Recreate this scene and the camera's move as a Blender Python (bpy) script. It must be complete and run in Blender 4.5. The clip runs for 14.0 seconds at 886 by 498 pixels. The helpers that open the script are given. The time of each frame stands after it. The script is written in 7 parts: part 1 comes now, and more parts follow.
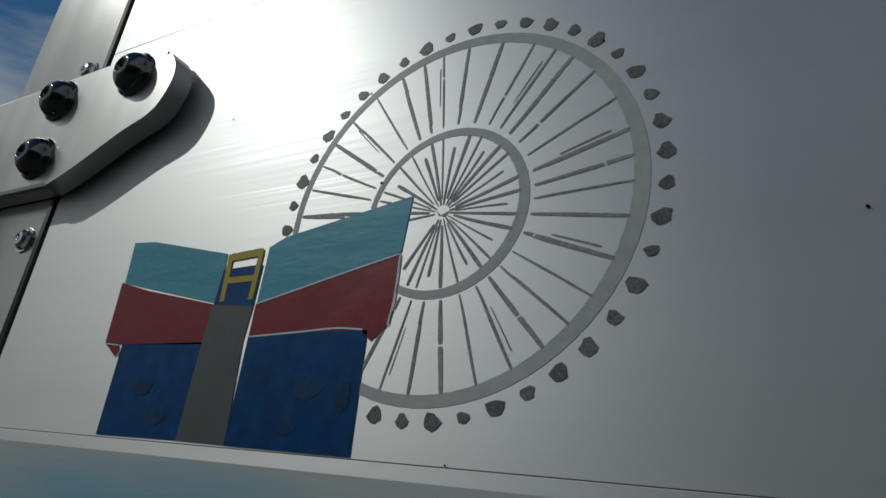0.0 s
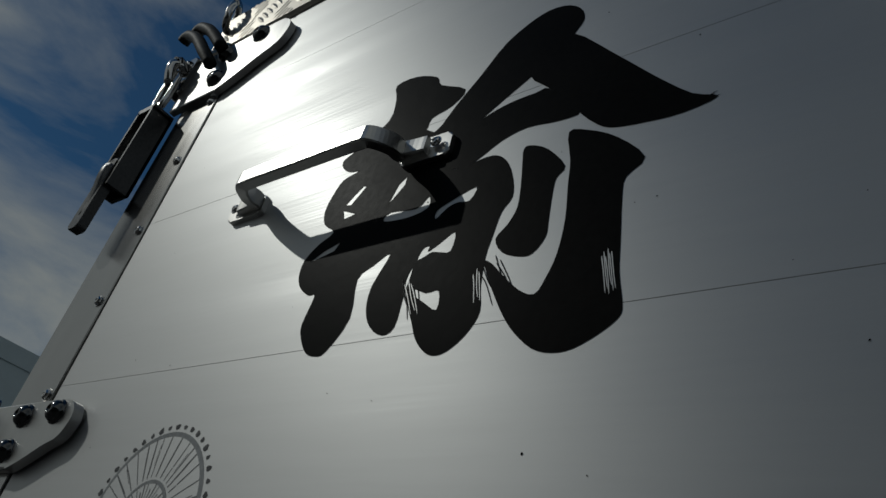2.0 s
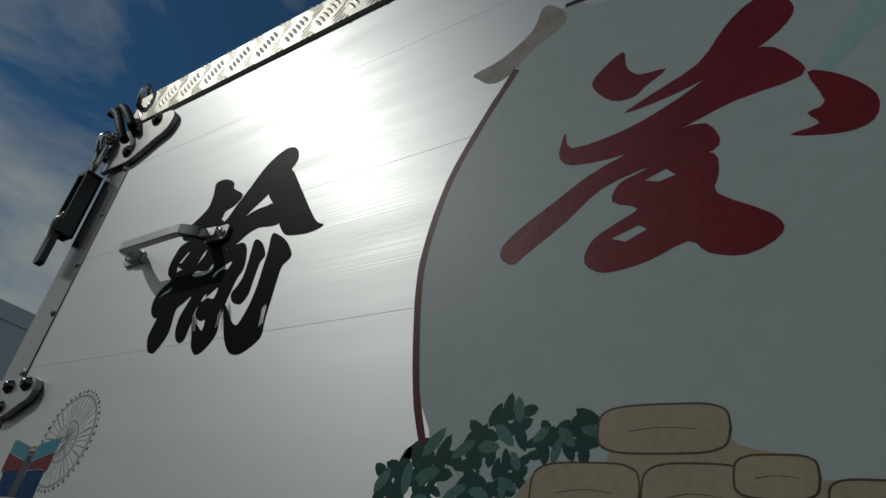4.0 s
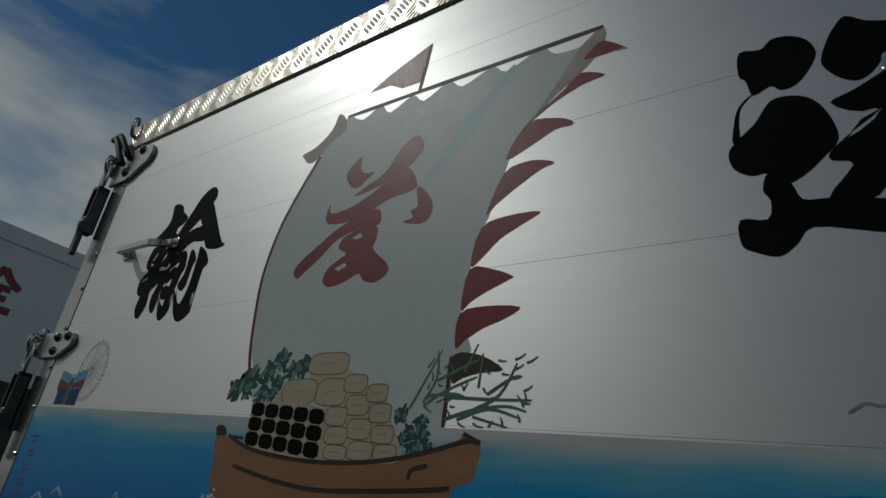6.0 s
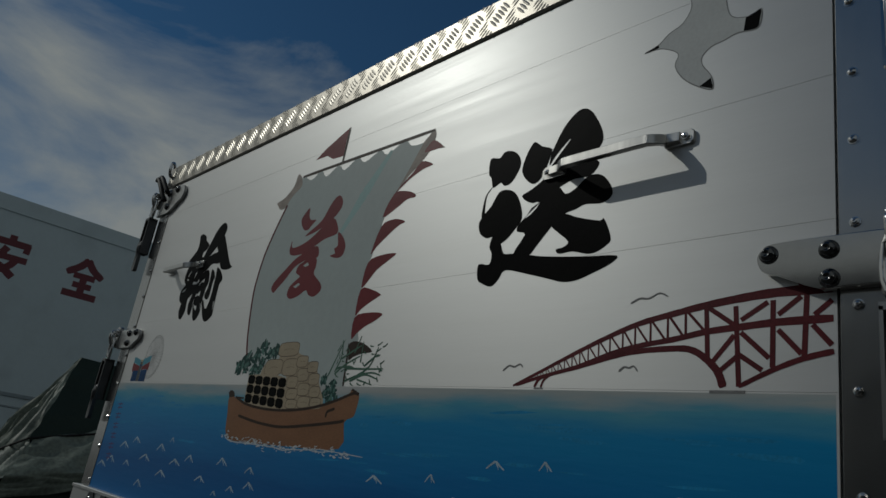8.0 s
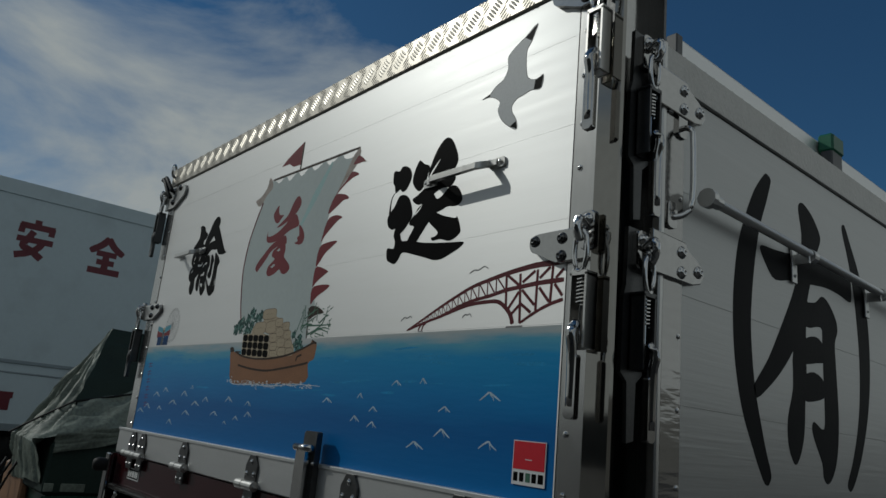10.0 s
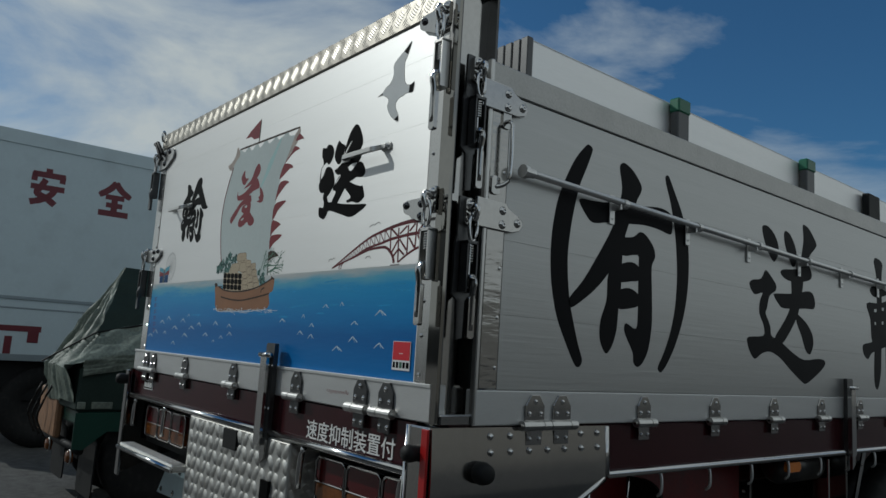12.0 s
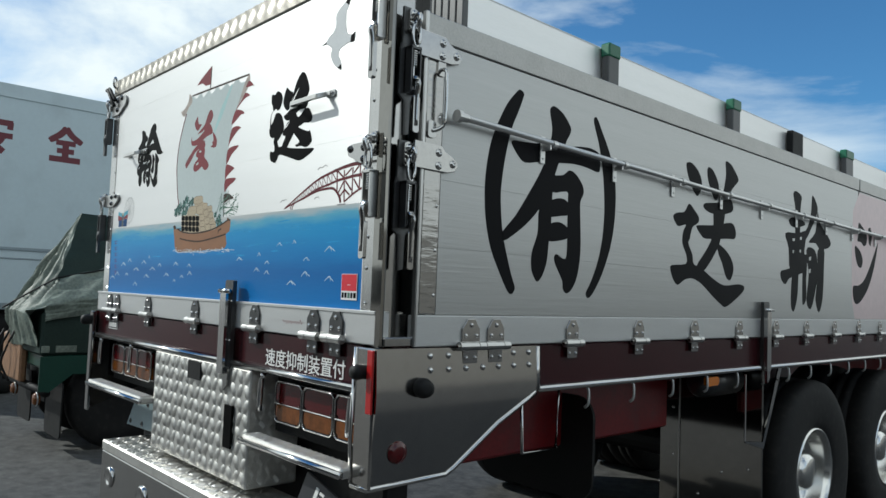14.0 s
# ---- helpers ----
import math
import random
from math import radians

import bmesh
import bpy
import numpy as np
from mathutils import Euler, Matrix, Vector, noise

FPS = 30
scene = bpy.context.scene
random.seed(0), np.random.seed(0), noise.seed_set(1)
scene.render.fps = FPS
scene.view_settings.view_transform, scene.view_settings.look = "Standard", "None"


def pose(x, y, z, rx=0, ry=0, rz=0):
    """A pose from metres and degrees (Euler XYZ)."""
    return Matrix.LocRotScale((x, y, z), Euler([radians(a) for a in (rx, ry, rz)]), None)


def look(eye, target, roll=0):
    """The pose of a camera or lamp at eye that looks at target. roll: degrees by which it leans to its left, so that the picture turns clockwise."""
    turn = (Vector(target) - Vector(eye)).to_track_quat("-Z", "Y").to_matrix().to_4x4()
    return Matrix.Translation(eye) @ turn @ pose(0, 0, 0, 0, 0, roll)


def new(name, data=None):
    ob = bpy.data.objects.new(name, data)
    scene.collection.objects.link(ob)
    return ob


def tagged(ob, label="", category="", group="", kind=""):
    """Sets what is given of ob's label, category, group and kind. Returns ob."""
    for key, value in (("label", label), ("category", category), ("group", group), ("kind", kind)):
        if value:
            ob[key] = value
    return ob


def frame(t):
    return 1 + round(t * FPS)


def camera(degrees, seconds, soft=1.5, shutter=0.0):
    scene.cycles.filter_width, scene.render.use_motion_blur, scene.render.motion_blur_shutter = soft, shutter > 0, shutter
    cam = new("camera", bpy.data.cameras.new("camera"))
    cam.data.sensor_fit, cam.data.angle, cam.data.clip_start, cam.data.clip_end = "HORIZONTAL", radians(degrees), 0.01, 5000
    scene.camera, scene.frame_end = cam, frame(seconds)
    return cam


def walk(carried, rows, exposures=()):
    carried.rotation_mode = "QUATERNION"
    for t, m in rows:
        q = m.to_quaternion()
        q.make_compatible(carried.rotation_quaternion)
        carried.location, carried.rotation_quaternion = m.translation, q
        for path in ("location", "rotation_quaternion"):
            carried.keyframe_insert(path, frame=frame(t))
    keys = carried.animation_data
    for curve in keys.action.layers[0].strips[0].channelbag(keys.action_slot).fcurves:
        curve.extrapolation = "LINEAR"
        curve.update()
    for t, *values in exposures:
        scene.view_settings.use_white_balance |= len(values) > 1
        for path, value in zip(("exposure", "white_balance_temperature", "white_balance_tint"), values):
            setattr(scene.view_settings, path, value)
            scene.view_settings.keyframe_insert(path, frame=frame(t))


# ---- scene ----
cam = camera(62.9, 14.0)
METRES, EYE, TILT, LEAN, TURN = 8.0, 1.5, 0.0, 0.0, 0.0
PATH = [
    (0, (-0.717, -0.162, 1.705), (-1.755, 1.374, 2.456), 8.6),
    (0.5, (-0.642, -0.186, 1.701), (-1.8, 1.268, 2.441), 10.9),
    (1, (-0.535, -0.21, 1.707), (-1.717, 1.11, 2.634), 14.0),
    (1.5, (-0.446, -0.249, 1.72), (-1.588, 0.991, 2.797), 14.3),
    (2, (-0.353, -0.281, 1.72), (-1.498, 0.933, 2.823), 14.6),
    (2.5, (-0.27, -0.33, 1.703), (-1.392, 0.864, 2.85), 14.2),
    (3, (-0.128, -0.373, 1.686), (-1.258, 0.85, 2.793), 13.4),
    (3.2, (-0.075, -0.386, 1.678), (-1.208, 0.862, 2.754), 13.0),
    (5.3, (0.555, -0.549, 1.596), (-0.728, 0.718, 2.462), 12.6),
    (5.5, (0.626, -0.579, 1.59), (-0.662, 0.697, 2.435), 12.4),
    (6, (0.768, -0.628, 1.582), (-0.543, 0.674, 2.348), 11.6),
    (6.5, (0.943, -0.645, 1.575), (-0.411, 0.627, 2.314), 11.5),
    (7, (1.114, -0.674, 1.571), (-0.308, 0.547, 2.269), 11.8),
    (7.5, (1.229, -0.737, 1.565), (-0.198, 0.501, 2.22), 10.4),
    (8, (1.393, -0.819, 1.554), (-0.056, 0.409, 2.179), 9.3),
    (8.5, (1.534, -0.875, 1.549), (0.054, 0.339, 2.13), 8.4),
    (8.7, (1.584, -0.885, 1.538), (0.111, 0.342, 2.109), 7.9),
    (10.8, (2.212, -1.09, 1.504), (0.696, 0.136, 1.948), 4.3),
    (11, (2.278, -1.108, 1.508), (0.754, 0.112, 1.941), 4.3),
    (11.5, (2.448, -1.145, 1.494), (0.933, 0.093, 1.91), 4.1),
    (12, (2.618, -1.172, 1.485), (1.086, 0.083, 1.763), 3.6),
    (12.5, (2.707, -1.207, 1.476), (1.207, 0.1, 1.682), 2.9),
    (13, (2.759, -1.235, 1.469), (1.274, 0.093, 1.651), 2.5),
    (13.5, (2.788, -1.243, 1.461), (1.302, 0.087, 1.612), 2.3),
    (14, (2.8, -1.247, 1.458), (1.329, 0.104, 1.579), 2.2),
]
walk(cam, [(t, look(eye, target, roll)) for t, eye, target, roll in PATH],
     exposures=[(0, -1.66, 6150, 3), (0.5, -1.91, 6150, 3), (1, -2.31, 6150, 3), (1.5, -2.64, 6150, 3), (2.5, -2.40, 6250, 3), (3.2, -2.30, 6200, 3), (5.5, -2.10, 6200, 3), (6.5, -2.30, 6250, 3), (7.5, -2.45, 6250, 3), (8.5, -2.19, 6300, 3), (8.7, -2.14, 6300, 3), (10.8, -1.50, 6160, 3), (11.5, -1.36, 6160, 3), (12, -1.15, 6060, 3), (12.5, -0.80, 6010, 3), (13.2, -0.44, 6110, 3), (14, -0.10, 6110, 3)])

# ---- world and sun ----
SUN_DIR = Vector((-0.655, -0.45, 0.58)).normalized()
world = bpy.data.worlds.new("world")
scene.world = world
world.use_nodes = True
wn, wl = world.node_tree.nodes, world.node_tree.links
wn.clear()
w_out, w_bg = wn.new("ShaderNodeOutputWorld"), wn.new("ShaderNodeBackground")
w_sky = wn.new("ShaderNodeTexSky")
w_sky.sky_type = "NISHITA"
w_sky.sun_disc = False
w_sky.sun_elevation = math.asin(SUN_DIR.z)
w_sky.sun_rotation = math.atan2(SUN_DIR.x, SUN_DIR.y)
w_sky.air_density, w_sky.dust_density, w_sky.ozone_density = 1.0, 0.25, 3.5
w_co = wn.new("ShaderNodeTexCoord")
w_map = wn.new("ShaderNodeMapping")
w_map.inputs["Scale"].default_value = (1.0, 1.0, 2.6)
w_map.inputs["Location"].default_value = (0.35, 0.6, 0.15)
w_noise = wn.new("ShaderNodeTexNoise")
w_noise.inputs["Scale"].default_value = 2.2
w_noise.inputs["Detail"].default_value = 9.0
w_noise.inputs["Roughness"].default_value = 0.56
w_noise.inputs["Distortion"].default_value = 0.35
w_dot = wn.new("ShaderNodeVectorMath")
w_dot.operation = "DOT_PRODUCT"
w_dot.inputs[1].default_value = (-0.50, 0.0, -0.35)
w_add = wn.new("ShaderNodeMath")
w_add.operation = "MULTIPLY_ADD"
w_add.inputs[1].default_value = 1.0
w_ramp = wn.new("ShaderNodeValToRGB")
w_ramp.color_ramp.elements[0].position, w_ramp.color_ramp.elements[0].color = 0.67, (0, 0, 0, 1)
w_ramp.color_ramp.elements[1].position, w_ramp.color_ramp.elements[1].color = 0.93, (1, 1, 1, 1)
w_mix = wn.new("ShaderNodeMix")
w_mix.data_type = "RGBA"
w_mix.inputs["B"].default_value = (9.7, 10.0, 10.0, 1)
wl.new(w_co.outputs["Generated"], w_map.inputs["Vector"])
wl.new(w_map.outputs["Vector"], w_noise.inputs["Vector"])
wl.new(w_co.outputs["Generated"], w_dot.inputs[0])
wl.new(w_dot.outputs["Value"], w_add.inputs[0])
wl.new(w_noise.outputs["Fac"], w_add.inputs[2])
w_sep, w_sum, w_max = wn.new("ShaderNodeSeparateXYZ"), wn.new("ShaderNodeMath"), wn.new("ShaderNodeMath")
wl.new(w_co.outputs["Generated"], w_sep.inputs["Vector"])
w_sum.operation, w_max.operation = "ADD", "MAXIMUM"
# extra cloud added in the unseen +x and -y sky to whiten reflections
w_unseen_banks = []
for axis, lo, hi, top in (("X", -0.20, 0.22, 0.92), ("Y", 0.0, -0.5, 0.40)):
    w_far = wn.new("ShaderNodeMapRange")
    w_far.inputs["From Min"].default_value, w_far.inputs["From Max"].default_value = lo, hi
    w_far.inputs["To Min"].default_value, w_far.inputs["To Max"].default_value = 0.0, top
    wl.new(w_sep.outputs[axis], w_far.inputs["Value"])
    w_unseen_banks.append(w_far)
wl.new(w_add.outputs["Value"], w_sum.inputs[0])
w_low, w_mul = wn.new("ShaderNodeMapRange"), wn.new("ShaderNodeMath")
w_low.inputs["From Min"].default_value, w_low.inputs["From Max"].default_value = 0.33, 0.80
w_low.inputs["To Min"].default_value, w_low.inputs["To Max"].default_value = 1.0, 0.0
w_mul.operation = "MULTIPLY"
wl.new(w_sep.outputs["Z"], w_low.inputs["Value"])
wl.new(w_unseen_banks[1].outputs["Result"], w_mul.inputs[0])
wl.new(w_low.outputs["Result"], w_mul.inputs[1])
wl.new(w_unseen_banks[0].outputs["Result"], w_max.inputs[0])
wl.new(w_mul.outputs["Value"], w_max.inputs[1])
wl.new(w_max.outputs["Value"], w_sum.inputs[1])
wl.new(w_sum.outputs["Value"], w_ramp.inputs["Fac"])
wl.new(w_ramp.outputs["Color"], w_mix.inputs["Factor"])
w_tint = wn.new("ShaderNodeVectorMath")
w_tint.operation = "MULTIPLY"
w_tint.inputs[1].default_value = (0.62, 1.0, 1.20)
wl.new(w_sky.outputs["Color"], w_tint.inputs[0])
wl.new(w_tint.outputs["Vector"], w_mix.inputs["A"])
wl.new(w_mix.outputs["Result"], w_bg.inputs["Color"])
w_bg.inputs["Strength"].default_value = 0.105
wl.new(w_bg.outputs["Background"], w_out.inputs["Surface"])

sun = new("sun", bpy.data.lights.new("sun", "SUN"))
sun.data.energy, sun.data.angle, sun.data.color = 3.5, radians(0.6), (1.0, 0.95, 0.88)
sun.matrix_world = look(SUN_DIR * 30, (0, 0, 0))


# ---- materials ----
def material(name, color, rough=0.5, metal=0.0, vary=0.12, scale=6.0, bump=0.0, bump_scale=60.0, aniso=0.0, coat=0.0,
             stretch=(1, 1, 1), dirt=None, dirt_amount=0.0, rough_vary=0.1, spec=0.5, island=0.0):
    """Principled material with colour and roughness varied at two scales, optional dirt, grain relief and piece-to-piece change."""
    m = bpy.data.materials.new(name)
    m.use_nodes = True
    n, l = m.node_tree.nodes, m.node_tree.links
    p = n["Principled BSDF"]
    co, mp = n.new("ShaderNodeTexCoord"), n.new("ShaderNodeMapping")
    mp.inputs["Scale"].default_value = stretch
    l.new(co.outputs["Object"], mp.inputs["Vector"])
    big, fine = n.new("ShaderNodeTexNoise"), n.new("ShaderNodeTexNoise")
    big.inputs["Scale"].default_value, fine.inputs["Scale"].default_value = scale, scale * 14
    big.inputs["Detail"].default_value, fine.inputs["Detail"].default_value = 4.0, 5.0
    l.new(mp.outputs["Vector"], big.inputs["Vector"])
    l.new(mp.outputs["Vector"], fine.inputs["Vector"])
    add = n.new("ShaderNodeMath")
    add.operation = "MULTIPLY_ADD"
    add.inputs[1].default_value = 0.5
    l.new(fine.outputs["Fac"], add.inputs[0])
    half = n.new("ShaderNodeMath")
    half.operation = "MULTIPLY"
    half.inputs[1].default_value = 0.5
    l.new(big.outputs["Fac"], half.inputs[0])
    l.new(half.outputs["Value"], add.inputs[2])
    mr = n.new("ShaderNodeMapRange")
    mr.inputs["From Min"].default_value, mr.inputs["From Max"].default_value = 0.3, 0.7
    mr.inputs["To Min"].default_value, mr.inputs["To Max"].default_value = 1 - vary, 1 + vary
    l.new(add.outputs["Value"], mr.inputs["Value"])
    mul = n.new("ShaderNodeVectorMath")
    mul.operation = "SCALE"
    mul.inputs[0].default_value = color
    l.new(mr.outputs["Result"], mul.inputs["Scale"])
    last = mul.outputs["Vector"]
    if island:
        info, mr2 = n.new("ShaderNodeObjectInfo"), n.new("ShaderNodeMapRange")
        mr2.inputs["To Min"].default_value, mr2.inputs["To Max"].default_value = 1 - island, 1 + island
        l.new(info.outputs["Random"], mr2.inputs["Value"])
        mul2 = n.new("ShaderNodeVectorMath")
        mul2.operation = "SCALE"
        l.new(last, mul2.inputs[0])
        l.new(mr2.outputs["Result"], mul2.inputs["Scale"])
        last = mul2.outputs["Vector"]
    if dirt:
        dn, ramp, mix = n.new("ShaderNodeTexNoise"), n.new("ShaderNodeValToRGB"), n.new("ShaderNodeMix")
        dn.inputs["Scale"].default_value, dn.inputs["Detail"].default_value = scale * 2.3, 8.0
        l.new(mp.outputs["Vector"], dn.inputs["Vector"])
        ramp.color_ramp.elements[0].position, ramp.color_ramp.elements[1].position = 0.52, 0.75
        ramp.color_ramp.elements[1].color = (dirt_amount, dirt_amount, dirt_amount, 1)
        l.new(dn.outputs["Fac"], ramp.inputs["Fac"])
        mix.data_type = "RGBA"
        mix.inputs["B"].default_value = (*dirt, 1)
        l.new(ramp.outputs["Color"], mix.inputs["Factor"])
        l.new(last, mix.inputs["A"])
        last = mix.outputs["Result"]
    l.new(last, p.inputs["Base Color"])
    rr = n.new("ShaderNodeMapRange")
    rr.inputs["From Min"].default_value, rr.inputs["From Max"].default_value = 0.3, 0.7
    rr.inputs["To Min"].default_value, rr.inputs["To Max"].default_value = rough * (1 - rough_vary), rough * (1 + rough_vary)
    l.new(add.outputs["Value"], rr.inputs["Value"])
    l.new(rr.outputs["Result"], p.inputs["Roughness"])
    p.inputs["Metallic"].default_value = metal
    p.inputs["Specular IOR Level"].default_value = spec
    p.inputs["Coat Weight"].default_value = coat
    p.inputs["Coat Roughness"].default_value = 0.28 if aniso else 0.08
    if aniso:
        p.inputs["Anisotropic"].default_value = aniso
        p.inputs["Anisotropic Rotation"].default_value = 0.25
        tan = n.new("ShaderNodeTangent")
        tan.direction_type, tan.axis = "RADIAL", "Z"
        l.new(tan.outputs["Tangent"], p.inputs["Tangent"])
    if aniso:
        gm, gn, gb = n.new("ShaderNodeMapping"), n.new("ShaderNodeTexNoise"), n.new("ShaderNodeBump")
        gm.inputs["Scale"].default_value = (2.0, 2.0, 420.0)
        gn.inputs["Scale"].default_value, gn.inputs["Detail"].default_value = 1.0, 2.0
        gb.inputs["Strength"].default_value, gb.inputs["Distance"].default_value = 0.42, 0.0006
        l.new(co.outputs["Object"], gm.inputs["Vector"])
        l.new(gm.outputs["Vector"], gn.inputs["Vector"])
        l.new(gn.outputs["Fac"], gb.inputs["Height"])
        wm, wn, wb = n.new("ShaderNodeMapping"), n.new("ShaderNodeTexNoise"), n.new("ShaderNodeBump")
        wm.inputs["Scale"].default_value = (0.5, 0.5, 17.0)                     # rolled waves along the plank
        wn.inputs["Scale"].default_value, wn.inputs["Detail"].default_value = 1.0, 1.0
        wb.inputs["Strength"].default_value, wb.inputs["Distance"].default_value = 1.0, 0.0050
        l.new(co.outputs["Object"], wm.inputs["Vector"])
        l.new(wm.outputs["Vector"], wn.inputs["Vector"])
        l.new(wn.outputs["Fac"], wb.inputs["Height"])
        l.new(gb.outputs["Normal"], wb.inputs["Normal"])
        l.new(wb.outputs["Normal"], p.inputs["Coat Normal"])
    if bump:
        bn, bp = n.new("ShaderNodeTexNoise"), n.new("ShaderNodeBump")
        bn.inputs["Scale"].default_value, bn.inputs["Detail"].default_value = bump_scale, 4.0
        l.new(mp.outputs["Vector"], bn.inputs["Vector"])
        bp.inputs["Strength"].default_value, bp.inputs["Distance"].default_value = bump, 0.004
        l.new(bn.outputs["Fac"], bp.inputs["Height"])
        l.new(bp.outputs["Normal"], p.inputs["Normal"])
    return m


M = {}
M["gate"] = material("satin_aluminium_plank", (0.597, 0.60, 0.597), 0.53, 0.88, 0.03, 2.0, 0.022, 8.0, aniso=0.45, coat=0.36, stretch=(0.5, 1, 9), dirt=(0.55, 0.55, 0.53), dirt_amount=0.15, rough_vary=0.05)
M["steel_sheet"] = material("polished_stainless_strip", (0.47, 0.46, 0.445), 0.22, 1.0, 0.06, 4.0, 0.06, 3.0, stretch=(1, 1, 0.35))
M["steel_dark"] = material("mirror_stainless_sheet", (0.46, 0.44, 0.415), 0.15, 1.0, 0.08, 3.0, 0.16, 2.5)
# base colour darkened to stand in for dark scenery in the reflection
M["steel_guard"] = material("darkened_mirror_steel", (0.26, 0.25, 0.23), 0.06, 1.0, 0.08, 3.0, 0.10, 2.5)
M["rod"] = material("satin_steel_rod", (0.66, 0.65, 0.63), 0.36, 0.85, 0.06, 6.0)
M["side"] = material("satin_silver_plank", (0.44, 0.44, 0.43), 0.34, 0.75, 0.06, 2.0, 0.10, 7.0, stretch=(1, 0.5, 16), dirt=(0.4, 0.4, 0.4), dirt_amount=0.2)
M["plinth"] = material("anodised_aluminium", (0.56, 0.56, 0.55), 0.38, 0.6, 0.06, 4.0, 0.05, 40.0, stretch=(1, 1, 8))
M["steel"] = material("polished_stainless_steel", (0.45, 0.44, 0.425), 0.10, 1.0, 0.08, 5.0, 0.05, 6.0)
M["brushed"] = material("brushed_stainless_steel", (0.55, 0.54, 0.52), 0.30, 1.0, 0.08, 5.0, 0.05, 60.0, stretch=(1, 1, 0.1))
M["chrome"] = material("chrome", (0.60, 0.59, 0.575), 0.13, 1.0, 0.04, 8.0)
M["rim"] = material("polished_alloy_rim", (0.74, 0.73, 0.70), 0.20, 0.95, 0.08, 8.0)
M["dark_bolt"] = material("dark_chromed_bolt", (0.12, 0.12, 0.12), 0.14, 1.0, 0.2, 40.0)
M["dark_steel"] = material("dark_fitting_steel", (0.10, 0.10, 0.10), 0.33, 0.9, 0.25, 20.0, 0.1, 60.0)
M["tread"] = material("aluminium_tread_plate", (0.62, 0.61, 0.58), 0.46, 0.9, 0.10, 9.0, 0.05, 80.0, dirt=(0.30, 0.28, 0.25), dirt_amount=0.35)
M["rail_tread"] = material("worn_tread_plate_rail", (0.46, 0.43, 0.38), 0.40, 0.9, 0.12, 9.0, 0.03, 80.0, dirt=(0.22, 0.20, 0.17), dirt_amount=0.3)
M["trim"] = material("dull_tread_strip", (0.42, 0.41, 0.39), 0.40, 0.7, 0.14, 12.0, 0.25, 60.0)
M["maroon"] = material("maroon_painted_frame", (0.034, 0.006, 0.008), 0.20, 0.0, 0.2, 4.0, 0.06, 4.0, coat=0.1, spec=0.35)
M["red_under"] = material("red_painted_chassis", (0.15, 0.008, 0.010), 0.30, 0.0, 0.3, 4.0, coat=0.1, dirt=(0.06, 0.03, 0.03), dirt_amount=0.5)
M["black"] = material("black_rubber", (0.010, 0.010, 0.010), 0.6, 0.0, 0.3, 12.0, 0.2, 60.0, spec=0.25)
M["tyre"] = material("tyre_rubber", (0.013, 0.013, 0.013), 0.75, 0.0, 0.25, 9.0, 0.25, 90.0, spec=0.25, dirt=(0.035, 0.033, 0.03), dirt_amount=0.5)
M["ink"] = material("black_brush_paint", (0.006, 0.006, 0.006), 0.40, 0.0, 0.3, 14.0, 0.05, 40.0, spec=0.02)
M["ink_side"] = material("black_lettering_film", (0.008, 0.008, 0.009), 0.50, 0.0, 0.15, 8.0, spec=0.06)
M["sea_deep"] = material("blue_sea_paint", (0.010, 0.10, 0.36), 0.40, 0.0, 0.25, 5.0, 0.1, 30.0, stretch=(0.5, 1, 3), spec=0.2)
M["sea_light"] = material("light_sea_stroke_paint", (0.022, 0.27, 0.54), 0.45, 0.0, 0.3, 14.0, spec=0.2)
M["sail"] = material("pale_sail_paint", (0.50, 0.56, 0.55), 0.45, 0.0, 0.06, 4.0, 0.05, 40.0, spec=0.2)
M["sail_teal"] = material("teal_fold_paint", (0.38, 0.56, 0.55), 0.45, 0.0, 0.1, 9.0, spec=0.2)
M["crimson"] = material("crimson_paint", (0.19, 0.014, 0.022), 0.42, 0.0, 0.2, 12.0, 0.1, 40.0, spec=0.2)
M["maroon_line"] = material("dark_crimson_line_paint", (0.11, 0.012, 0.018), 0.45, 0.0, 0.2, 12.0, spec=0.2)
M["taupe"] = material("taupe_cloth_paint", (0.38, 0.325, 0.285), 0.5, 0.0, 0.35, 40.0, spec=0.2)
M["hull"] = material("brown_hull_paint", (0.27, 0.13, 0.065), 0.45, 0.0, 0.2, 8.0, 0.08, 40.0, stretch=(1, 1, 3), spec=0.2)
M["hull_line"] = material("dark_brown_line_paint", (0.035, 0.018, 0.010), 0.5, 0.0, 0.2, 12.0, spec=0.2)
M["straw"] = material("straw_paint", (0.44, 0.36, 0.25), 0.5, 0.0, 0.15, 14.0, spec=0.2)
M["straw_line"] = material("brown_straw_line_paint", (0.10, 0.075, 0.05), 0.5, 0.0, 0.3, 14.0, spec=0.2)
M["leaf"] = material("dark_green_leaf_paint", (0.012, 0.065, 0.055), 0.5, 0.0, 0.4, 22.0, spec=0.2)
M["leaf_pale"] = material("pale_green_leaf_paint", (0.09, 0.20, 0.17), 0.5, 0.0, 0.4, 22.0, spec=0.2)
M["bamboo"] = material("bamboo_green_paint", (0.07, 0.16, 0.11), 0.5, 0.0, 0.4, 22.0, spec=0.2)
M["foam"] = material("white_foam_paint", (0.60, 0.66, 0.70), 0.5, 0.0, 0.12, 22.0, spec=0.2)
M["crest"] = material("worn_white_crest_paint", (0.42, 0.54, 0.62), 0.5, 0.0, 0.50, 60.0, spec=0.2)
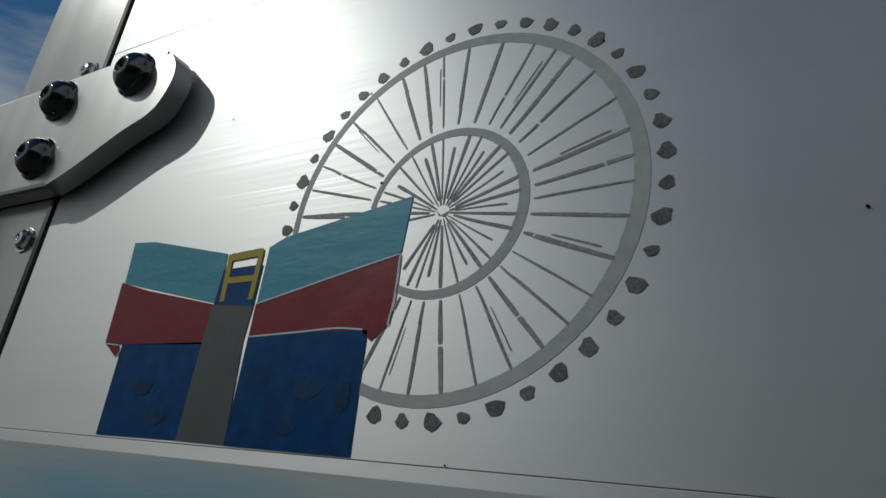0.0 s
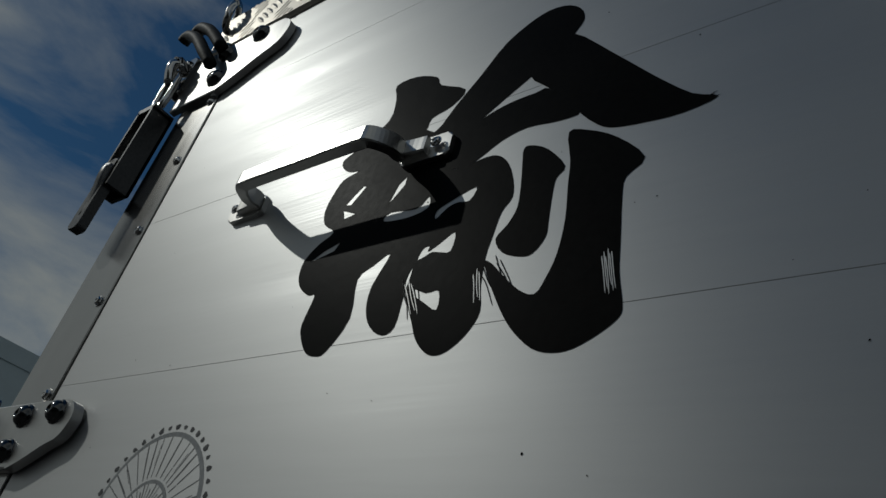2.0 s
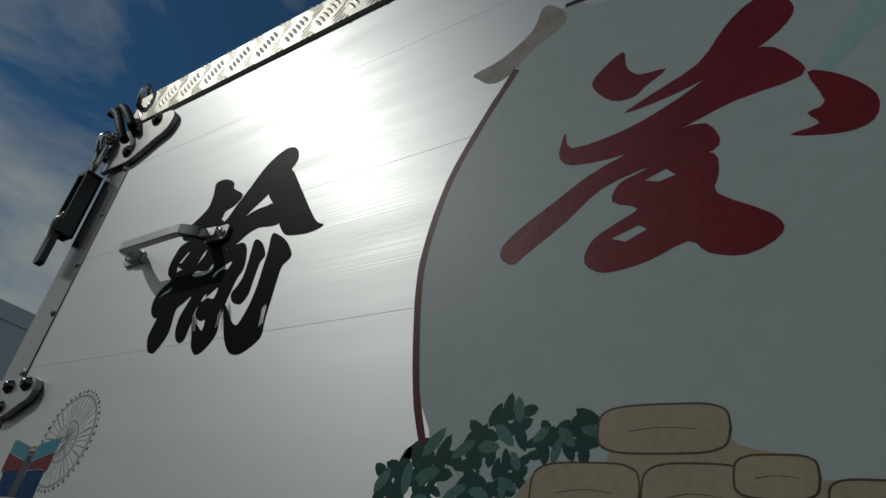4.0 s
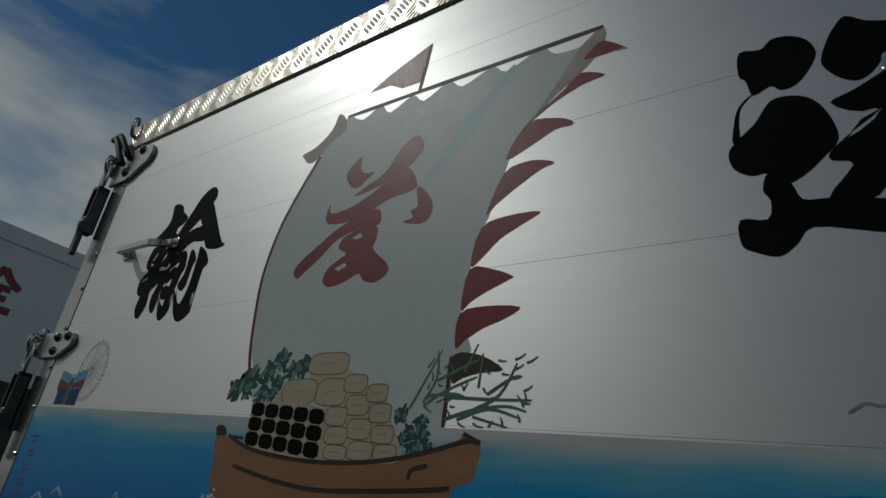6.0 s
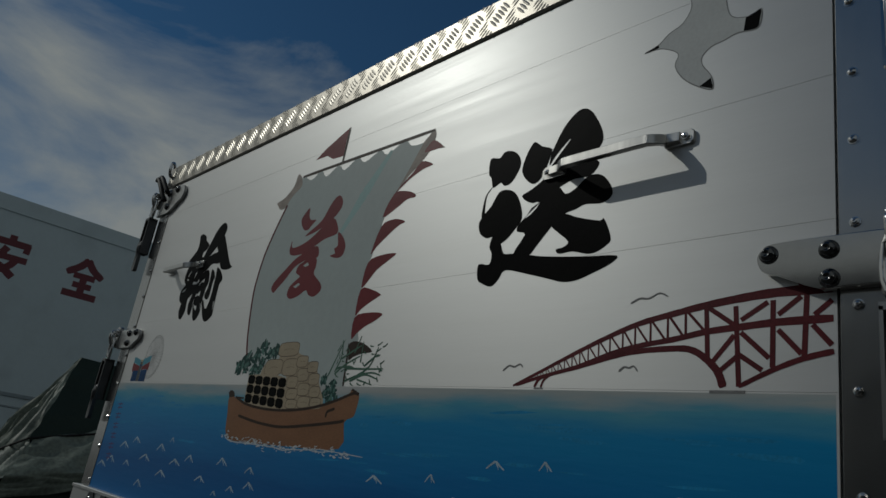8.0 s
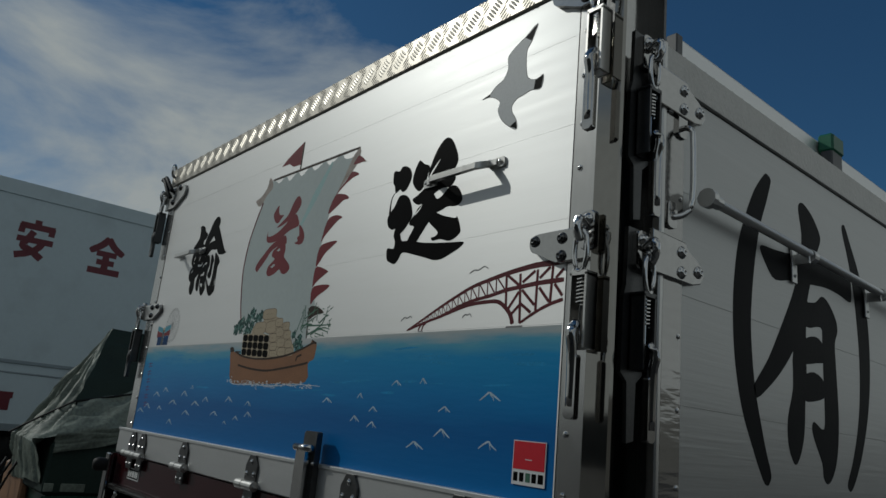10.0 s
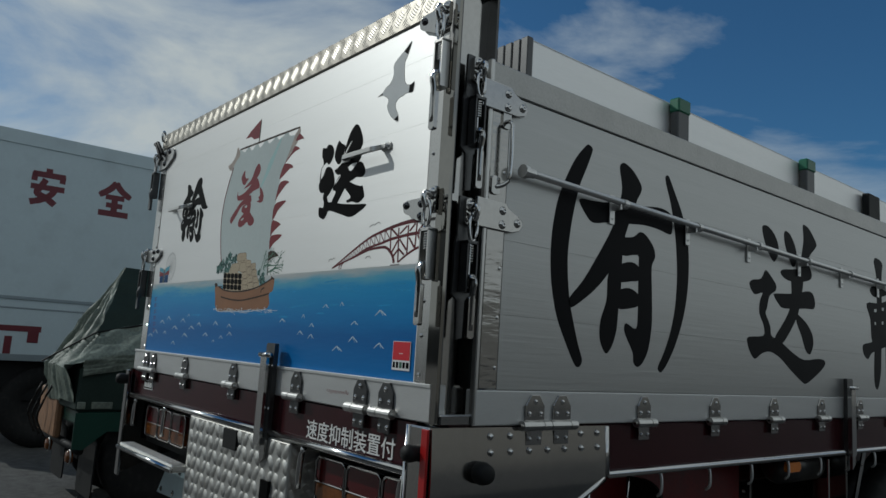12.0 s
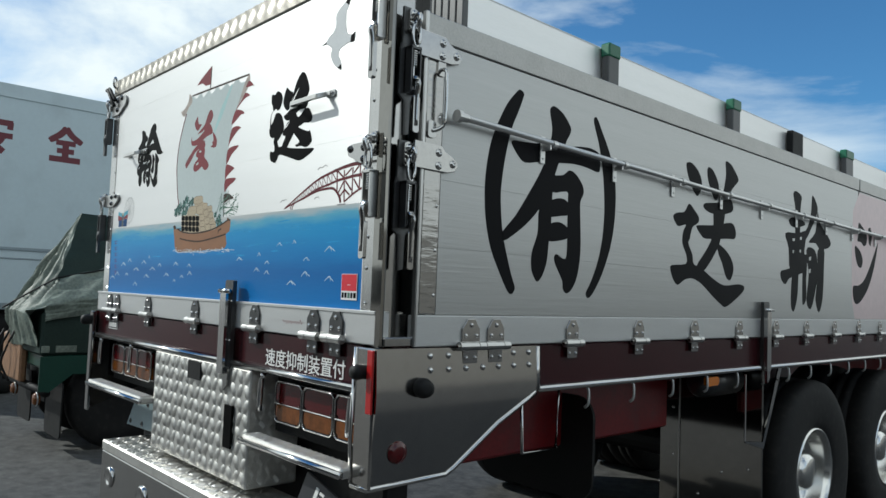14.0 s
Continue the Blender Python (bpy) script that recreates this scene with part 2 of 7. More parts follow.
M["faded_red"] = material("faded_red_paint", (0.10, 0.07, 0.19), 0.5, 0.0, 0.6, 60.0, spec=0.2)
M["bridge"] = material("dark_red_bridge_paint", (0.11, 0.014, 0.020), 0.45, 0.0, 0.4, 16.0, 0.1, 40.0, spec=0.2)
M["gull"] = material("grey_gull_paint", (0.60, 0.62, 0.62), 0.45, 0.0, 0.1, 14.0, spec=0.2)
M["spoke"] = material("grey_spoke_paint", (0.27, 0.275, 0.275), 0.45, 0.0, 0.5, 60.0, spec=0.2)
M["gull_line"] = material("grey_line_paint", (0.25, 0.25, 0.25), 0.5, 0.0, 0.4, 60.0, spec=0.2)
M["wheel_grey"] = material("grey_wheel_paint", (0.42, 0.43, 0.43), 0.42, 0.0, 0.2, 14.0, spec=0.2)
M["gondola"] = material("dark_gondola_paint", (0.14, 0.14, 0.14), 0.45, 0.0, 0.75, 90.0, spec=0.2)
M["hall_light"] = material("light_blue_paint", (0.08, 0.32, 0.42), 0.42, 0.0, 0.12, 40.0, 0.1, 60.0, stretch=(0.6, 1, 2), spec=0.2)
M["hall_red"] = material("red_paint", (0.20, 0.016, 0.022), 0.42, 0.0, 0.15, 40.0, 0.1, 60.0, spec=0.2)
M["hall_blue"] = material("blue_paint", (0.002, 0.052, 0.17), 0.42, 0.0, 0.45, 12.0, 0.1, 60.0, spec=0.1)
M["hall_smudge"] = material("smudged_dark_blue_paint", (0.010, 0.040, 0.105), 0.5, 0.0, 0.5, 60.0, spec=0.1)
M["hall_grey"] = material("grey_paint", (0.09, 0.10, 0.10), 0.45, 0.0, 0.12, 30.0, spec=0.2)
M["yellow"] = material("yellow_paint", (0.42, 0.33, 0.03), 0.42, 0.0, 0.1, 40.0, spec=0.2)
M["sign_red"] = material("red_sticker", (0.60, 0.015, 0.03), 0.35, 0.0, 0.05, 10.0)
M["sign_white"] = material("white_sticker", (0.75, 0.75, 0.75), 0.35, 0.0, 0.05, 10.0)
M["letter_white"] = material("white_lettering", (0.74, 0.74, 0.72), 0.4, 0.0, 0.08, 14.0)
M["lens_red"] = material("red_lamp_lens", (0.06, 0.003, 0.004), 0.10, 0.0, 0.15, 30.0, coat=0.15)
M["lens_amber"] = material("amber_lamp_lens", (0.13, 0.042, 0.008), 0.10, 0.0, 0.5, 30.0, coat=0.15)
M["reflector"] = material("red_reflector", (0.38, 0.015, 0.015), 0.25, 0.0, 0.08, 40.0, coat=0.5)
M["board"] = material("white_side_board", (0.87, 0.86, 0.84), 0.45, 0.65, 0.04, 3.0, 0.04, 20.0, stretch=(1, 0.5, 8))
M["green_cap"] = material("green_stake_cap", (0.012, 0.14, 0.07), 0.4, 0.0, 0.15, 12.0)
M["grey_post"] = material("grey_stake", (0.10, 0.10, 0.10), 0.45, 0.3, 0.15, 9.0)
M["pale_wall"] = material("pale_unseen_wall", (0.26, 0.25, 0.23), 0.8, 0.0, 0.15, 0.5, 0.1, 12.0)
M["unseen_wall"] = material("dark_grey_wall", (0.085, 0.08, 0.072), 0.6, 0.0, 0.15, 0.6, 0.1, 12.0)
M["asphalt"] = material("asphalt", (0.060, 0.059, 0.057), 0.85, 0.0, 0.95, 9.0, 1.0, 90.0, dirt=(0.13, 0.126, 0.12), dirt_amount=0.55)
M["van"] = material("pale_blue_van_panel", (0.50, 0.58, 0.61), 0.40, 0.0, 0.04, 1.5, 0.03, 10.0, dirt=(0.30, 0.34, 0.36), dirt_amount=0.25)
M["van_trim"] = material("grey_van_rail", (0.26, 0.30, 0.32), 0.4, 0.3, 0.06, 4.0)
M["van_letter"] = material("maroon_lettering", (0.13, 0.016, 0.024), 0.45, 0.0, 0.08, 6.0)
M["tarp"] = material("grey_green_tarpaulin", (0.165, 0.19, 0.16), 0.5, 0.0, 0.5, 3.0, 0.4, 26.0, spec=0.15)
M["dark_shaded_canvas"] = material("dark_green_shaded_canvas", (0.022, 0.036, 0.030), 0.6, 0.0, 0.2, 4.0, 0.15, 30.0, spec=0.15)
M["green_paint"] = material("dark_green_bodywork", (0.007, 0.046, 0.031), 0.35, 0.0, 0.2, 4.0, coat=0.3)
M["cardboard"] = material("worn_brown_panel", (0.23, 0.12, 0.06), 0.6, 0.0, 0.35, 9.0)
M["steel_wavy"] = material("wavy_polished_steel", (0.40, 0.39, 0.375), 0.13, 1.0, 0.06, 5.0, 0.9, 16.0, stretch=(0.25, 0.25, 1))
M["marker_amber"] = material("bright_amber_lens", (0.55, 0.16, 0.015), 0.2, 0.0, 0.1, 30.0, coat=0.2)
M["dark_plate"] = material("dark_plate", (0.03, 0.03, 0.035), 0.35, 0.0, 0.2, 12.0)
M["pale_plate"] = material("grey_blue_plate", (0.22, 0.29, 0.31), 0.4, 0.2, 0.15, 12.0)
M["pink_film"] = material("pale_pink_painted_field", (0.62, 0.50, 0.50), 0.4, 0.4, 0.10, 2.0)


# the sea: painted bands from pale foam grey through teal to deep blue
sm = M["sea_deep"]
n, l = sm.node_tree.nodes, sm.node_tree.links
sx, sn, sa, sr = n.new("ShaderNodeSeparateXYZ"), n.new("ShaderNodeTexNoise"), n.new("ShaderNodeMath"), n.new("ShaderNodeValToRGB")
sc, smap, sv = n.new("ShaderNodeTexCoord"), n.new("ShaderNodeMapping"), n.new("ShaderNodeVectorMath")
smap.inputs["Scale"].default_value = (2.2, 1, 16)
sn.inputs["Scale"].default_value, sn.inputs["Detail"].default_value = 1.6, 5.0
l.new(sc.outputs["Object"], sx.inputs["Vector"])
l.new(sc.outputs["Object"], smap.inputs["Vector"])
l.new(smap.outputs["Vector"], sn.inputs["Vector"])
sa.operation = "MULTIPLY_ADD"
sa.inputs[1].default_value = 0.075
l.new(sn.outputs["Fac"], sa.inputs[0])
l.new(sx.outputs["Z"], sa.inputs[2])
smr = n.new("ShaderNodeMapRange")
smr.inputs["From Min"].default_value, smr.inputs["From Max"].default_value = 1.43, 1.765
l.new(sa.outputs["Value"], smr.inputs["Value"])
cr = sr.color_ramp
cr.elements[0].position, cr.elements[0].color = 0.0, (0.007, 0.155, 0.43, 1)
cr.elements[1].position, cr.elements[1].color = 1.0, (0.52, 0.53, 0.52, 1)
for pos, col in ((0.35, (0.006, 0.125, 0.37, 1)), (0.55, (0.009, 0.195, 0.48, 1)), (0.78, (0.014, 0.26, 0.54, 1)), (0.88, (0.10, 0.36, 0.50, 1)), (0.95, (0.44, 0.48, 0.48, 1))):
    e = cr.elements.new(pos)
    e.color = col
l.new(smr.outputs["Result"], sr.inputs["Fac"])
l.new(sr.outputs["Color"], n["Principled BSDF"].inputs["Base Color"])


# ---- builders ----
ORIGIN = {}


def thing(name, at, label, category, group="", kind=""):
    """A top-level Empty at the base of a thing."""
    ob = new(name)
    ob.location = at
    ob.empty_display_size = 0.2
    ORIGIN[ob.name] = Vector(at)
    return tagged(ob, label, category, group, kind)


def part(name, bm, mat, parent, label="", smooth=False):
    """Links a bmesh in world coordinates as one mesh under a thing or a part."""
    base = ORIGIN[parent.name] if parent else Vector((0, 0, 0))
    bm.transform(Matrix.Translation(-base))
    me = bpy.data.meshes.new(name)
    bmesh.ops.recalc_face_normals(bm, faces=bm.faces[:])
    bm.to_mesh(me)
    bm.free()
    me.materials.append(M[mat])
    if smooth:
        me.shade_smooth()
    ob = new(name, me)
    ob.parent = parent
    ORIGIN[ob.name] = base
    if label:
        tagged(ob, label)
    return ob


def box(bm, x0, x1, y0, y1, z0, z1, bevel=0.0, seg=1):
    r = bmesh.ops.create_cube(bm, size=1.0, matrix=Matrix.Translation(((x0 + x1) / 2, (y0 + y1) / 2, (z0 + z1) / 2)) @ Matrix.Diagonal((x1 - x0, y1 - y0, z1 - z0, 1)))
    if bevel:
        es = list({e for v in r["verts"] for e in v.link_edges})
        bmesh.ops.bevel(bm, geom=es, offset=bevel, segments=seg, affect="EDGES", profile=0.5)
    return bm


def one_box(*a, **k):
    return box(bmesh.new(), *a, **k)


def tube(bm, pts, r, seg=8, closed=False, flat=1.0):
    """A round (or flattened) bar along points."""
    pts = [Vector(p) for p in pts]
    n, rings = len(pts), []
    for i, p in enumerate(pts):
        a = pts[(i - 1) % n] if (closed or i > 0) else p
        b = pts[(i + 1) % n] if (closed or i < n - 1) else p
        d = (b - a).normalized()
        up = Vector((0, 0, 1)) if abs(d.z) < 0.9 else Vector((0, 1, 0))
        s = d.cross(up).normalized()
        u = s.cross(d).normalized()
        rings.append([bm.verts.new(p + (s * math.cos(2 * math.pi * k / seg) * flat + u * math.sin(2 * math.pi * k / seg)) * r) for k in range(seg)])
    m = n if closed else n - 1
    for i in range(m):
        A, B = rings[i], rings[(i + 1) % n]
        for k in range(seg):
            bm.faces.new((A[k], A[(k + 1) % seg], B[(k + 1) % seg], B[k]))
    if not closed:
        bm.faces.new(rings[0][::-1])
        bm.faces.new(rings[-1])
    return bm


def plate(bm, outline, o, ux, uy, thick, bevel=0.0):
    """A plate from a 2D outline in the plane (ux, uy) at o, thick along ux x uy (towards the viewer)."""
    ux, uy, o = Vector(ux), Vector(uy), Vector(o)
    un = ux.cross(uy)
    lo = [bm.verts.new(o + ux * a + uy * b) for a, b in outline]
    hi = [bm.verts.new(o + ux * a + uy * b + un * thick) for a, b in outline]
    n = len(outline)
    bm.faces.new(lo[::-1])
    top = bm.faces.new(hi)
    for i in range(n):
        bm.faces.new((lo[i], lo[(i + 1) % n], hi[(i + 1) % n], hi[i]))
    if bevel:
        bmesh.ops.bevel(bm, geom=list(top.edges), offset=bevel, segments=2, affect="EDGES", profile=0.5)
    return bm


def rounded(w, h, r, seg=5, x=0.0, y=0.0):
    """Outline of a rounded rectangle with its lower left corner at (x, y)."""
    out = []
    for cx, cy, a0 in ((w - r, r, -90), (w - r, h - r, 0), (r, h - r, 90), (r, r, 180)):
        for k in range(seg + 1):
            a = radians(a0 + 90 * k / seg)
            out.append((x + cx + r * math.cos(a), y + cy + r * math.sin(a)))
    return out


def lathe(bm, profile, o, axis, seg=24):
    """Turns (radius, height) pairs round an axis."""
    o, axis = Vector(o), Vector(axis).normalized()
    s = axis.orthogonal().normalized()
    u = axis.cross(s)
    rings = []
    for r, h in profile:
        if r < 1e-6:
            rings.append([bm.verts.new(o + axis * h)])
        else:
            rings.append([bm.verts.new(o + axis * h + (s * math.cos(2 * math.pi * k / seg) + u * math.sin(2 * math.pi * k / seg)) * r) for k in range(seg)])
    for A, B in zip(rings, rings[1:]):
        for k in range(seg):
            k2 = (k + 1) % seg
            if len(A) == 1:
                bm.faces.new((A[0], B[k], B[k2]))
            elif len(B) == 1:
                bm.faces.new((A[k], A[k2], B[0]))
            else:
                bm.faces.new((A[k], A[k2], B[k2], B[k]))
    return bm


def bolt(bm, o, axis, r=0.008, h=0.006, seg=12):
    """A dome-headed bolt with a washer."""
    lathe(bm, [(r * 1.25, 0), (r * 1.25, h * 0.2), (r, h * 0.22), (r * 0.92, h * 0.6), (r * 0.62, h * 0.92), (r * 0.34, h), (r * 0.3, h * 0.7), (0, h * 0.7)], o, axis, seg)
    return bm


def dome(bm, o, axis, r, h):
    """A smooth domed bolt head on a thin washer, with a small socket."""
    prof = [(r * 1.12, 0), (r * 1.12, h * 0.12), (r, h * 0.14)] + [(r * math.cos(radians(a)), h * (0.14 + 0.86 * math.sin(radians(a)))) for a in (12, 24, 36, 48, 60, 70)]
    lathe(bm, prof + [(r * 0.30, h * 0.70), (0, h * 0.68)], o, axis, 24)
    return bm


def link(bm, o, ux, uy, a, b, r):
    """An oval ring in the plane (ux, uy)."""
    o, ux, uy = Vector(o), Vector(ux), Vector(uy)
    return tube(bm, [o + ux * a * math.cos(2 * math.pi * k / 18) + uy * b * math.sin(2 * math.pi * k / 18) for k in range(18)], r, 6, closed=True)


def lens_bar(bm, c, d, w, n, length, width, height):
    """One raised bar of a tread plate: a lens-shaped mound."""
    A, B = c - d * length / 2, c + d * length / 2
    pts = [A, c - d * length * 0.2 - w * width / 2, c + d * length * 0.2 - w * width / 2, B, c + d * length * 0.2 + w * width / 2, c - d * length * 0.2 + w * width / 2]
    v = [bm.verts.new(p) for p in pts]
    t0, t1 = bm.verts.new(c - d * length * 0.26 + n * height), bm.verts.new(c + d * length * 0.26 + n * height)
    for f in ((v[0], v[1], t0), (v[1], v[2], t1, t0), (v[2], v[3], t1), (v[3], v[4], t1), (v[4], v[5], t0, t1), (v[5], v[0], t0)):
        bm.faces.new(f)


def tread(bm, o, ux, uy, nu, nv, pitch, bars, length, width, height, angle=45, weave=True):
    """Rows of raised bars that change direction from cell to cell."""
    o, ux, uy = Vector(o), Vector(ux), Vector(uy)
    n = ux.cross(uy)
    for i in range(nu):
        for j in range(nv):
            a = radians(angle if (i * weave + j) % 2 else -angle)
            d = ux * math.sin(a) + uy * math.cos(a)
            w = n.cross(d)
            c = o + ux * pitch * (i + 0.5) + uy * pitch * (j + 0.5)
            for k in range(bars):
                lens_bar(bm, c + w * (k - (bars - 1) / 2) * pitch * 0.9 / bars, d, w, n, length, width, height)
    return bm


def tread_band(bm, x0, x1, y, z0, z1, pitch):
    """A strip cut from five-bar tread plate: whole groups along the middle, halves of the other direction at both edges."""
    n, h, mid = Vector((0, -1, 0)), z1 - z0, (z0 + z1) / 2
    a, b = Vector((0.7071, 0, 0.7071)), Vector((-0.7071, 0, 0.7071))
    for i in range(int((x1 - x0) / pitch)):
        c = Vector((x0 + (i + 0.5) * pitch, y, mid))
        for k in (-2.5, -1.5, -0.5, 0.5, 1.5, 2.5):
            lens_bar(bm, c + a * k * 0.0086, b, a, n, 0.036, 0.0064, 0.0009)
        for s in (-1, 1):
            c2 = Vector((x0 + (i + 1.0) * pitch, y, mid + s * h / 2))
            for k in (-3, -2, -1, 0, 1, 2, 3):
                o = c2 + b * k * 0.0086
                o = o + a * (-s) * (0.006 + 0.0042 * abs(k + s))
                if z0 + 0.004 < o.z < z1 - 0.004:
                    lens_bar(bm, o, a, b, n, min(0.036, 2.6 * min(o.z - z0, z1 - o.z)), 0.0064, 0.0009)


def spline(pts, closed=True, n=4):
    """Catmull-Rom curve through points."""
    out, m = [], len(pts)
    for i in range(m if closed else m - 1):
        p = [Vector(pts[(i + k) % m] if closed else pts[min(max(i + k, 0), m - 1)]) for k in (-1, 0, 1, 2)]
        for k in range(n):
            t = k / n
            out.append(0.5 * ((2 * p[1]) + (p[2] - p[0]) * t + (2 * p[0] - 5 * p[1] + 4 * p[2] - p[3]) * t * t + (3 * p[1] - p[0] - 3 * p[2] + p[3]) * t ** 3))
    if not closed:
        out.append(Vector(pts[-1]))
    return out


class Paint:
    """A painted motif: flat daubs of paint on a panel, in tenths of a millimetre from its lower left corner (metres on the panel)."""

    def __init__(self, ox=0.0, oz=0.0, smooth=False):
        self.ox, self.oz, self.smooth, self.loops = ox, oz, smooth, []

    def daub(self, outline, *holes):
        rings = []
        for ring in (outline, *holes):
            pts = spline(ring, True, 3) if self.smooth and len(ring) > 5 else [Vector(p) for p in ring]
            rings.append([(self.ox + p[0] / 10000, self.oz + p[1] / 10000) for p in pts])
        self.loops.append(rings)

    def stroke(self, pts, w0, w1=None, taper=0.25):
        """A brush line through points given in metres on the panel, from width w0 to w1."""
        w1 = w0 if w1 is None else w1
        line = spline([Vector((*p, 0)) for p in pts], False, 4) if len(pts) > 2 else [Vector((*p, 0)) for p in pts]
        left, right, m = [], [], len(line)
        for i, p in enumerate(line):
            d = (line[min(i + 1, m - 1)] - line[max(i - 1, 0)]).normalized()
            s, f = Vector((-d.y, d.x, 0)), i / (m - 1)
            end = 1 - taper if i in (0, m - 1) else 1.0
            w = (w0 + (w1 - w0) * f) * end * (1 + 0.04 * math.sin(i * 2.3)) / 2
            left.append(p + s * w)
            right.append(p - s * w)
        self.loops.append([[(p.x, p.y) for p in left + right[::-1]]])

    def shift(self, dx, dz):
        self.loops = [[[(u + dx, z + dz) for u, z in ring] for ring in rings] for rings in self.loops]

    def each(self, name, mat, parent, layer, label="", side=None, run=1):
        """One part for every daub (or for every run of daubs)."""
        for k in range(0, len(self.loops), run):
            one = Paint()
            one.loops = self.loops[k:k + run]
            one.make(name, mat, parent, layer + 0.03 * (k % 9), label, side)

    def make(self, name, mat, parent, layer, label="", side=None):
        bm = bmesh.new()
        for k, rings in enumerate(self.loops):
            lift = 0.0001 + layer * 0.00007 + k * 0.000001
            es = []
            for ring in rings:
                vs = [bm.verts.new((u, -lift, z) if side is None else (side + lift, u, z)) for u, z in ring]
                es += [bm.edges.new((vs[i], vs[(i + 1) % len(vs)])) for i in range(len(vs))]
            bmesh.ops.triangle_fill(bm, use_beauty=True, use_dissolve=False, edges=es)
        out = Vector((0, -1, 0)) if side is None else Vector((1, 0, 0))
        base = ORIGIN[parent.name]
        bm.transform(Matrix.Translation(-base))
        bm.normal_update()
        for f in bm.faces:
            if f.normal.dot(out) < 0:
                f.normal_flip()
        me = bpy.data.meshes.new(name)
        bm.to_mesh(me)
        bm.free()
        me.materials.append(M[mat])
        ob = new(name, me)
        ob.parent = parent
        ORIGIN[ob.name] = base
        return tagged(ob, label) if label else ob


def lettering(text, size, m, name, mat, parent, bold=0.0, label="", sx=1.0):
    """Flat writing in the built-in font, as a mesh at the pose m."""
    cu = bpy.data.curves.new(name, "FONT")
    cu.body, cu.size, cu.offset = text, size, bold
    cu.extrude = 0.0006
    tmp = bpy.data.objects.new(name, cu)
    me = bpy.data.meshes.new_from_object(tmp)
    bpy.data.objects.remove(tmp)
    me.transform(Matrix.Translation(-ORIGIN[parent.name]) @ m @ Matrix.Diagonal((sx, 1, 1, 1)))
    me.name = name
    me.materials.clear()
    me.materials.append(M[mat])
    ob = new(name, me)
    ob.parent = parent
    ORIGIN[ob.name] = ORIGIN[parent.name]
    return tagged(ob, label) if label else ob


# ---- ground ----
bm = bmesh.new()
bmesh.ops.create_grid(bm, x_segments=60, y_segments=60, size=150)
for v in bm.verts:
    v.co.z = 0.006 * noise.noise(v.co * 0.4)
ground = part("ground", bm, "asphalt", None)
tagged(ground, "grey weathered asphalt of a truck yard", "ground", kind="structure")

# ---- the painted flatbed truck ----
XL, XR, GT = -1.15, 1.235, 2.496           # left and right sides, top of the tailgate
BED_END = 9.0
truck = thing("truck", (0.04, 4.0, 0), "silver flatbed truck with high painted aluminium gates and polished steel fittings", "truck")

# tailgate: horizontal planks between riveted edge strips
gate = part("tailgate", one_box(-1.125, 1.155, 0.012, 0.05, 1.32, 2.44, bevel=0.003), "plinth", truck, "tall aluminium tailgate painted with a sea scene")
seams = [1.398, 1.532, 1.724, 1.914, 2.105, 2.299, 2.412]
for z0, z1 in zip(seams, seams[1:]):
    bm = one_box(-1.047, 1.102, 0.0, 0.014, z0 + 0.00008, z1 - 0.00008, bevel=0.00016)
    for v in bm.verts:
        v.co.z -= 0.0044 * (v.co.x + 1.047) * (abs(v.co.z - 1.724) < 0.002)     # the seam at the painted horizon sags to the right
    part("plank", bm, "gate", gate)
for x0, x1, xr in ((-1.128, -1.050, -1.061), (1.105, 1.161, 1.123)):
    part("edge_strip", one_box(x0, x1, -0.0016, 0.013, 1.402, 2.413, bevel=0.001), "steel_sheet", gate, "riveted stainless edge strip")
    for k in range(10):
        z = 1.420 + k * 0.0975 + 0.004 * math.sin(k * 2.4)
        part("rivet", bolt(bmesh.new(), (xr + 0.001 * math.sin(k * 3.7), -0.0016, z), (0, -1, 0), 0.0052, 0.004, 10), "chrome", gate)
bm = one_box(-1.135, 1.20, -0.020, 0.03, 1.305, 1.400, bevel=0.003)
box(bm, -1.135, 1.20, -0.024, -0.019, 1.391, 1.400, bevel=0.001)
part("bottom_rail", bm, "plinth", gate, "pale extruded aluminium bottom rail")
bm = one_box(-1.14, 1.175, -0.006, 0.06, 2.414, GT, bevel=0.004)
part("top_rail", bm, "rail_tread", gate, "bright tread-plate top rail")
bm = bmesh.new()
tread_band(bm, -1.13, 1.17, -0.006, 2.416, GT, 0.0720)
tread(bm, (-1.13, -0.004, GT), (1, 0, 0), (0, 1, 0), 80, 2, 0.0287, 4, 0.024, 0.0042, 0.0010)
part("tread_pattern", bm, "rail_tread", gate)
tagged(bpy.data.objects["tread_pattern"], kind="stuff")


def strap(bm, pts, wide, thick):
    """A flat bar along points, its width upright."""
    pts, rings = [Vector(p) for p in pts], []
    for i, p in enumerate(pts):
        d = (pts[min(i + 1, len(pts) - 1)] - pts[max(i - 1, 0)]).normalized()
        u = Vector((0, 0, 1))
        s = d.cross(u).normalized()
        u = s.cross(d)
        c, w, t = 0.0012, wide / 2, thick / 2
        rings.append([bm.verts.new(p + s * a + u * b) for a, b in ((t, w - c), (t - c, w), (c - t, w), (-t, w - c), (-t, c - w), (c - t, -w), (t - c, -w), (t, c - w))])
    for A, B in zip(rings, rings[1:]):
        for k in range(8):
            bm.faces.new((A[k], A[(k + 1) % 8], B[(k + 1) % 8], B[k]))
    bm.faces.new(rings[0][::-1])
    bm.faces.new(rings[-1])
    return bm


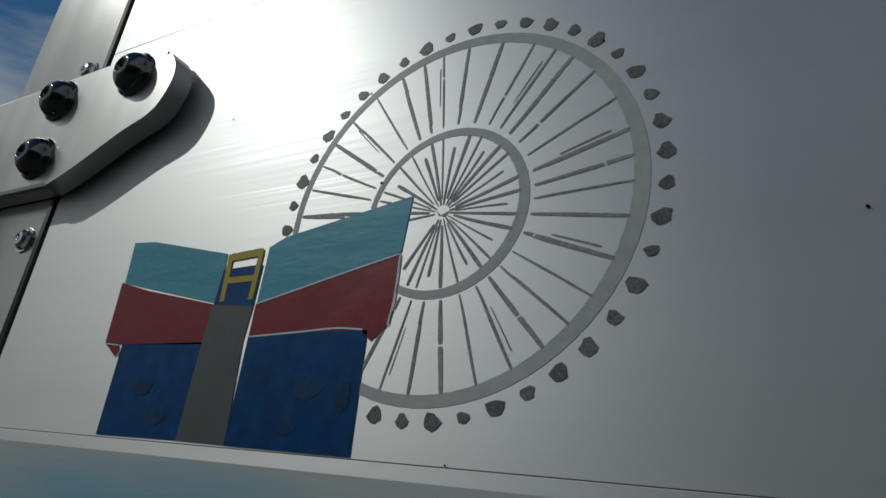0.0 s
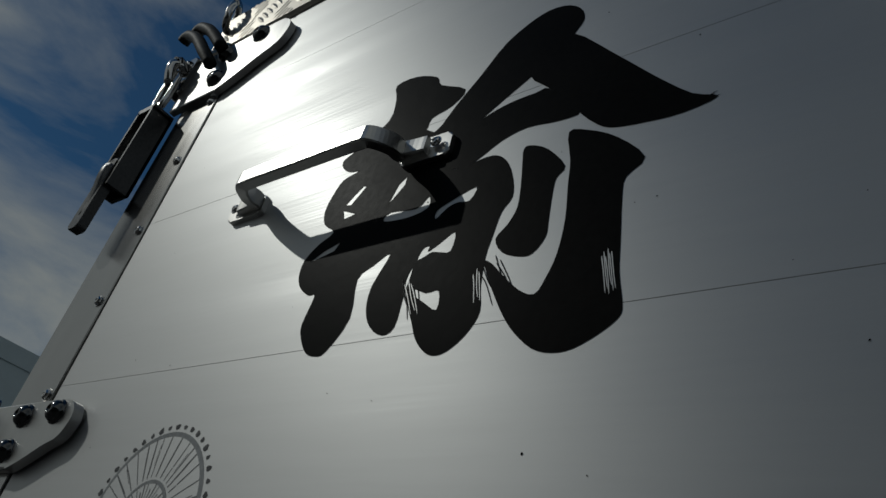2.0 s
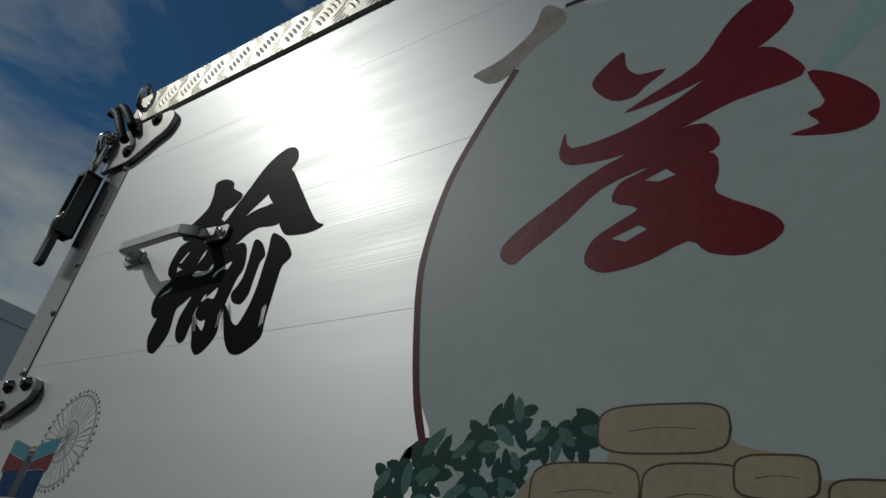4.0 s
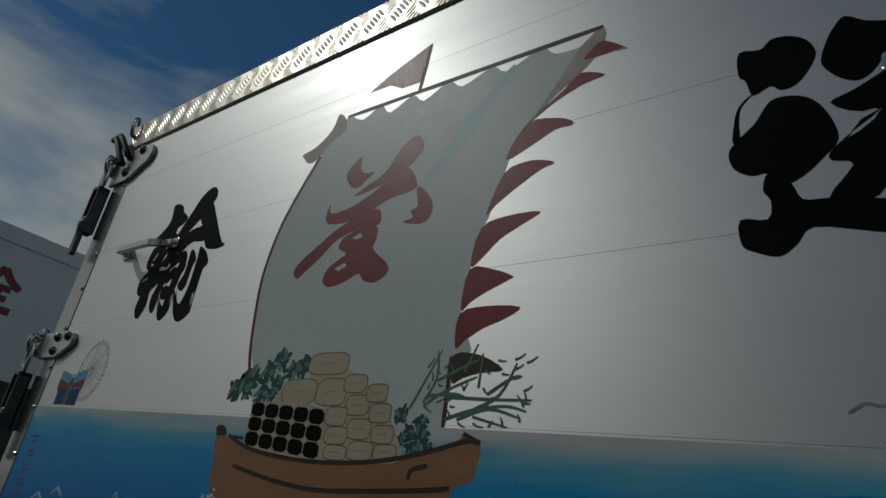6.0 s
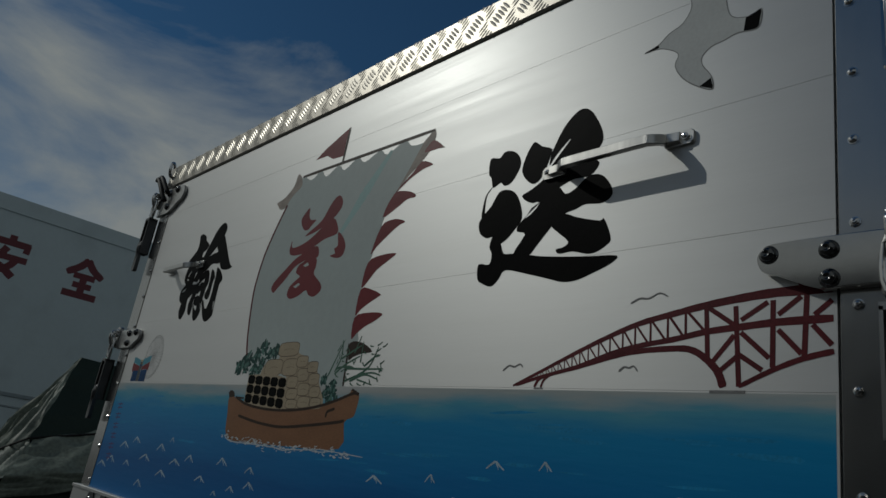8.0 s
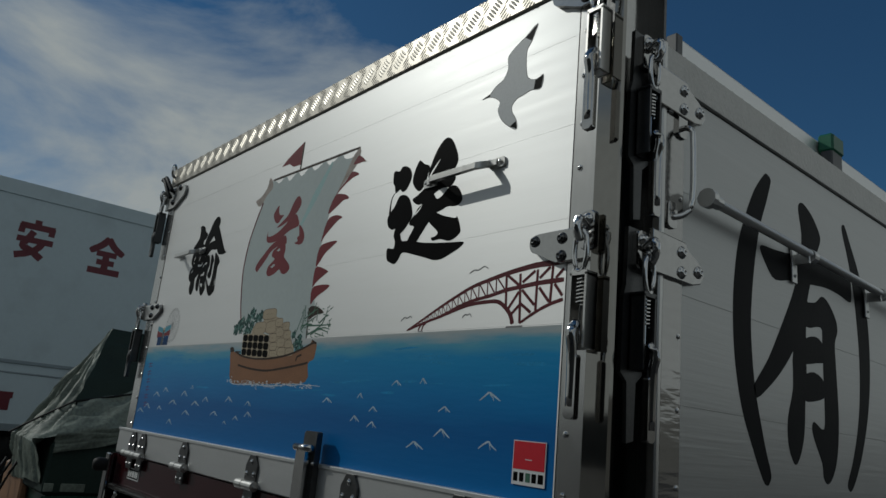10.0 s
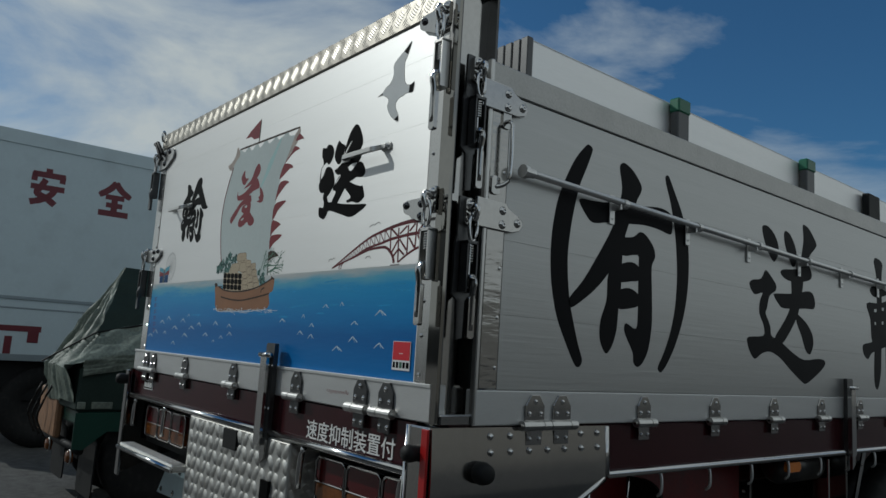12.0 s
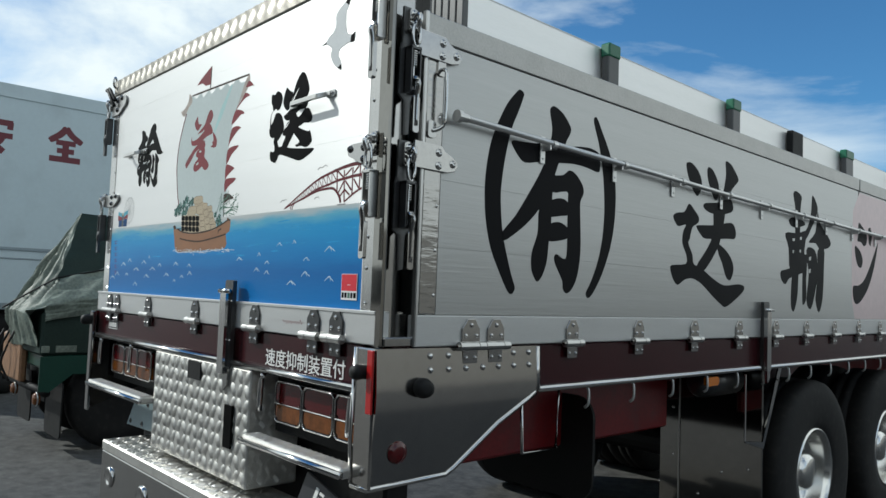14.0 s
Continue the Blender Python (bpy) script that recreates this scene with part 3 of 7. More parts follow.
def grab_handle(xa, xb, ca, cb, z, h):
    """A bent flat bar on two screwed feet."""
    bm = bmesh.new()
    zb = z - 0.012
    pts = [(xa - 0.004, -0.006, z), (xa + 0.018, -0.009, z), ((xa + ca) / 2 + 0.006, -h * 0.60, (z + zb) / 2), (ca, -h, zb), (ca + 0.012, -h - 0.002, zb), ((ca + cb) / 2, -h - 0.002, zb), (cb - 0.012, -h - 0.002, zb), (cb, -h, zb), ((xb + cb) / 2 - 0.006, -h * 0.60, (z + zb) / 2), (xb - 0.018, -0.009, z), (xb + 0.004, -0.006, z)]
    strap(bm, spline(pts, False, 6), 0.0150, 0.0105)
    hd = part("grab_handle", bm, "brushed", gate, "flat satin steel grab handle")
    for x in (xa, xb):
        part("foot", plate(bmesh.new(), rounded(0.046, 0.022, 0.005, x=-0.023, y=-0.011), (x, 0, z), (1, 0, 0), (0, 0, 1), 0.005, 0.0015), "brushed", hd)
        for dx in (-0.009, 0.009):
            part("screw", bolt(bmesh.new(), (x + dx * 1.3, -0.008, z), (0, -1, 0), 0.0042, 0.003, 12), "chrome", hd)


grab_handle(-0.861, -0.656, -0.818, -0.676, 2.072, 0.040)
grab_handle(0.676, 0.899, 0.722, 0.876, 2.069, 0.038)


def gate_hinge(o, ux, parent, wide=0.062, mat="steel"):
    """Pointed upper leaf with three bolts, a rolled barrel and a lower leaf with two bolts."""
    o, ux = Vector(o), Vector(ux)
    uz = Vector((0, 0, 1))
    n = ux.cross(uz)
    w = wide / 2
    up = [(-w, 0.002), (w, 0.002), (w, 0.052), (w * 0.45, 0.080), (-w * 0.45, 0.080), (-w, 0.052)]
    h = part("gate_hinge", plate(bmesh.new(), up, o, ux, uz, 0.005, 0.0012), mat, parent)
    low = [(-w * 0.8, -0.052), (w * 0.8, -0.052), (w * 0.8, -0.006), (-w * 0.8, -0.006)]
    part("lower_leaf", plate(bmesh.new(), low, o, ux, uz, 0.005, 0.0012), mat, h)
    bm = tube(bmesh.new(), [o + n * 0.012 - ux * w * 1.55, o + n * 0.012 - ux * w * 0.5], 0.0135, 14)
    tube(bm, [o + n * 0.012 - ux * w * 0.47, o + n * 0.012 + ux * w * 0.55], 0.0125, 14)
    tube(bm, [o + n * 0.012 + ux * w * 0.58, o + n * 0.012 + ux * w * 1.35], 0.0135, 14)
    part("barrel", bm, "brushed", h, smooth=False)
    part("pin", tube(bmesh.new(), [o + n * 0.011 - ux * w * 1.72, o + n * 0.011 + ux * w * 1.5], 0.0055, 8), "chrome", h)
    for a, b in ((-0.6, 0.030), (0.6, 0.030), (0, 0.062), (-0.5, -0.036), (0.5, -0.036)):
        part("bolt", bolt(bmesh.new(), o + ux * w * a + uz * b + n * 0.005, n, 0.0062, 0.005, 10), "chrome", h)


# dark colour of the rear leaves stands in for chrome mirroring dark surroundings
for x in (-0.945, -0.842, -0.448, 0.040, 0.523, 0.893, 1.016):
    gate_hinge((x, -0.021, 1.312), (1, 0, 0), truck, 0.068, "dark_steel")
for y in (0.307, 0.417, 0.806, 1.226, 1.657, 2.075, 2.478, 2.868, 3.278, 3.684, 4.082, 4.5, 4.9):
    gate_hinge((XR + 0.009, y, 1.302), (0, 1, 0), truck, 0.074 if y < 0.5 else 0.068)

# side gates, two a side
for x0, sgn in ((XR, 1), (XL, -1)):
    for y0, y1 in ((0.090, 3.70), (3.715, BED_END - 0.1)):
        f = lambda d: (x0 - d) if sgn > 0 else (x0 + d)
        g = part("side_gate", one_box(min(f(0.012), f(0.05)), max(f(0.012), f(0.05)), y0 + 0.05, y1, 1.31, 2.2, bevel=0.003), "plinth", truck, "tall silver aluminium side gate with black lettering" if sgn > 0 else "tall silver aluminium side gate")
        zs = [1.394, 1.59, 1.79, 1.99, 2.192]
        for z0, z1 in zip(zs, zs[1:]):
            part("plank", one_box(min(f(0), f(0.013)), max(f(0), f(0.013)), y0 + (0.080 if y0 < 1 else 0.003), y1 - 0.002, z0 + 0.00015, z1 - 0.00015, bevel=0.0003), "side", g)
        part("bottom_rail", one_box(min(f(-0.008), f(0.03)), max(f(-0.008), f(0.03)), y0, y1, 1.302, 1.392, bevel=0.003), "plinth", g)
        part("top_rail", one_box(min(f(-0.006), f(0.05)), max(f(-0.006), f(0.05)), y0 + 0.003, y1, 2.194, 2.270, bevel=0.003), "trim", g)
        if sgn > 0:
            bm = bmesh.new()
            tread(bm, (x0 + 0.0058, y0 + 0.05, 2.196), (0, 1, 0), (0, 0, 1), min(100, int((y1 - y0) / 0.038) - 2), 2, 0.038, 2, 0.030, 0.010, 0.0005)
            tagged(part("tread_pattern", bm, "trim", g), kind="stuff")
            strip = y0 < 1
            if not strip:
                continue
            part("end_strip", one_box(x0 - 0.004, x0 + 0.003, y0 + 0.012, y0 + 0.077, 1.396, 2.19, bevel=0.002), "steel_wavy", g, "mirror-polished end strip")
            part("end_cap", one_box(x0 - 0.012, x0 + 0.007, y0 - 0.004, y0 + 0.010, 1.302, 2.275, bevel=0.003), "brushed", g)
            for k in range(6):
                part("rivet", bolt(bmesh.new(), (x0 + 0.003, y0 + 0.066, 1.45 + 0.13 * k), (1, 0, 0), 0.005, 0.003, 8), "chrome", g)

# bed floor, headboard and frame rails under the gates
part("bed_floor", one_box(XL + 0.06, XR - 0.06, 0.06, BED_END, 1.18, 1.31), "dark_steel", truck)
part("headboard", one_box(XL, XR, BED_END - 0.1, BED_END, 1.3, 2.6, bevel=0.01), "brushed", truck, "plain steel headboard")
part("rear_beam", one_box(-1.13, 1.14, -0.012, 0.08, 1.185, 1.303, bevel=0.004), "maroon", truck, "glossy dark maroon rear beam")
for x0, x1 in ((XR - 0.07, XR - 0.002), (XL + 0.002, XL + 0.07)):
    part("side_beam", one_box(x0, x1, 0.02, BED_END, 1.155, 1.300, bevel=0.004), "maroon", truck, "glossy dark maroon side beam")
part("trim_tube", tube(bmesh.new(), [(-1.10, -0.026, 1.180), (0.265, -0.026, 1.180)], 0.011, 10), "chrome", truck, "bright rub tube", smooth=True)
part("trim_tube", tube(bmesh.new(), [(0.365, -0.026, 1.180), (1.125, -0.026, 1.180)], 0.011, 10), "chrome", truck, "bright rub tube", smooth=True)
part("trim_tube", tube(bmesh.new(), [(XR + 0.006, 0.64, 1.153), (XR + 0.006, BED_END, 1.153)], 0.011, 10), "chrome", truck, "bright rub tube", smooth=True)
for i in range(26):
    y = 0.92 + 0.29 * i
    part("rope_hook", tube(bmesh.new(), spline([(XR - 0.02, y, 1.150), (XR + 0.002, y, 1.135), (XR + 0.004, y, 1.085), (XR - 0.012, y, 1.068)], False, 3), 0.0055, 6), "plinth", truck, smooth=True)

# corner posts
for sgn, x in ((1, XR), (-1, XL)):
    a = lambda u, v: (min(x - sgn * u, x - sgn * v), max(x - sgn * u, x - sgn * v))
    bm = one_box(*a(0.045, 0.13), -0.004 if sgn > 0 else 0.052, 0.10, 1.30, 2.47, bevel=0.006, seg=2)
    if sgn > 0:
        bm.free()
        bm = one_box(*a(0.052, 0.070), -0.002, 0.110, 1.34, 2.485, bevel=0.003, seg=1)
    post = part("corner_post", bm, "steel", truck, "polished stainless corner post")
    if sgn > 0:
        # flange, rim and front bar darkened for the dark surroundings polished steel mirrors
        part("flange", plate(bmesh.new(), rounded(0.020, 1.20, 0.006, x=-0.020, y=0), (x - 0.008, -0.016, 1.302), (1, 0, 0), (0, 0, 1), 0.010, 0.002), "steel_guard", post)
        rim = [(-0.016, 1.302), (-0.016, 2.498), (0.095, 2.498), (0.112, 2.490), (0.122, 2.472), (0.122, 1.302)]
        inner = [(-0.008, 1.302), (-0.008, 2.490), (0.092, 2.490), (0.106, 2.483), (0.114, 2.468), (0.114, 1.302)]
        bm = bmesh.new()
        va = [[bm.verts.new((q, a, b)) for q in (x - 0.055, x - 0.014)] for a, b in rim]
        vb = [[bm.verts.new((q, a, b)) for q in (x - 0.055, x - 0.014)] for a, b in inner]
        for i in range(len(rim) - 1):
            for A, B in ((va[i], va[i + 1]), (vb[i + 1], vb[i])):
                bm.faces.new((A[0], A[1], B[1], B[0]))
            bm.faces.new((va[i][1], vb[i][1], vb[i + 1][1], va[i + 1][1]))
        part("rim", bm, "dark_steel", post)
        part("front_bar", one_box(1.168, 1.204, -0.018, -0.003, 1.31, 2.250, bevel=0.003), "steel_guard", post)
        part("cap_plate", plate(bmesh.new(), [(-0.014, 0), (0.118, 0), (0.118, 1.160), (0.108, 1.180), (0.090, 1.190), (-0.014, 1.190)], (x - 0.054, 0, 1.302), (0, 1, 0), (0, 0, 1), 0.006, 0.001), "steel", post)
        part("ledge", one_box(x - 0.06, x - 0.002, -0.014, 0.094, 1.302, 1.33, bevel=0.004), "steel", post)


def corner_plate(x, z, flip, bolts, w=0.15, s=1.0, thick=0.010, mat="steel", seat=0.003):
    """A tapered rounded plate on the gate's edge that carries a latch; flip: towards the left edge."""
    d = -1 if flip else 1
    tip = [(0.003, 0.012), (0.0, 0.024), (0.005, 0.034), (0.016, 0.040), (0.05, 0.0415), (w / s, 0.042), (w / s, -0.020), (0.072, -0.0205), (0.054, -0.014), (0.026, -0.001), (0.010, 0.005)]
    nose = spline([(a, b, 0) for a, b in tip[7:] + tip[:5]], False, 6)
    ol = [(d * p[0] * s, p[1] * s) for p in [*nose, *tip[5:7]]]
    if d > 0:
        ol = ol[::-1]
    p = part("corner_plate", plate(bmesh.new(), ol, (x, -seat, z), (1, 0, 0), (0, 0, 1), thick, 0.0022), mat, truck, "polished rounded hinge plate with dome bolts")
    for a, b in bolts:
        part("bolt", dome(bmesh.new(), (x + d * a, -seat - thick, z + b), (0, -1, 0), 0.0100 if s < 1.3 else 0.0118, 0.0095), "dark_bolt", p, smooth=True)
    return p


def latch(o, ux, parent, deep=1.0):
    """A toggle latch: hook bracket, link, spring housing and lever, hanging down from o; ux points along the surface."""
    o, ux = Vector(o), Vector(ux)
    uz = Vector((0, 0, 1))
    n = ux.cross(uz) * deep
    L = part("toggle_latch", plate(bmesh.new(), rounded(0.030, 0.070, 0.008, x=-0.015, y=-0.02), o, ux, uz, 0.012, 0.002), "steel", parent, "polished spring toggle latch")
    part("hook", tube(bmesh.new(), spline([o + n * 0.012 + uz * 0.02, o + n * 0.034 + uz * 0.030, o + n * 0.040 + uz * 0.012, o + n * 0.030 - uz * 0.010], False, 4), 0.0075, 8), "chrome", L, smooth=True)
    part("link", link(bmesh.new(), o + n * 0.026 - uz * 0.026, ux, uz, 0.0135, 0.038, 0.0048), "chrome", L, smooth=True)
    part("bolt", bolt(bmesh.new(), o + n * 0.012 + uz * 0.034, n, 0.009, 0.010, 12), "chrome", L, smooth=True)
    a = o - uz * 0.066
    bm = bmesh.new()
    for s in (-1, 1):
        plate(bm, [(s * 0.016 - 0.002, -0.128), (s * 0.016 + 0.002, -0.128), (s * 0.016 + 0.002, 0.0), (s * 0.016 - 0.002, 0.0)], a, ux, uz, 0.030)
    plate(bm, [(-0.018, -0.004), (0.018, -0.004), (0.018, 0.004), (-0.018, 0.004)], a, ux, uz, 0.030)
    plate(bm, [(-0.018, -0.128), (0.018, -0.128), (0.018, 0.0), (-0.018, 0.0)], a, ux, uz, 0.004)
    # darker steel for side-facing and left latches, brushed for the others
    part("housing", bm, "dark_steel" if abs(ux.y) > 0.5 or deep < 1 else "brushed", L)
    coil = [a + n * (0.018 + 0.0085 * math.sin(k * 1.05)) + ux * 0.0085 * math.cos(k * 1.05) - uz * (0.008 + k * 0.0011) for k in range(44)]
    part("spring", tube(bmesh.new(), coil, 0.0018, 5), "chrome", L)
    part("stem", tube(bmesh.new(), [a + n * 0.018, a + n * 0.018 - uz * 0.12], 0.0042, 8), "chrome", L)
    end = 0.225 if deep == 1 else 0.172
    lv = [a + n * 0.030 - uz * 0.085, a + n * 0.042 - uz * 0.105, a + n * 0.036 - uz * 0.14, a + n * 0.034 - uz * end]
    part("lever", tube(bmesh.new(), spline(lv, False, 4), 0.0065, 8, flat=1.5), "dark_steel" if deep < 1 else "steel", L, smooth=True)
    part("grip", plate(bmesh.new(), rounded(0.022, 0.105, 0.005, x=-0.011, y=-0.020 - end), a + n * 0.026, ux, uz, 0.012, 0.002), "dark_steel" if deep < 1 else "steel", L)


corner_plate(1.018, 1.847, False, ((0.014, 0.027), (0.081, 0.025), (0.081, -0.009)), w=0.152)
corner_plate(1.036, 2.374, False, ((0.023, 0.028), (0.090, 0.028), (0.088, -0.006)), s=1.15, w=0.165)
corner_plate(-0.969, 1.8505, True, ((0.028, 0.0295), (0.086, 0.0285), (0.086, -0.004)), w=0.173, thick=0.0095, mat="brushed", seat=0.0025)
corner_plate(-0.943, 2.336, True, ((0.058, 0.050), (0.125, 0.046), (0.118, -0.004)), s=1.5, w=0.20, thick=0.009, mat="brushed", seat=0.0017)
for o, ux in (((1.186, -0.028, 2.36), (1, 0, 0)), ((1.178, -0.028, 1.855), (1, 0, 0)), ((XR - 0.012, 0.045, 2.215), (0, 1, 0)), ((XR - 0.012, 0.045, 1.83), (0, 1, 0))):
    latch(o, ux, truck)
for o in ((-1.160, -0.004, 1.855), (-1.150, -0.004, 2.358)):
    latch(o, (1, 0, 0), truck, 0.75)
for z in (2.215, 1.83):
    ol = [(-0.022, 0.055), (0.022, 0.055), (0.028, -0.05), (0.030, -0.20), (0.012, -0.215), (0.010, -0.31), (-0.010, -0.315), (-0.014, -0.215), (-0.032, -0.20), (-0.030, -0.07), (-0.024, -0.05)]
    part("latch_backing", plate(bmesh.new(), ol[::-1], (XR - 0.020, 0.040, z), (0, 1, 0), (0, 0, 1), 0.008), "dark_steel", truck, "dark steel latch backing")
for z, x in ((2.44, -1.125), (2.43, 1.15)):
    bm = link(bmesh.new(), (x + 0.01, -0.012, z + 0.045), (0.7, -0.7, 0), (0, 0, 1), 0.016, 0.026, 0.0055)
    part("lashing_ring", bm, "chrome", truck, "bright oval lashing ring", smooth=True)

for pts in ([(-1.070, -0.022, 2.352), (-1.088, -0.030, 2.376), (-1.13, -0.032, 2.422), (-1.172, -0.030, 2.452), (-1.186, -0.028, 2.448)], [(-1.063, -0.022, 2.380), (-1.10, -0.030, 2.422), (-1.140, -0.030, 2.452), (-1.156, -0.028, 2.450)]):
    part("latch_finger", tube(bmesh.new(), spline(pts, False, 4), 0.0085, 10), "black", truck, "curved black latch finger", smooth=True)

# brackets, pull handle and rod on the right side
for z in (2.158, 1.834):
    ol = [(-0.03, -0.024), (0.10, -0.024), (0.128, -0.017), (0.140, -0.002), (0.138, 0.012), (0.122, 0.024), (0.085, 0.036), (0.075, 0.052), (-0.03, 0.054)]
    p = part("corner_plate", plate(bmesh.new(), ol, (XR + 0.003, 0.087, z), (0, 1, 0), (0, 0, 1), 0.009, 0.002), "steel", truck, "polished side hinge plate with dome bolts")
    for a, b in ((0.062, 0.030), (0.062, -0.008), (0.118, 0.004)):
        part("bolt", bolt(bmesh.new(), (XR + 0.012, 0.087 + a, z + b), (1, 0, 0), 0.0095, 0.008, 12), "chrome", p, smooth=True)
hy = 0.152
p = part("pull_handle", tube(bmesh.new(), spline([(XR + 0.006, hy, 2.112), (XR + 0.022, hy, 2.108), (XR + 0.030, hy, 2.085), (XR + 0.030, hy, 1.965), (XR + 0.022, hy - 0.01, 1.935), (XR + 0.006, hy - 0.03, 1.925)], False, 4), 0.0058, 8), "chrome", truck, "bright pull handle", smooth=True)
for z, dy in ((2.112, 0), (1.925, -0.03)):
    part("foot", plate(bmesh.new(), rounded(0.03, 0.05, 0.008, x=-0.015, y=-0.02), (XR + 0.003, hy + dy, z), (0, 1, 0), (0, 0, 1), 0.006, 0.001), "steel", p)
rod = part("side_rod", tube(bmesh.new(), [(1.270, 0.205, 1.979), (1.270, 1.85, 1.950), (1.270, 3.68, 1.934), (1.270, BED_END - 0.2, 1.925)], 0.0100, 12), "rod", truck, "long bright steel rod along the side gate", smooth=True)
part("collar", lathe(bmesh.new(), [(0, 0), (0.019, 0), (0.019, 0.016), (0.013, 0.02), (0.013, 0.045), (0, 0.045)], (1.270, 0.192, 1.979), (0, 1, 0), 12), "rod", rod)
for i in range(12):
    y = 0.624 + 0.4225 * i
    zc = 1.976 - 0.0150 * y if y < 1.85 else 1.9645 - 0.0088 * y
    bm = one_box(XR, 1.276, y - 0.004, y + 0.004, zc - 0.020, zc + 0.004, bevel=0.001)
    box(bm, XR + 0.002, XR + 0.007, y - 0.012, y + 0.012, zc - 0.062, zc + 0.030, bevel=0.001)
    for a in (-0.045, 0.020):
        bolt(bm, (XR + 0.007, y, zc + a), (1, 0, 0), 0.004, 0.003, 8)
    lathe(bm, [(0, -0.011), (0.0150, -0.011), (0.0150, 0.011), (0, 0.011)], (1.270, y + 0.020, zc + 0.001), (0, 1, 0), 14)
    part("clamp", bm, "rod", rod)

# stake posts between the gates
for (x, y, ux) in ((0.350, -0.022, (1, 0, 0)), (XR + 0.010, 2.335, (0, 1, 0))):
    uxv = Vector(ux)
    n = uxv.cross(Vector((0, 0, 1)))
    o = Vector((x, y, 1.14))
    st = part("gate_stop", plate(bmesh.new(), rounded(0.060, 0.335, 0.006, x=-0.030, y=0), o, uxv, (0, 0, 1), 0.016, 0.003), "dark_steel", truck, "polished upright gate stop")
    part("channel", plate(bmesh.new(), rounded(0.044, 0.30, 0.006, x=-0.030, y=0.0), o + n * 0.016, uxv, (0, 0, 1), 0.018, 0.004), "chrome", st)
    part("roller", tube(bmesh.new(), [o + n * 0.03 - uxv * 0.042 + Vector((0, 0, 0.295)), o + n * 0.03 + uxv * 0.034 + Vector((0, 0, 0.295))], 0.009, 10), "chrome", st, smooth=True)
    part("catch", plate(bmesh.new(), [(0.0, -0.06), (0.03, -0.04), (0.034, 0.02), (0.0, 0.03)], o + n * 0.01, uxv, (0, 0, 1), 0.012), "steel", st)
    for z in (0.12, 0.26):
        part("bolt", bolt(bmesh.new(), o + uxv * 0.026 + n * 0.016 + Vector((0, 0, z)), n, 0.005, 0.004, 10), "chrome", st)

# stored side boards, standing on edge in the bed
for i in range(6):
    x = 1.085 - i * 0.036
    b = thing("side_board", (x, 2.6, 1.31), "white aluminium side board stored upright in the truck bed", "panel", "stored side boards")
    part("panel", one_box(x - 0.022, x, 0.40, 5.2, 1.31, 2.474, bevel=0.002), "board", b)
    part("end_channel", one_box(x - 0.030, x + 0.001, 0.375, 0.402, 1.31, 2.486, bevel=0.003), "grey_post", b, "dark end channel")
    part("edge_bead", tube(bmesh.new(), [(x - 0.011, 0.40, 2.478), (x - 0.011, 5.2, 2.478)], 0.006, 8), "plinth", b)
for y, cap, w in ((1.190, True, 0.074), (2.268, True, 0.080), (3.035, False, 0.15), (3.875, True, 0.13), (5.0, True, 0.10)):
    st = part("stake", one_box(1.093, 1.128, y - w / 2, y + w / 2, 1.30, 2.468 if cap else 2.462, bevel=0.004), "grey_post" if cap else "black", truck, "grey steel stake with a green cap" if cap else "dark steel stake")
    if cap:
        part("cap", one_box(1.088, 1.133, y - w / 2 - 0.004, y + w / 2 + 0.004, 2.433, 2.490, bevel=0.006), "green_cap", st, "translucent green plastic cap")

# ---- the rear under the gate ----
bm = one_box(-0.31, 0.530, -0.030, 0.17, 0.765, 1.168, bevel=0.005)
tb = part("tread_box", bm, "tread", truck, "riveted aluminium tread-plate box")
bm = bmesh.new()
tread(bm, (-0.300, -0.030, 0.772), (1, 0, 0), (0, 0, 1), 17, 8, 0.0490, 1, 0.060, 0.031, 0.0085, angle=24)
tread(bm, (0.530, -0.024, 0.772), (0, 1, 0), (0, 0, 1), 6, 12, 0.032, 4, 0.026, 0.004, 0.002)
tagged(part("tread_pattern", bm, "tread", tb, smooth=True), kind="stuff")
# proud black blocks painted in place of the shade inside two slots
part("slot", one_box(0.045, 0.155, -0.0405, -0.020, 1.092, 1.160), "black", tb, "black block in place of a shaded slot")
part("slot", one_box(0.368, 0.424, -0.0405, -0.020, 0.885, 1.034), "ink", tb, "black block in place of a shaded slot")
for xa, xb in ((0.590, 1.16), (-1.00, -0.312)):
    s = part("step_bar", one_box(xa, xb, -0.085, -0.02, 0.940, 0.972, bevel=0.008, seg=2), "tread", truck, "tread-plate step bar")
    bm = bmesh.new()
    tread(bm, (xa + 0.01, -0.082, 0.972), (1, 0, 0), (0, 1, 0), int((xb - xa) / 0.03) - 1, 2, 0.03, 3, 0.025, 0.005, 0.0010)
    tagged(part("tread_pattern", bm, "tread", s), kind="stuff")
    part("front_tube", tube(bmesh.new(), [(xa, -0.088, 0.953), (xb, -0.086, 0.953)], 0.011, 12), "chrome", s, smooth=True)
st = part("lower_step", one_box(-0.69, 0.95, -0.10, 0.13, 0.690, 0.735, bevel=0.006), "tread", truck, "wide tread-plate step")
bm = bmesh.new()
tread(bm, (-0.68, -0.095, 0.735), (1, 0, 0), (0, 1, 0), 33, 4, 0.0490, 1, 0.058, 0.027, 0.0050, angle=38)
tagged(part("tread_pattern", bm, "tread", st), kind="stuff")
sk = part("skirt", one_box(-0.69, 0.95, -0.098, -0.088, 0.46, 0.689, bevel=0.004), "steel", st, "polished steel skirt under the step")
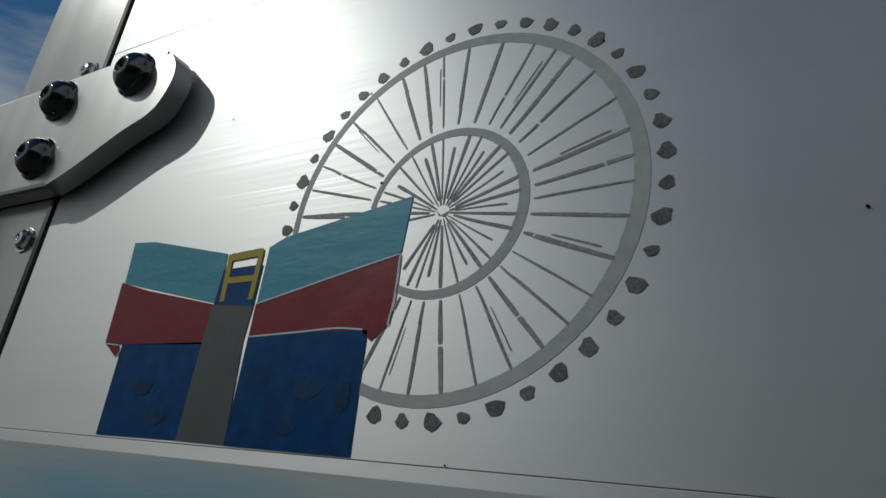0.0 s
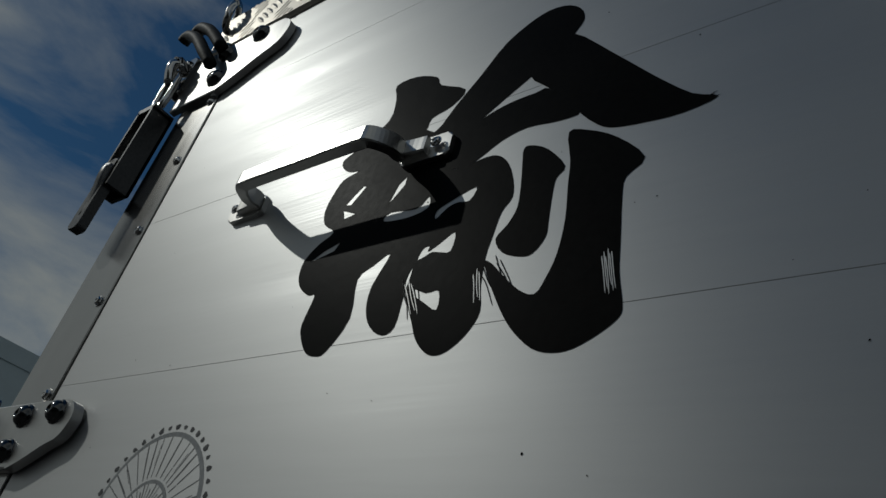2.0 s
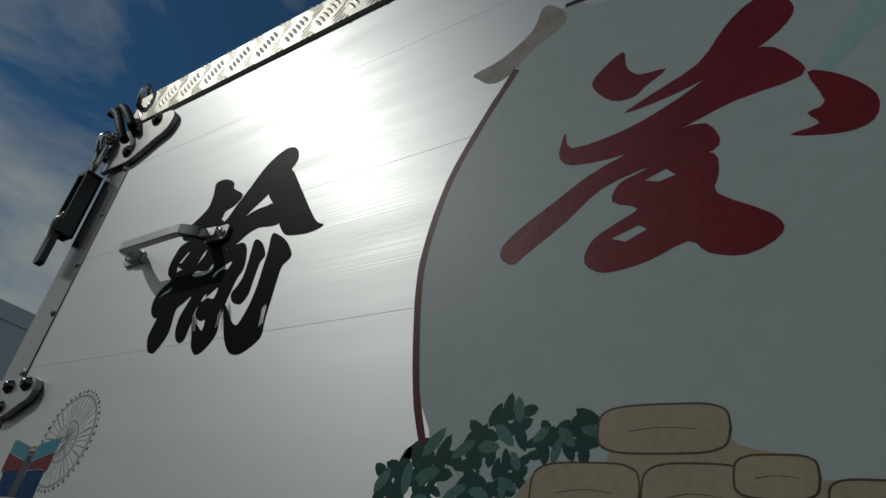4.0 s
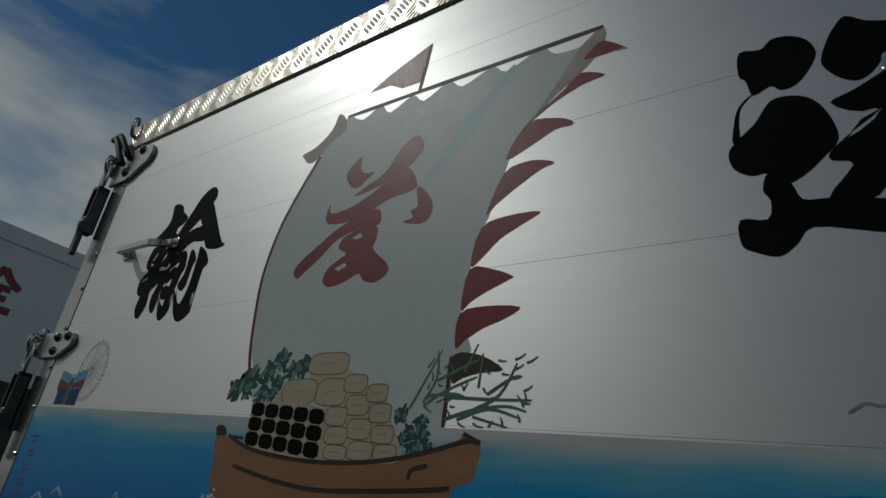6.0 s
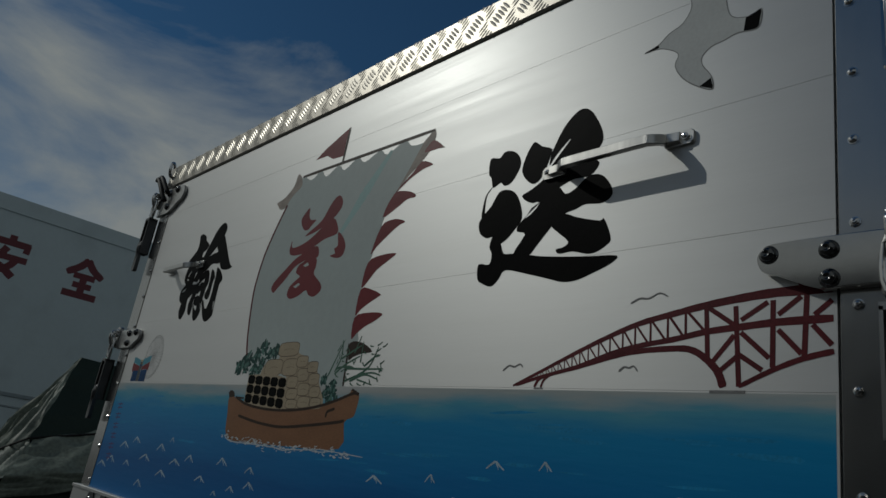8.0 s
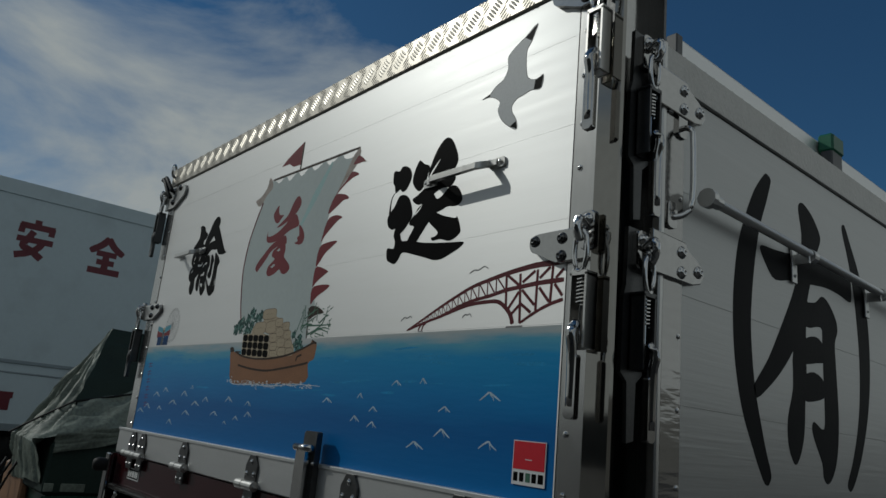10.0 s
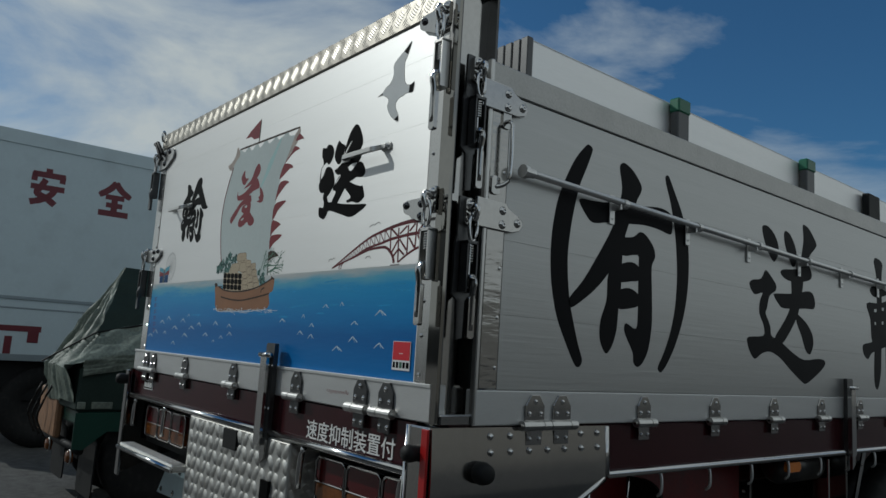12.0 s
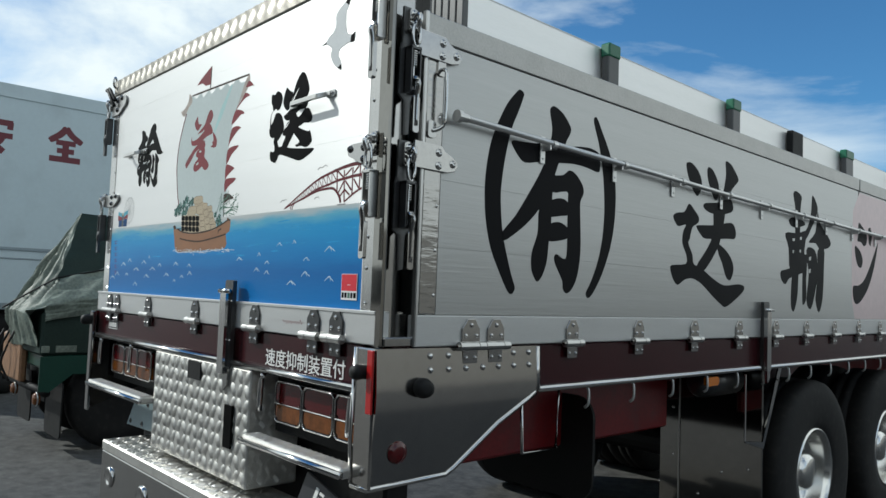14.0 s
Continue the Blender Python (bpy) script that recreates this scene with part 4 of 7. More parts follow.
# chrome rings added in place of oval reflections on the polished skirt
for x in (-0.57, -0.19, 0.75):
    part("skirt_ring", lathe(bmesh.new(), [(0.045, 0), (0.045, 0.006), (0.036, 0.012), (0.03, 0.006), (0, 0.004)], (x, -0.098, 0.59), (0, -1, 0), 20), "chrome", sk, "round chrome ring in place of a reflection", smooth=True)
for x in (-0.62, -0.35, 0.55, 0.9):
    part("bracket", one_box(x - 0.03, x + 0.03, -0.06, 0.10, 0.40, 0.66, bevel=0.006), "steel", st)


def rear_lamp(x0, x1):
    """A combination lamp in a chrome rim: red over amber."""
    w, h = x1 - x0, 0.132
    L = part("rear_lamp", plate(bmesh.new(), rounded(w, h, 0.02), (x0, 0.07, 1.008), (1, 0, 0), (0, 0, 1), 0.03), "dark_steel", truck, "red and amber rear lamp in a chrome rim")
    part("red_lens", plate(bmesh.new(), rounded(w - 0.016, h * 0.52, 0.012), (x0 + 0.008, 0.04, 1.008 + h * 0.46), (1, 0, 0), (0, 0, 1), 0.018, 0.006), "lens_red", L)
    part("amber_lens", plate(bmesh.new(), rounded(w - 0.016, h * 0.42, 0.012), (x0 + 0.008, 0.04, 1.008 + 0.006), (1, 0, 0), (0, 0, 1), 0.018, 0.006), "lens_amber", L)
    rim = [(x0 + a, 0.022, 1.008 + b) for a, b in rounded(w, h, 0.02)]
    part("rim", tube(bmesh.new(), rim, 0.0036, 6, closed=True), "steel", L, smooth=True)
    part("bar", tube(bmesh.new(), [(x0 + 0.004, 0.020, 1.068), (x1 - 0.004, 0.020, 1.068)], 0.0020, 6), "chrome", L)


for a, b in ((0.612, 0.775), (0.786, 0.955), (0.967, 1.130), (-0.99, -0.83), (-0.82, -0.66), (-0.65, -0.49)):
    rear_lamp(a, b)
part("lamp_panel", one_box(-1.10, -0.32, 0.07, 0.10, 0.96, 1.18), "black", truck)
part("lamp_panel", one_box(0.54, 1.17, 0.07, 0.10, 0.96, 1.18), "black", truck)
# deep black board added to keep bright ground out of the wheel guard's reflection
part("rear_blocking_member", one_box(-1.0, 1.0, 0.20, 0.30, 0.44, 1.18, bevel=0.01), "black", truck)
for x in (1.115, 0.60, -0.62, -1.03):
    part("guard_rod", tube(bmesh.new(), spline([(x, -0.02, 1.165), (x - 0.015, -0.02, 1.13), (x - 0.02, -0.02, 1.04)], False, 3), 0.010, 8), "chrome", truck, smooth=True)

# right corner panel, wrapped round the corner
ol = [(-0.045, 0.925), (0.240, 0.928), (0.272, 0.944), (0.444, 1.062), (0.575, 1.128), (0.612, 1.146), (0.625, 1.160), (0.625, 1.296), (-0.045, 1.300)]


def reflection_bend(z):
    """A bend added to mirror bright over dark: the upper part leans back a little, the lower part tucks in under the
    bed.
    """
    return 0.0125 - 0.0016 * math.log(math.cosh((z - 1.165) / 0.025)) - (0.05 * max(1.14 - z, 0) if z < 1.14 else 0)


bm = plate(bmesh.new(), ol, (XR - 0.004, 0, 0), (0, 1, 0), (0, 0, 1), 0.008)
for k in range(36):
    bmesh.ops.bisect_plane(bm, geom=bm.verts[:] + bm.edges[:] + bm.faces[:], plane_co=(0, 0, 0.935 + 0.010 * k), plane_no=(0, 0, 1))
for v in bm.verts:
    v.co.x += reflection_bend(v.co.z)
bm.normal_update()
for e in bm.edges:
    e.smooth = e.calc_face_angle(0.0) < 0.5
for f in bm.faces:
    f.smooth = True
cp = part("corner_panel", bm, "steel_dark", truck, "mirror-polished stainless corner panel")
part("corner_pillar", one_box(1.158, XR + 0.003, -0.050, -0.038, 0.925, 1.300, bevel=0.004), "steel_dark", cp)
part("corner_fill", one_box(1.15, XR - 0.030, -0.037, 0.06, 0.93, 1.295), "dark_steel", cp)
edge = [(XR + 0.002 + reflection_bend(b), a, b - 0.002) for a, b in ol[:8]]
part("edge_tube", tube(bmesh.new(), [(1.16, -0.048, 0.924)] + edge, 0.0085, 8), "chrome", cp, smooth=True)
part("edge_tube", tube(bmesh.new(), [(1.158, -0.050, 0.93), (1.150, -0.052, 1.05), (1.158, -0.050, 1.30)], 0.006, 8), "chrome", cp, smooth=True)
for y, z in [(a, 1.236) for a in (0.148, 0.219, 0.290, 0.362, 0.432, 0.504, 0.577)] + [(a, 1.276) for a in (0.147, 0.218, 0.503, 0.576)]:
    part("bolt", bolt(bmesh.new(), (XR + 0.004 + reflection_bend(z), y, z), (1, 0, 0), 0.0085, 0.008, 6), "chrome", cp)
part("marker_lens", lathe(bmesh.new(), [(0.032, 0), (0.03, 0.008), (0.016, 0.012), (0, 0.012)], (XR + 0.004 + reflection_bend(1.015), 0.045, 1.015), (1, 0, 0), 18), "lens_red", cp, "round red marker lens", smooth=True)
part("side_buffer", lathe(bmesh.new(), [(0.027, 0), (0.029, 0.022), (0.024, 0.042), (0.012, 0.047), (0, 0.047)], (XR + 0.010, 0.112, 1.190), (1, -0.2, 0), 16), "black", cp, "round black rubber buffer", smooth=True)
part("reflector_strip", one_box(XR - 0.019, XR + 0.007, -0.056, -0.049, 1.125, 1.296, bevel=0.002), "reflector", cp, "bright red reflector strip")
part("rear_buffer", lathe(bmesh.new(), [(0.020, 0), (0.022, 0.022), (0.018, 0.034), (0, 0.038)], (1.192, -0.050, 1.235), (0, -1, 0), 16), "black", cp, "round black rubber buffer", smooth=True)
# left corner
cl = part("corner_panel", plate(bmesh.new(), [(-0.045, 0.80), (0.26, 0.92), (0.64, 1.14), (0.64, 1.30), (-0.045, 1.30)][::-1], (XL, 0, 0), (0, 1, 0), (0, 0, 1), 0.006), "steel", truck, "polished stainless corner panel")
part("corner_pillar", one_box(XL - 0.002, XL + 0.045, -0.048, -0.036, 0.80, 1.30, bevel=0.004), "steel", cl)
part("rear_buffer", lathe(bmesh.new(), [(0.024, 0), (0.026, 0.03), (0.02, 0.045), (0, 0.05)], (XL + 0.02, -0.048, 1.255), (0, -1, 0), 14), "black", cl, smooth=True)

# ---- chassis, guards and wheels along the side ----
for x in (-0.42, 0.42):
    part("chassis_rail", one_box(x - 0.05, x + 0.05, 0.25, BED_END + 0.4, 0.86, 1.14, bevel=0.008), "red_under", truck, "red chassis rail")
for y in (0.75, 1.45, 2.2, 5.4, 6.4, 7.4):
    part("cross_member", one_box(XL + 0.08, 0.84, y - 0.04, y + 0.04, 1.05, 1.18, bevel=0.006), "red_under", truck, "red cross member")
part("underbody_panel", one_box(0.86, 0.90, 0.62, 2.05, 0.84, 1.155, bevel=0.01), "red_under", truck, "dark red underbody panel")
part("mud_flap", plate(bmesh.new(), rounded(0.62, 0.42, 0.09, x=0.0, y=0.0), (0.44, 1.22, 0.64), (1, 0, 0), (0, 0, 1), 0.015), "black", truck, "black rubber mud flap")
part("mud_flap", plate(bmesh.new(), rounded(0.62, 0.42, 0.09, x=0.0, y=0.0), (-1.03, 1.22, 0.64), (1, 0, 0), (0, 0, 1), 0.015), "black", truck, "black rubber mud flap")
part("guard_hoop", tube(bmesh.new(), [(1.2, 0.60, 1.15), (1.2, 0.612, 0.938), (1.2, 0.79, 0.936), (1.2, 0.80, 1.15)], 0.006, 8), "chrome", truck, "thin bright hoop", smooth=True)
bm = plate(bmesh.new(), [(2.24, 0.80), (2.255, 0.79), (2.45, 0.74), (2.66, 1.14), (2.62, 1.14), (2.44, 0.775)], (1.195, 0, 0), (0, 1, 0), (0, 0, 1), 0.008)
part("wing_stay", bm, "steel", truck, "polished angled wing stay")
part("wing_stay", tube(bmesh.new(), [(1.2, 2.245, 0.80), (1.2, 2.245, 1.12)], 0.006, 6), "chrome", truck)
wp = part("wing_panel", one_box(0.62, 1.19, 2.46, 2.475, 0.36, 1.13, bevel=0.003), "steel_guard", truck, "mirror-polished stainless wheel guard")
part("fold", one_box(0.735, 0.742, 2.454, 2.459, 0.38, 1.12), "brushed", wp)
for x, z in ((0.70, 0.62), (0.70, 0.88), (0.98, 0.58), (1.12, 0.62), (0.62, 0.46), (0.85, 0.44)):
    part("bolt", bolt(bmesh.new(), (x, 2.46, z), (0, -1, 0), 0.007, 0.005, 10), "chrome", wp)
mk = part("side_marker", plate(bmesh.new(), rounded(0.105, 0.038, 0.01, x=-0.05, y=-0.019), (XR - 0.016, 1.845, 1.112), (0, 1, 0), (0, 0, 1), 0.020, 0.004), "marker_amber", truck, "amber side marker lamp")
part("tank_end", lathe(bmesh.new(), [(0, 0), (0.06, 0), (0.075, 0.03), (0.075, 0.34), (0, 0.34)], (1.05, 2.06, 1.075), (0, 1, 0), 20), "dark_steel", truck, "small dark steel air tank", smooth=True)


def wheel(y, x, sgn):
    """A dual truck wheel: tyre with tread grooves, deep polished rim, hub and nuts."""
    c = Vector((x, y, 0.52))
    ax = Vector((sgn, 0, 0))
    prof = [(0.250, -0.27), (0.42, -0.275), (0.485, -0.265), (0.515, -0.24), (0.52, -0.20), (0.508, -0.197), (0.508, -0.185), (0.52, -0.182), (0.52, -0.13), (0.508, -0.127), (0.508, -0.115), (0.52, -0.112), (0.52, -0.04),
            (0.513, -0.015), (0.49, 0.0), (0.44, 0.008), (0.37, 0.007), (0.30, 0.000), (0.258, -0.012), (0.247, -0.03)]
    t = part("wheel", lathe(bmesh.new(), [(0.255, -0.02), (0.248, -0.006), (0.238, -0.010), (0.230, -0.05), (0.222, -0.11), (0.205, -0.135), (0.16, -0.15), (0.135, -0.145), (0.118, -0.10), (0.10, -0.045), (0.075, -0.03), (0, -0.028)], c, ax, 40), "rim", truck, "polished alloy truck wheel with a black tyre", smooth=True)
    part("tyre", lathe(bmesh.new(), prof, c, ax, 48), "tyre", t, "black ribbed tyre", smooth=True)
    part("inner_tyre", lathe(bmesh.new(), [(a, b - 0.31) for a, b in prof], c, ax, 36), "tyre", t, smooth=True)
    for k in range(10):
        a = 2 * math.pi * k / 10
        part("wheel_nut", bolt(bmesh.new(), c + ax * -0.148 + Vector((0, math.cos(a), math.sin(a))) * 0.168, ax, 0.014, 0.03, 8), "chrome", t)
    bm = bmesh.new()
    for k in range(56):
        a = 2 * math.pi * k / 56
        m = Matrix.Translation(c + Vector((0, math.cos(a), math.sin(a))) * 0.504 - ax * 0.045) @ Matrix.Rotation(a, 4, "X") @ Matrix.Diagonal((0.05, 0.014, 0.022, 1))
        bmesh.ops.create_cube(bm, size=1, matrix=m)
    tagged(part("tyre_tread", bm, "tyre", t), kind="stuff")


for y in (3.16, 4.44):
    wheel(y, 1.20, 1)
    wheel(y, -1.115, -1)
wheel(7.6, 1.20, 1)
wheel(7.6, -1.115, -1)
part("axle", tube(bmesh.new(), [(-0.9, 3.16, 0.52), (0.95, 3.16, 0.52)], 0.08, 12), "black", truck)
part("axle", tube(bmesh.new(), [(-0.9, 4.44, 0.52), (0.95, 4.44, 0.52)], 0.08, 12), "black", truck)
part("axle", tube(bmesh.new(), [(-0.9, 7.6, 0.52), (0.95, 7.6, 0.52)], 0.08, 12), "black", truck)

# ---- neighbouring vehicles ----
van = thing("box_truck", (-8.6, 2.0, 0), "pale blue-grey box truck with dark red lettering", "truck")
VX = -7.40
part("body", one_box(VX - 2.4, VX, -0.4, 10.0, 1.05, 3.83, bevel=0.02), "van", van)
for z0, z1, d in ((3.67, 3.84, 0.012), (1.78, 1.82, 0.012), (1.67, 1.69, 0.006), (1.05, 1.13, 0.01)):
    part("rail", one_box(VX - 0.01, VX + d, -0.4, 10.0, z0, z1, bevel=0.003), "van_trim" if z1 < 3 else "van", van)
an = Paint()
an.stroke([(0.612, 3.43), (0.612, 3.36)], 0.073, 0.073, 0)
an.stroke([(0.435, 3.345), (0.80, 3.345)], 0.073, 0.073, 0)
an.stroke([(0.460, 3.36), (0.455, 3.255)], 0.066, 0.066, 0)
an.stroke([(0.775, 3.36), (0.770, 3.265)], 0.066, 0.066, 0)
an.stroke([(0.425, 3.185), (0.805, 3.185)], 0.069, 0.069, 0)
an.stroke([(0.585, 3.29), (0.545, 3.20), (0.500, 3.11), (0.60, 3.06), (0.715, 2.985)], 0.074, 0.079, 0)
an.stroke([(0.715, 3.20), (0.655, 3.10), (0.565, 3.03), (0.435, 2.985)], 0.074, 0.077, 0)
an.make("lettering", "van_letter", van, 4, "dark red painted character", side=VX)
zen = Paint()
zen.stroke([(1.415, 3.405), (1.335, 3.305), (1.215, 3.215)], 0.084, 0.077)
zen.stroke([(1.405, 3.405), (1.485, 3.305), (1.605, 3.225)], 0.084, 0.077)
for a, b, z, w in ((1.295, 1.53, 3.205, 0.068), (1.31, 1.515, 3.10, 0.066), (1.225, 1.595, 2.99, 0.076)):
    zen.stroke([(a, z), (b, z)], w, w, 0)
zen.stroke([(1.412, 3.20), (1.412, 3.0)], 0.079, 0.079, 0)
zen.make("lettering", "van_letter", van, 4, "dark red painted character", side=VX)
bm = one_box(VX, VX + 0.004, 0.30, 0.76, 1.40, 1.47)
box(bm, VX, VX + 0.004, 0.62, 0.74, 1.27, 1.40)
box(bm, VX, VX + 0.004, 0.38, 0.46, 1.12, 1.34)
part("lettering_bar", bm, "van_letter", van, "dark red unreadable mark")
part("chassis", one_box(VX - 2.2, VX - 0.15, -0.3, 12.0, 0.55, 1.05, bevel=0.02), "black", van)
part("side_guard", one_box(VX - 0.12, VX - 0.05, 2.4, 6.5, 0.55, 0.64, bevel=0.01), "van_trim", van)
for y in (0.9, 2.1, 8.6):
    part("tyre", lathe(bmesh.new(), [(0.28, -0.27), (0.48, -0.26), (0.5, -0.2), (0.5, -0.05), (0.48, 0), (0.36, 0.01), (0.28, -0.02), (0.2, -0.08), (0, -0.08)], (VX - 0.1, y, 0.5), (1, 0, 0), 28), "tyre", van, smooth=True)

gv = thing("covered_vehicle", (-4.9, 2.2, 0), "dark green work vehicle with its load under a grey-green tarpaulin", "truck")
part("bed", one_box(-5.0, -3.715, 0.42, 4.2, 0.70, 0.83, bevel=0.02), "green_paint", gv)
part("side_flap", plate(bmesh.new(), [(0.37, 0.82), (0.37, 0.54), (0.45, 0.53), (0.62, 0.67), (2.4, 0.67), (2.4, 0.82)], (-3.712, 0, 0), (0, 1, 0), (0, 0, 1), 0.01), "green_paint", gv)
part("window_strip", one_box(-3.714, -3.700, 0.375, 0.435, 0.85, 0.905, bevel=0.004), "tarp", gv, "grey plastic panel")
part("window_strip", one_box(-3.714, -3.700, 0.48, 0.64, 0.85, 0.905, bevel=0.004), "tarp", gv, "grey plastic panel")
part("underframe", one_box(-4.95, -4.4, 0.6, 4.2, 0.35, 0.70), "black", gv)
for y in (1.9, 3.5):
    part("tyre", lathe(bmesh.new(), [(0.18, -0.2), (0.33, -0.2), (0.36, -0.16), (0.36, -0.03), (0.33, 0), (0.2, -0.02), (0, -0.05)], (-4.3, y, 0.36), (1, 0, 0), 24), "tyre", gv, smooth=True)
for x, y in ((-3.80, 1.05), (-4.75, 1.05)):
    part("tyre", lathe(bmesh.new(), [(0.18, -0.22), (0.37, -0.22), (0.41, -0.17), (0.42, -0.03), (0.39, 0), (0.24, -0.02), (0, -0.06)], (x, y, 0.42), (1, 0, 0), 24), "tyre", gv, smooth=True)
    # black sheet added to stand in for the dark shade under the vehicle
    part("mud_flap", plate(bmesh.new(), rounded(0.46, 0.46, 0.05), (x - 0.36, 0.56, 0.14), (1, 0, 0), (0, 0, 1), 0.012), "black", gv, "black rubber mud flap")
for x in (-3.86, -4.60):
    L = part("tail_lamp", lathe(bmesh.new(), [(0.050, 0), (0.052, 0.03), (0.040, 0.045), (0, 0.048)], (x, 0.42, 0.46), (0, -1, 0), 16), "lens_amber", gv, "round amber tail lamp", smooth=True)
    part("rim", tube(bmesh.new(), [(x + 0.052 * math.cos(a), 0.40, 0.46 + 0.052 * math.sin(a)) for a in (2 * math.pi * k / 14 for k in range(14))], 0.006, 6, closed=True), "plinth", L, smooth=True)
part("rear_bar", tube(bmesh.new(), [(-4.95, 0.44, 0.52), (-3.74, 0.44, 0.52)], 0.035, 10), "black", gv, "dark rear bar", smooth=True)
part("tail_board", one_box(-4.95, -4.3, 0.36, 0.42, 0.55, 0.95, bevel=0.015), "cardboard", gv, "worn brown tail panel")
for x in (-4.42, -4.6, -4.8):
    part("tail_fitting", tube(bmesh.new(), spline([(x, 0.33, 0.98), (x + 0.05, 0.27, 0.86), (x - 0.03, 0.25, 0.70), (x + 0.02, 0.31, 0.55)], False, 4), 0.010, 8), "black", gv, smooth=True)


APEX = Vector((-4.45, 0.82, 2.07))
TOE = Vector((-4.85, 0.35, 1.15))      # lower far corner of the slope
KNEE = Vector((-3.97, 0.55, 1.44))    # where the slope meets the lower load
HEEL = Vector((-3.70, 0.38, 1.25))
FRONT = Vector((-3.75, 0.272, 1.165))


def crease(p):
    """Pulled folds that fan out from the apex of the load."""
    d = p - APEX
    r = max(d.length, 0.01)
    fan = (d.x * 0.95 - d.y * 0.25) / r
    amp = min(r, 0.5) / 0.5
    f = 0.19 * (0.20 - abs(noise.noise(Vector((fan * 6.5, r * 1.1, 3.1)))))
    f += 0.055 * (0.2 - abs(noise.noise(Vector((fan * 21 + r * 1.0, r * 1.5, 9.4)))))
    f += 0.014 * noise.noise(Vector((p.x * 9, p.y * 9, p.z * 9)))
    return f * amp


def cloth(bm, p00, p10, p01, p11, nu, nv):
    """A draped quad between four corners, creased."""
    grid = []
    for j in range(nv + 1):
        v = j / nv
        row = []
        for i in range(nu + 1):
            u = i / nu
            p = (p00 * (1 - u) + p10 * u) * (1 - v) + (p01 * (1 - u) + p11 * u) * v
            row.append(bm.verts.new(p + crease(p) * Vector((0.25, -0.75, 0.45))))
        grid.append(row)
    for r0, r1 in zip(grid, grid[1:]):
        for i in range(nu):
            bm.faces.new((r0[i], r1[i], r1[i + 1], r0[i + 1]))


bm = bmesh.new()
cloth(bm, APEX - Vector((0.02, 0, 0)), APEX, TOE, KNEE, 44, 60)
cloth(bm, TOE, KNEE, FRONT.lerp(TOE, 0.55), HEEL, 44, 24)
cloth(bm, FRONT.lerp(TOE, 0.55), HEEL, FRONT.lerp(TOE, 0.5), FRONT, 30, 12)
cloth(bm, TOE, FRONT, Vector((-4.70, 0.37, 0.84)), Vector((-3.75, 0.335, 0.91)), 50, 24)
cloth(bm, APEX + Vector((-0.05, 2.2, 0)), APEX - Vector((0.02, 0, 0)), TOE + Vector((-0.1, 2.7, 0)), TOE, 20, 20)
bmesh.ops.remove_doubles(bm, verts=bm.verts[:], dist=0.0006)
part("tarpaulin", bm, "tarp", gv, "creased grey-green tarpaulin", smooth=True)
# +x side of the load: its shade is put into the dark colour
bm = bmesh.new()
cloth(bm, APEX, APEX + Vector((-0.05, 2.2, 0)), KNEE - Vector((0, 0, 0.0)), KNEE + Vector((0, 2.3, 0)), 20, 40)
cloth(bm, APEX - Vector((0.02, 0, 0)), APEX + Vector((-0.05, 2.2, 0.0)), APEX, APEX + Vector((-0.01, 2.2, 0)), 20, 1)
part("tarpaulin_side", bm, "dark_shaded_canvas", gv, "canvas side with its shade put into the dark colour", smooth=True)
bm = bmesh.new()
rows = []
for i in range(61):
    r = []
    for j in range(25):
        u = j / 24
        y = 0.55 - 0.17 * min(2 * u, 1) + i * 0.03
        f = 0.14 * (0.2 - abs(noise.noise(Vector((y * 2.0 + u * 1.5, u * 7 - y * 2.0, 8))))) + 0.015 * noise.noise(Vector((y * 9, u * 9, 2)))
        if u < 0.5:
            r.append(bm.verts.new((-3.97 + 0.29 * u / 0.5, y, (1.43 + 0.30 * (y - 0.5)) * (1 - 2 * u) + (1.25 + 0.20 * (y - 0.5)) * 2 * u + f)))
        else:
            r.append(bm.verts.new((-3.68 + 0.5 * f, y, 1.25 + 0.20 * (y - 0.5) + f * 0.4 - 0.12 * (u - 0.5) / 0.5)))
    rows.append(r)
for a, b in zip(rows, rows[1:]):
    for k in range(24):
        bm.faces.new((a[k], a[k + 1], b[k + 1], b[k]))
part("tarpaulin_skirt", bm, "tarp", gv, "creased lower fold of the tarpaulin", smooth=True)
part("load_box", one_box(-4.32, -3.71, 0.37, 2.2, 0.825, 1.18, bevel=0.02), "dark_shaded_canvas", gv, "dark green canvas side")
part("rope", tube(bmesh.new(), [(-4.84, 0.31, 1.17), (-4.4, 0.43, 1.33), (-3.97, 0.52, 1.46), (-3.93, 0.9, 1.55), (-3.93, 1.9, 1.82)], 0.008, 6), "black", gv)

# plain unseen walls added behind the camera and far round, for reflections
tagged(part("unseen_wall_south", one_box(-2.5, 26, -7.4, -7.1, 0, 4.4), "unseen_wall", None), "plain dark grey unseen wall, added for reflections", "wall", kind="structure")
tagged(part("unseen_wall_east", one_box(16, 16.3, -7.0, 60, 0, 3.2), "pale_wall", None), "plain pale unseen wall, added for reflections", "wall", kind="structure")
tagged(part("unseen_wall_far", one_box(-60, 60, -46, -45.6, 0, 4.0), "unseen_wall", None), "plain dark grey unseen wall, added for reflections", "wall", kind="structure")

# ---- painting on the tailgate ----
sea = Paint(0, 0)
sea.daub([(-10580, 13970), (10990, 13970), (10990, 17125), (-10580, 17195)])
sea.make("painted_sea", "sea_deep", gate, 0, "sea painted in bands of blue")

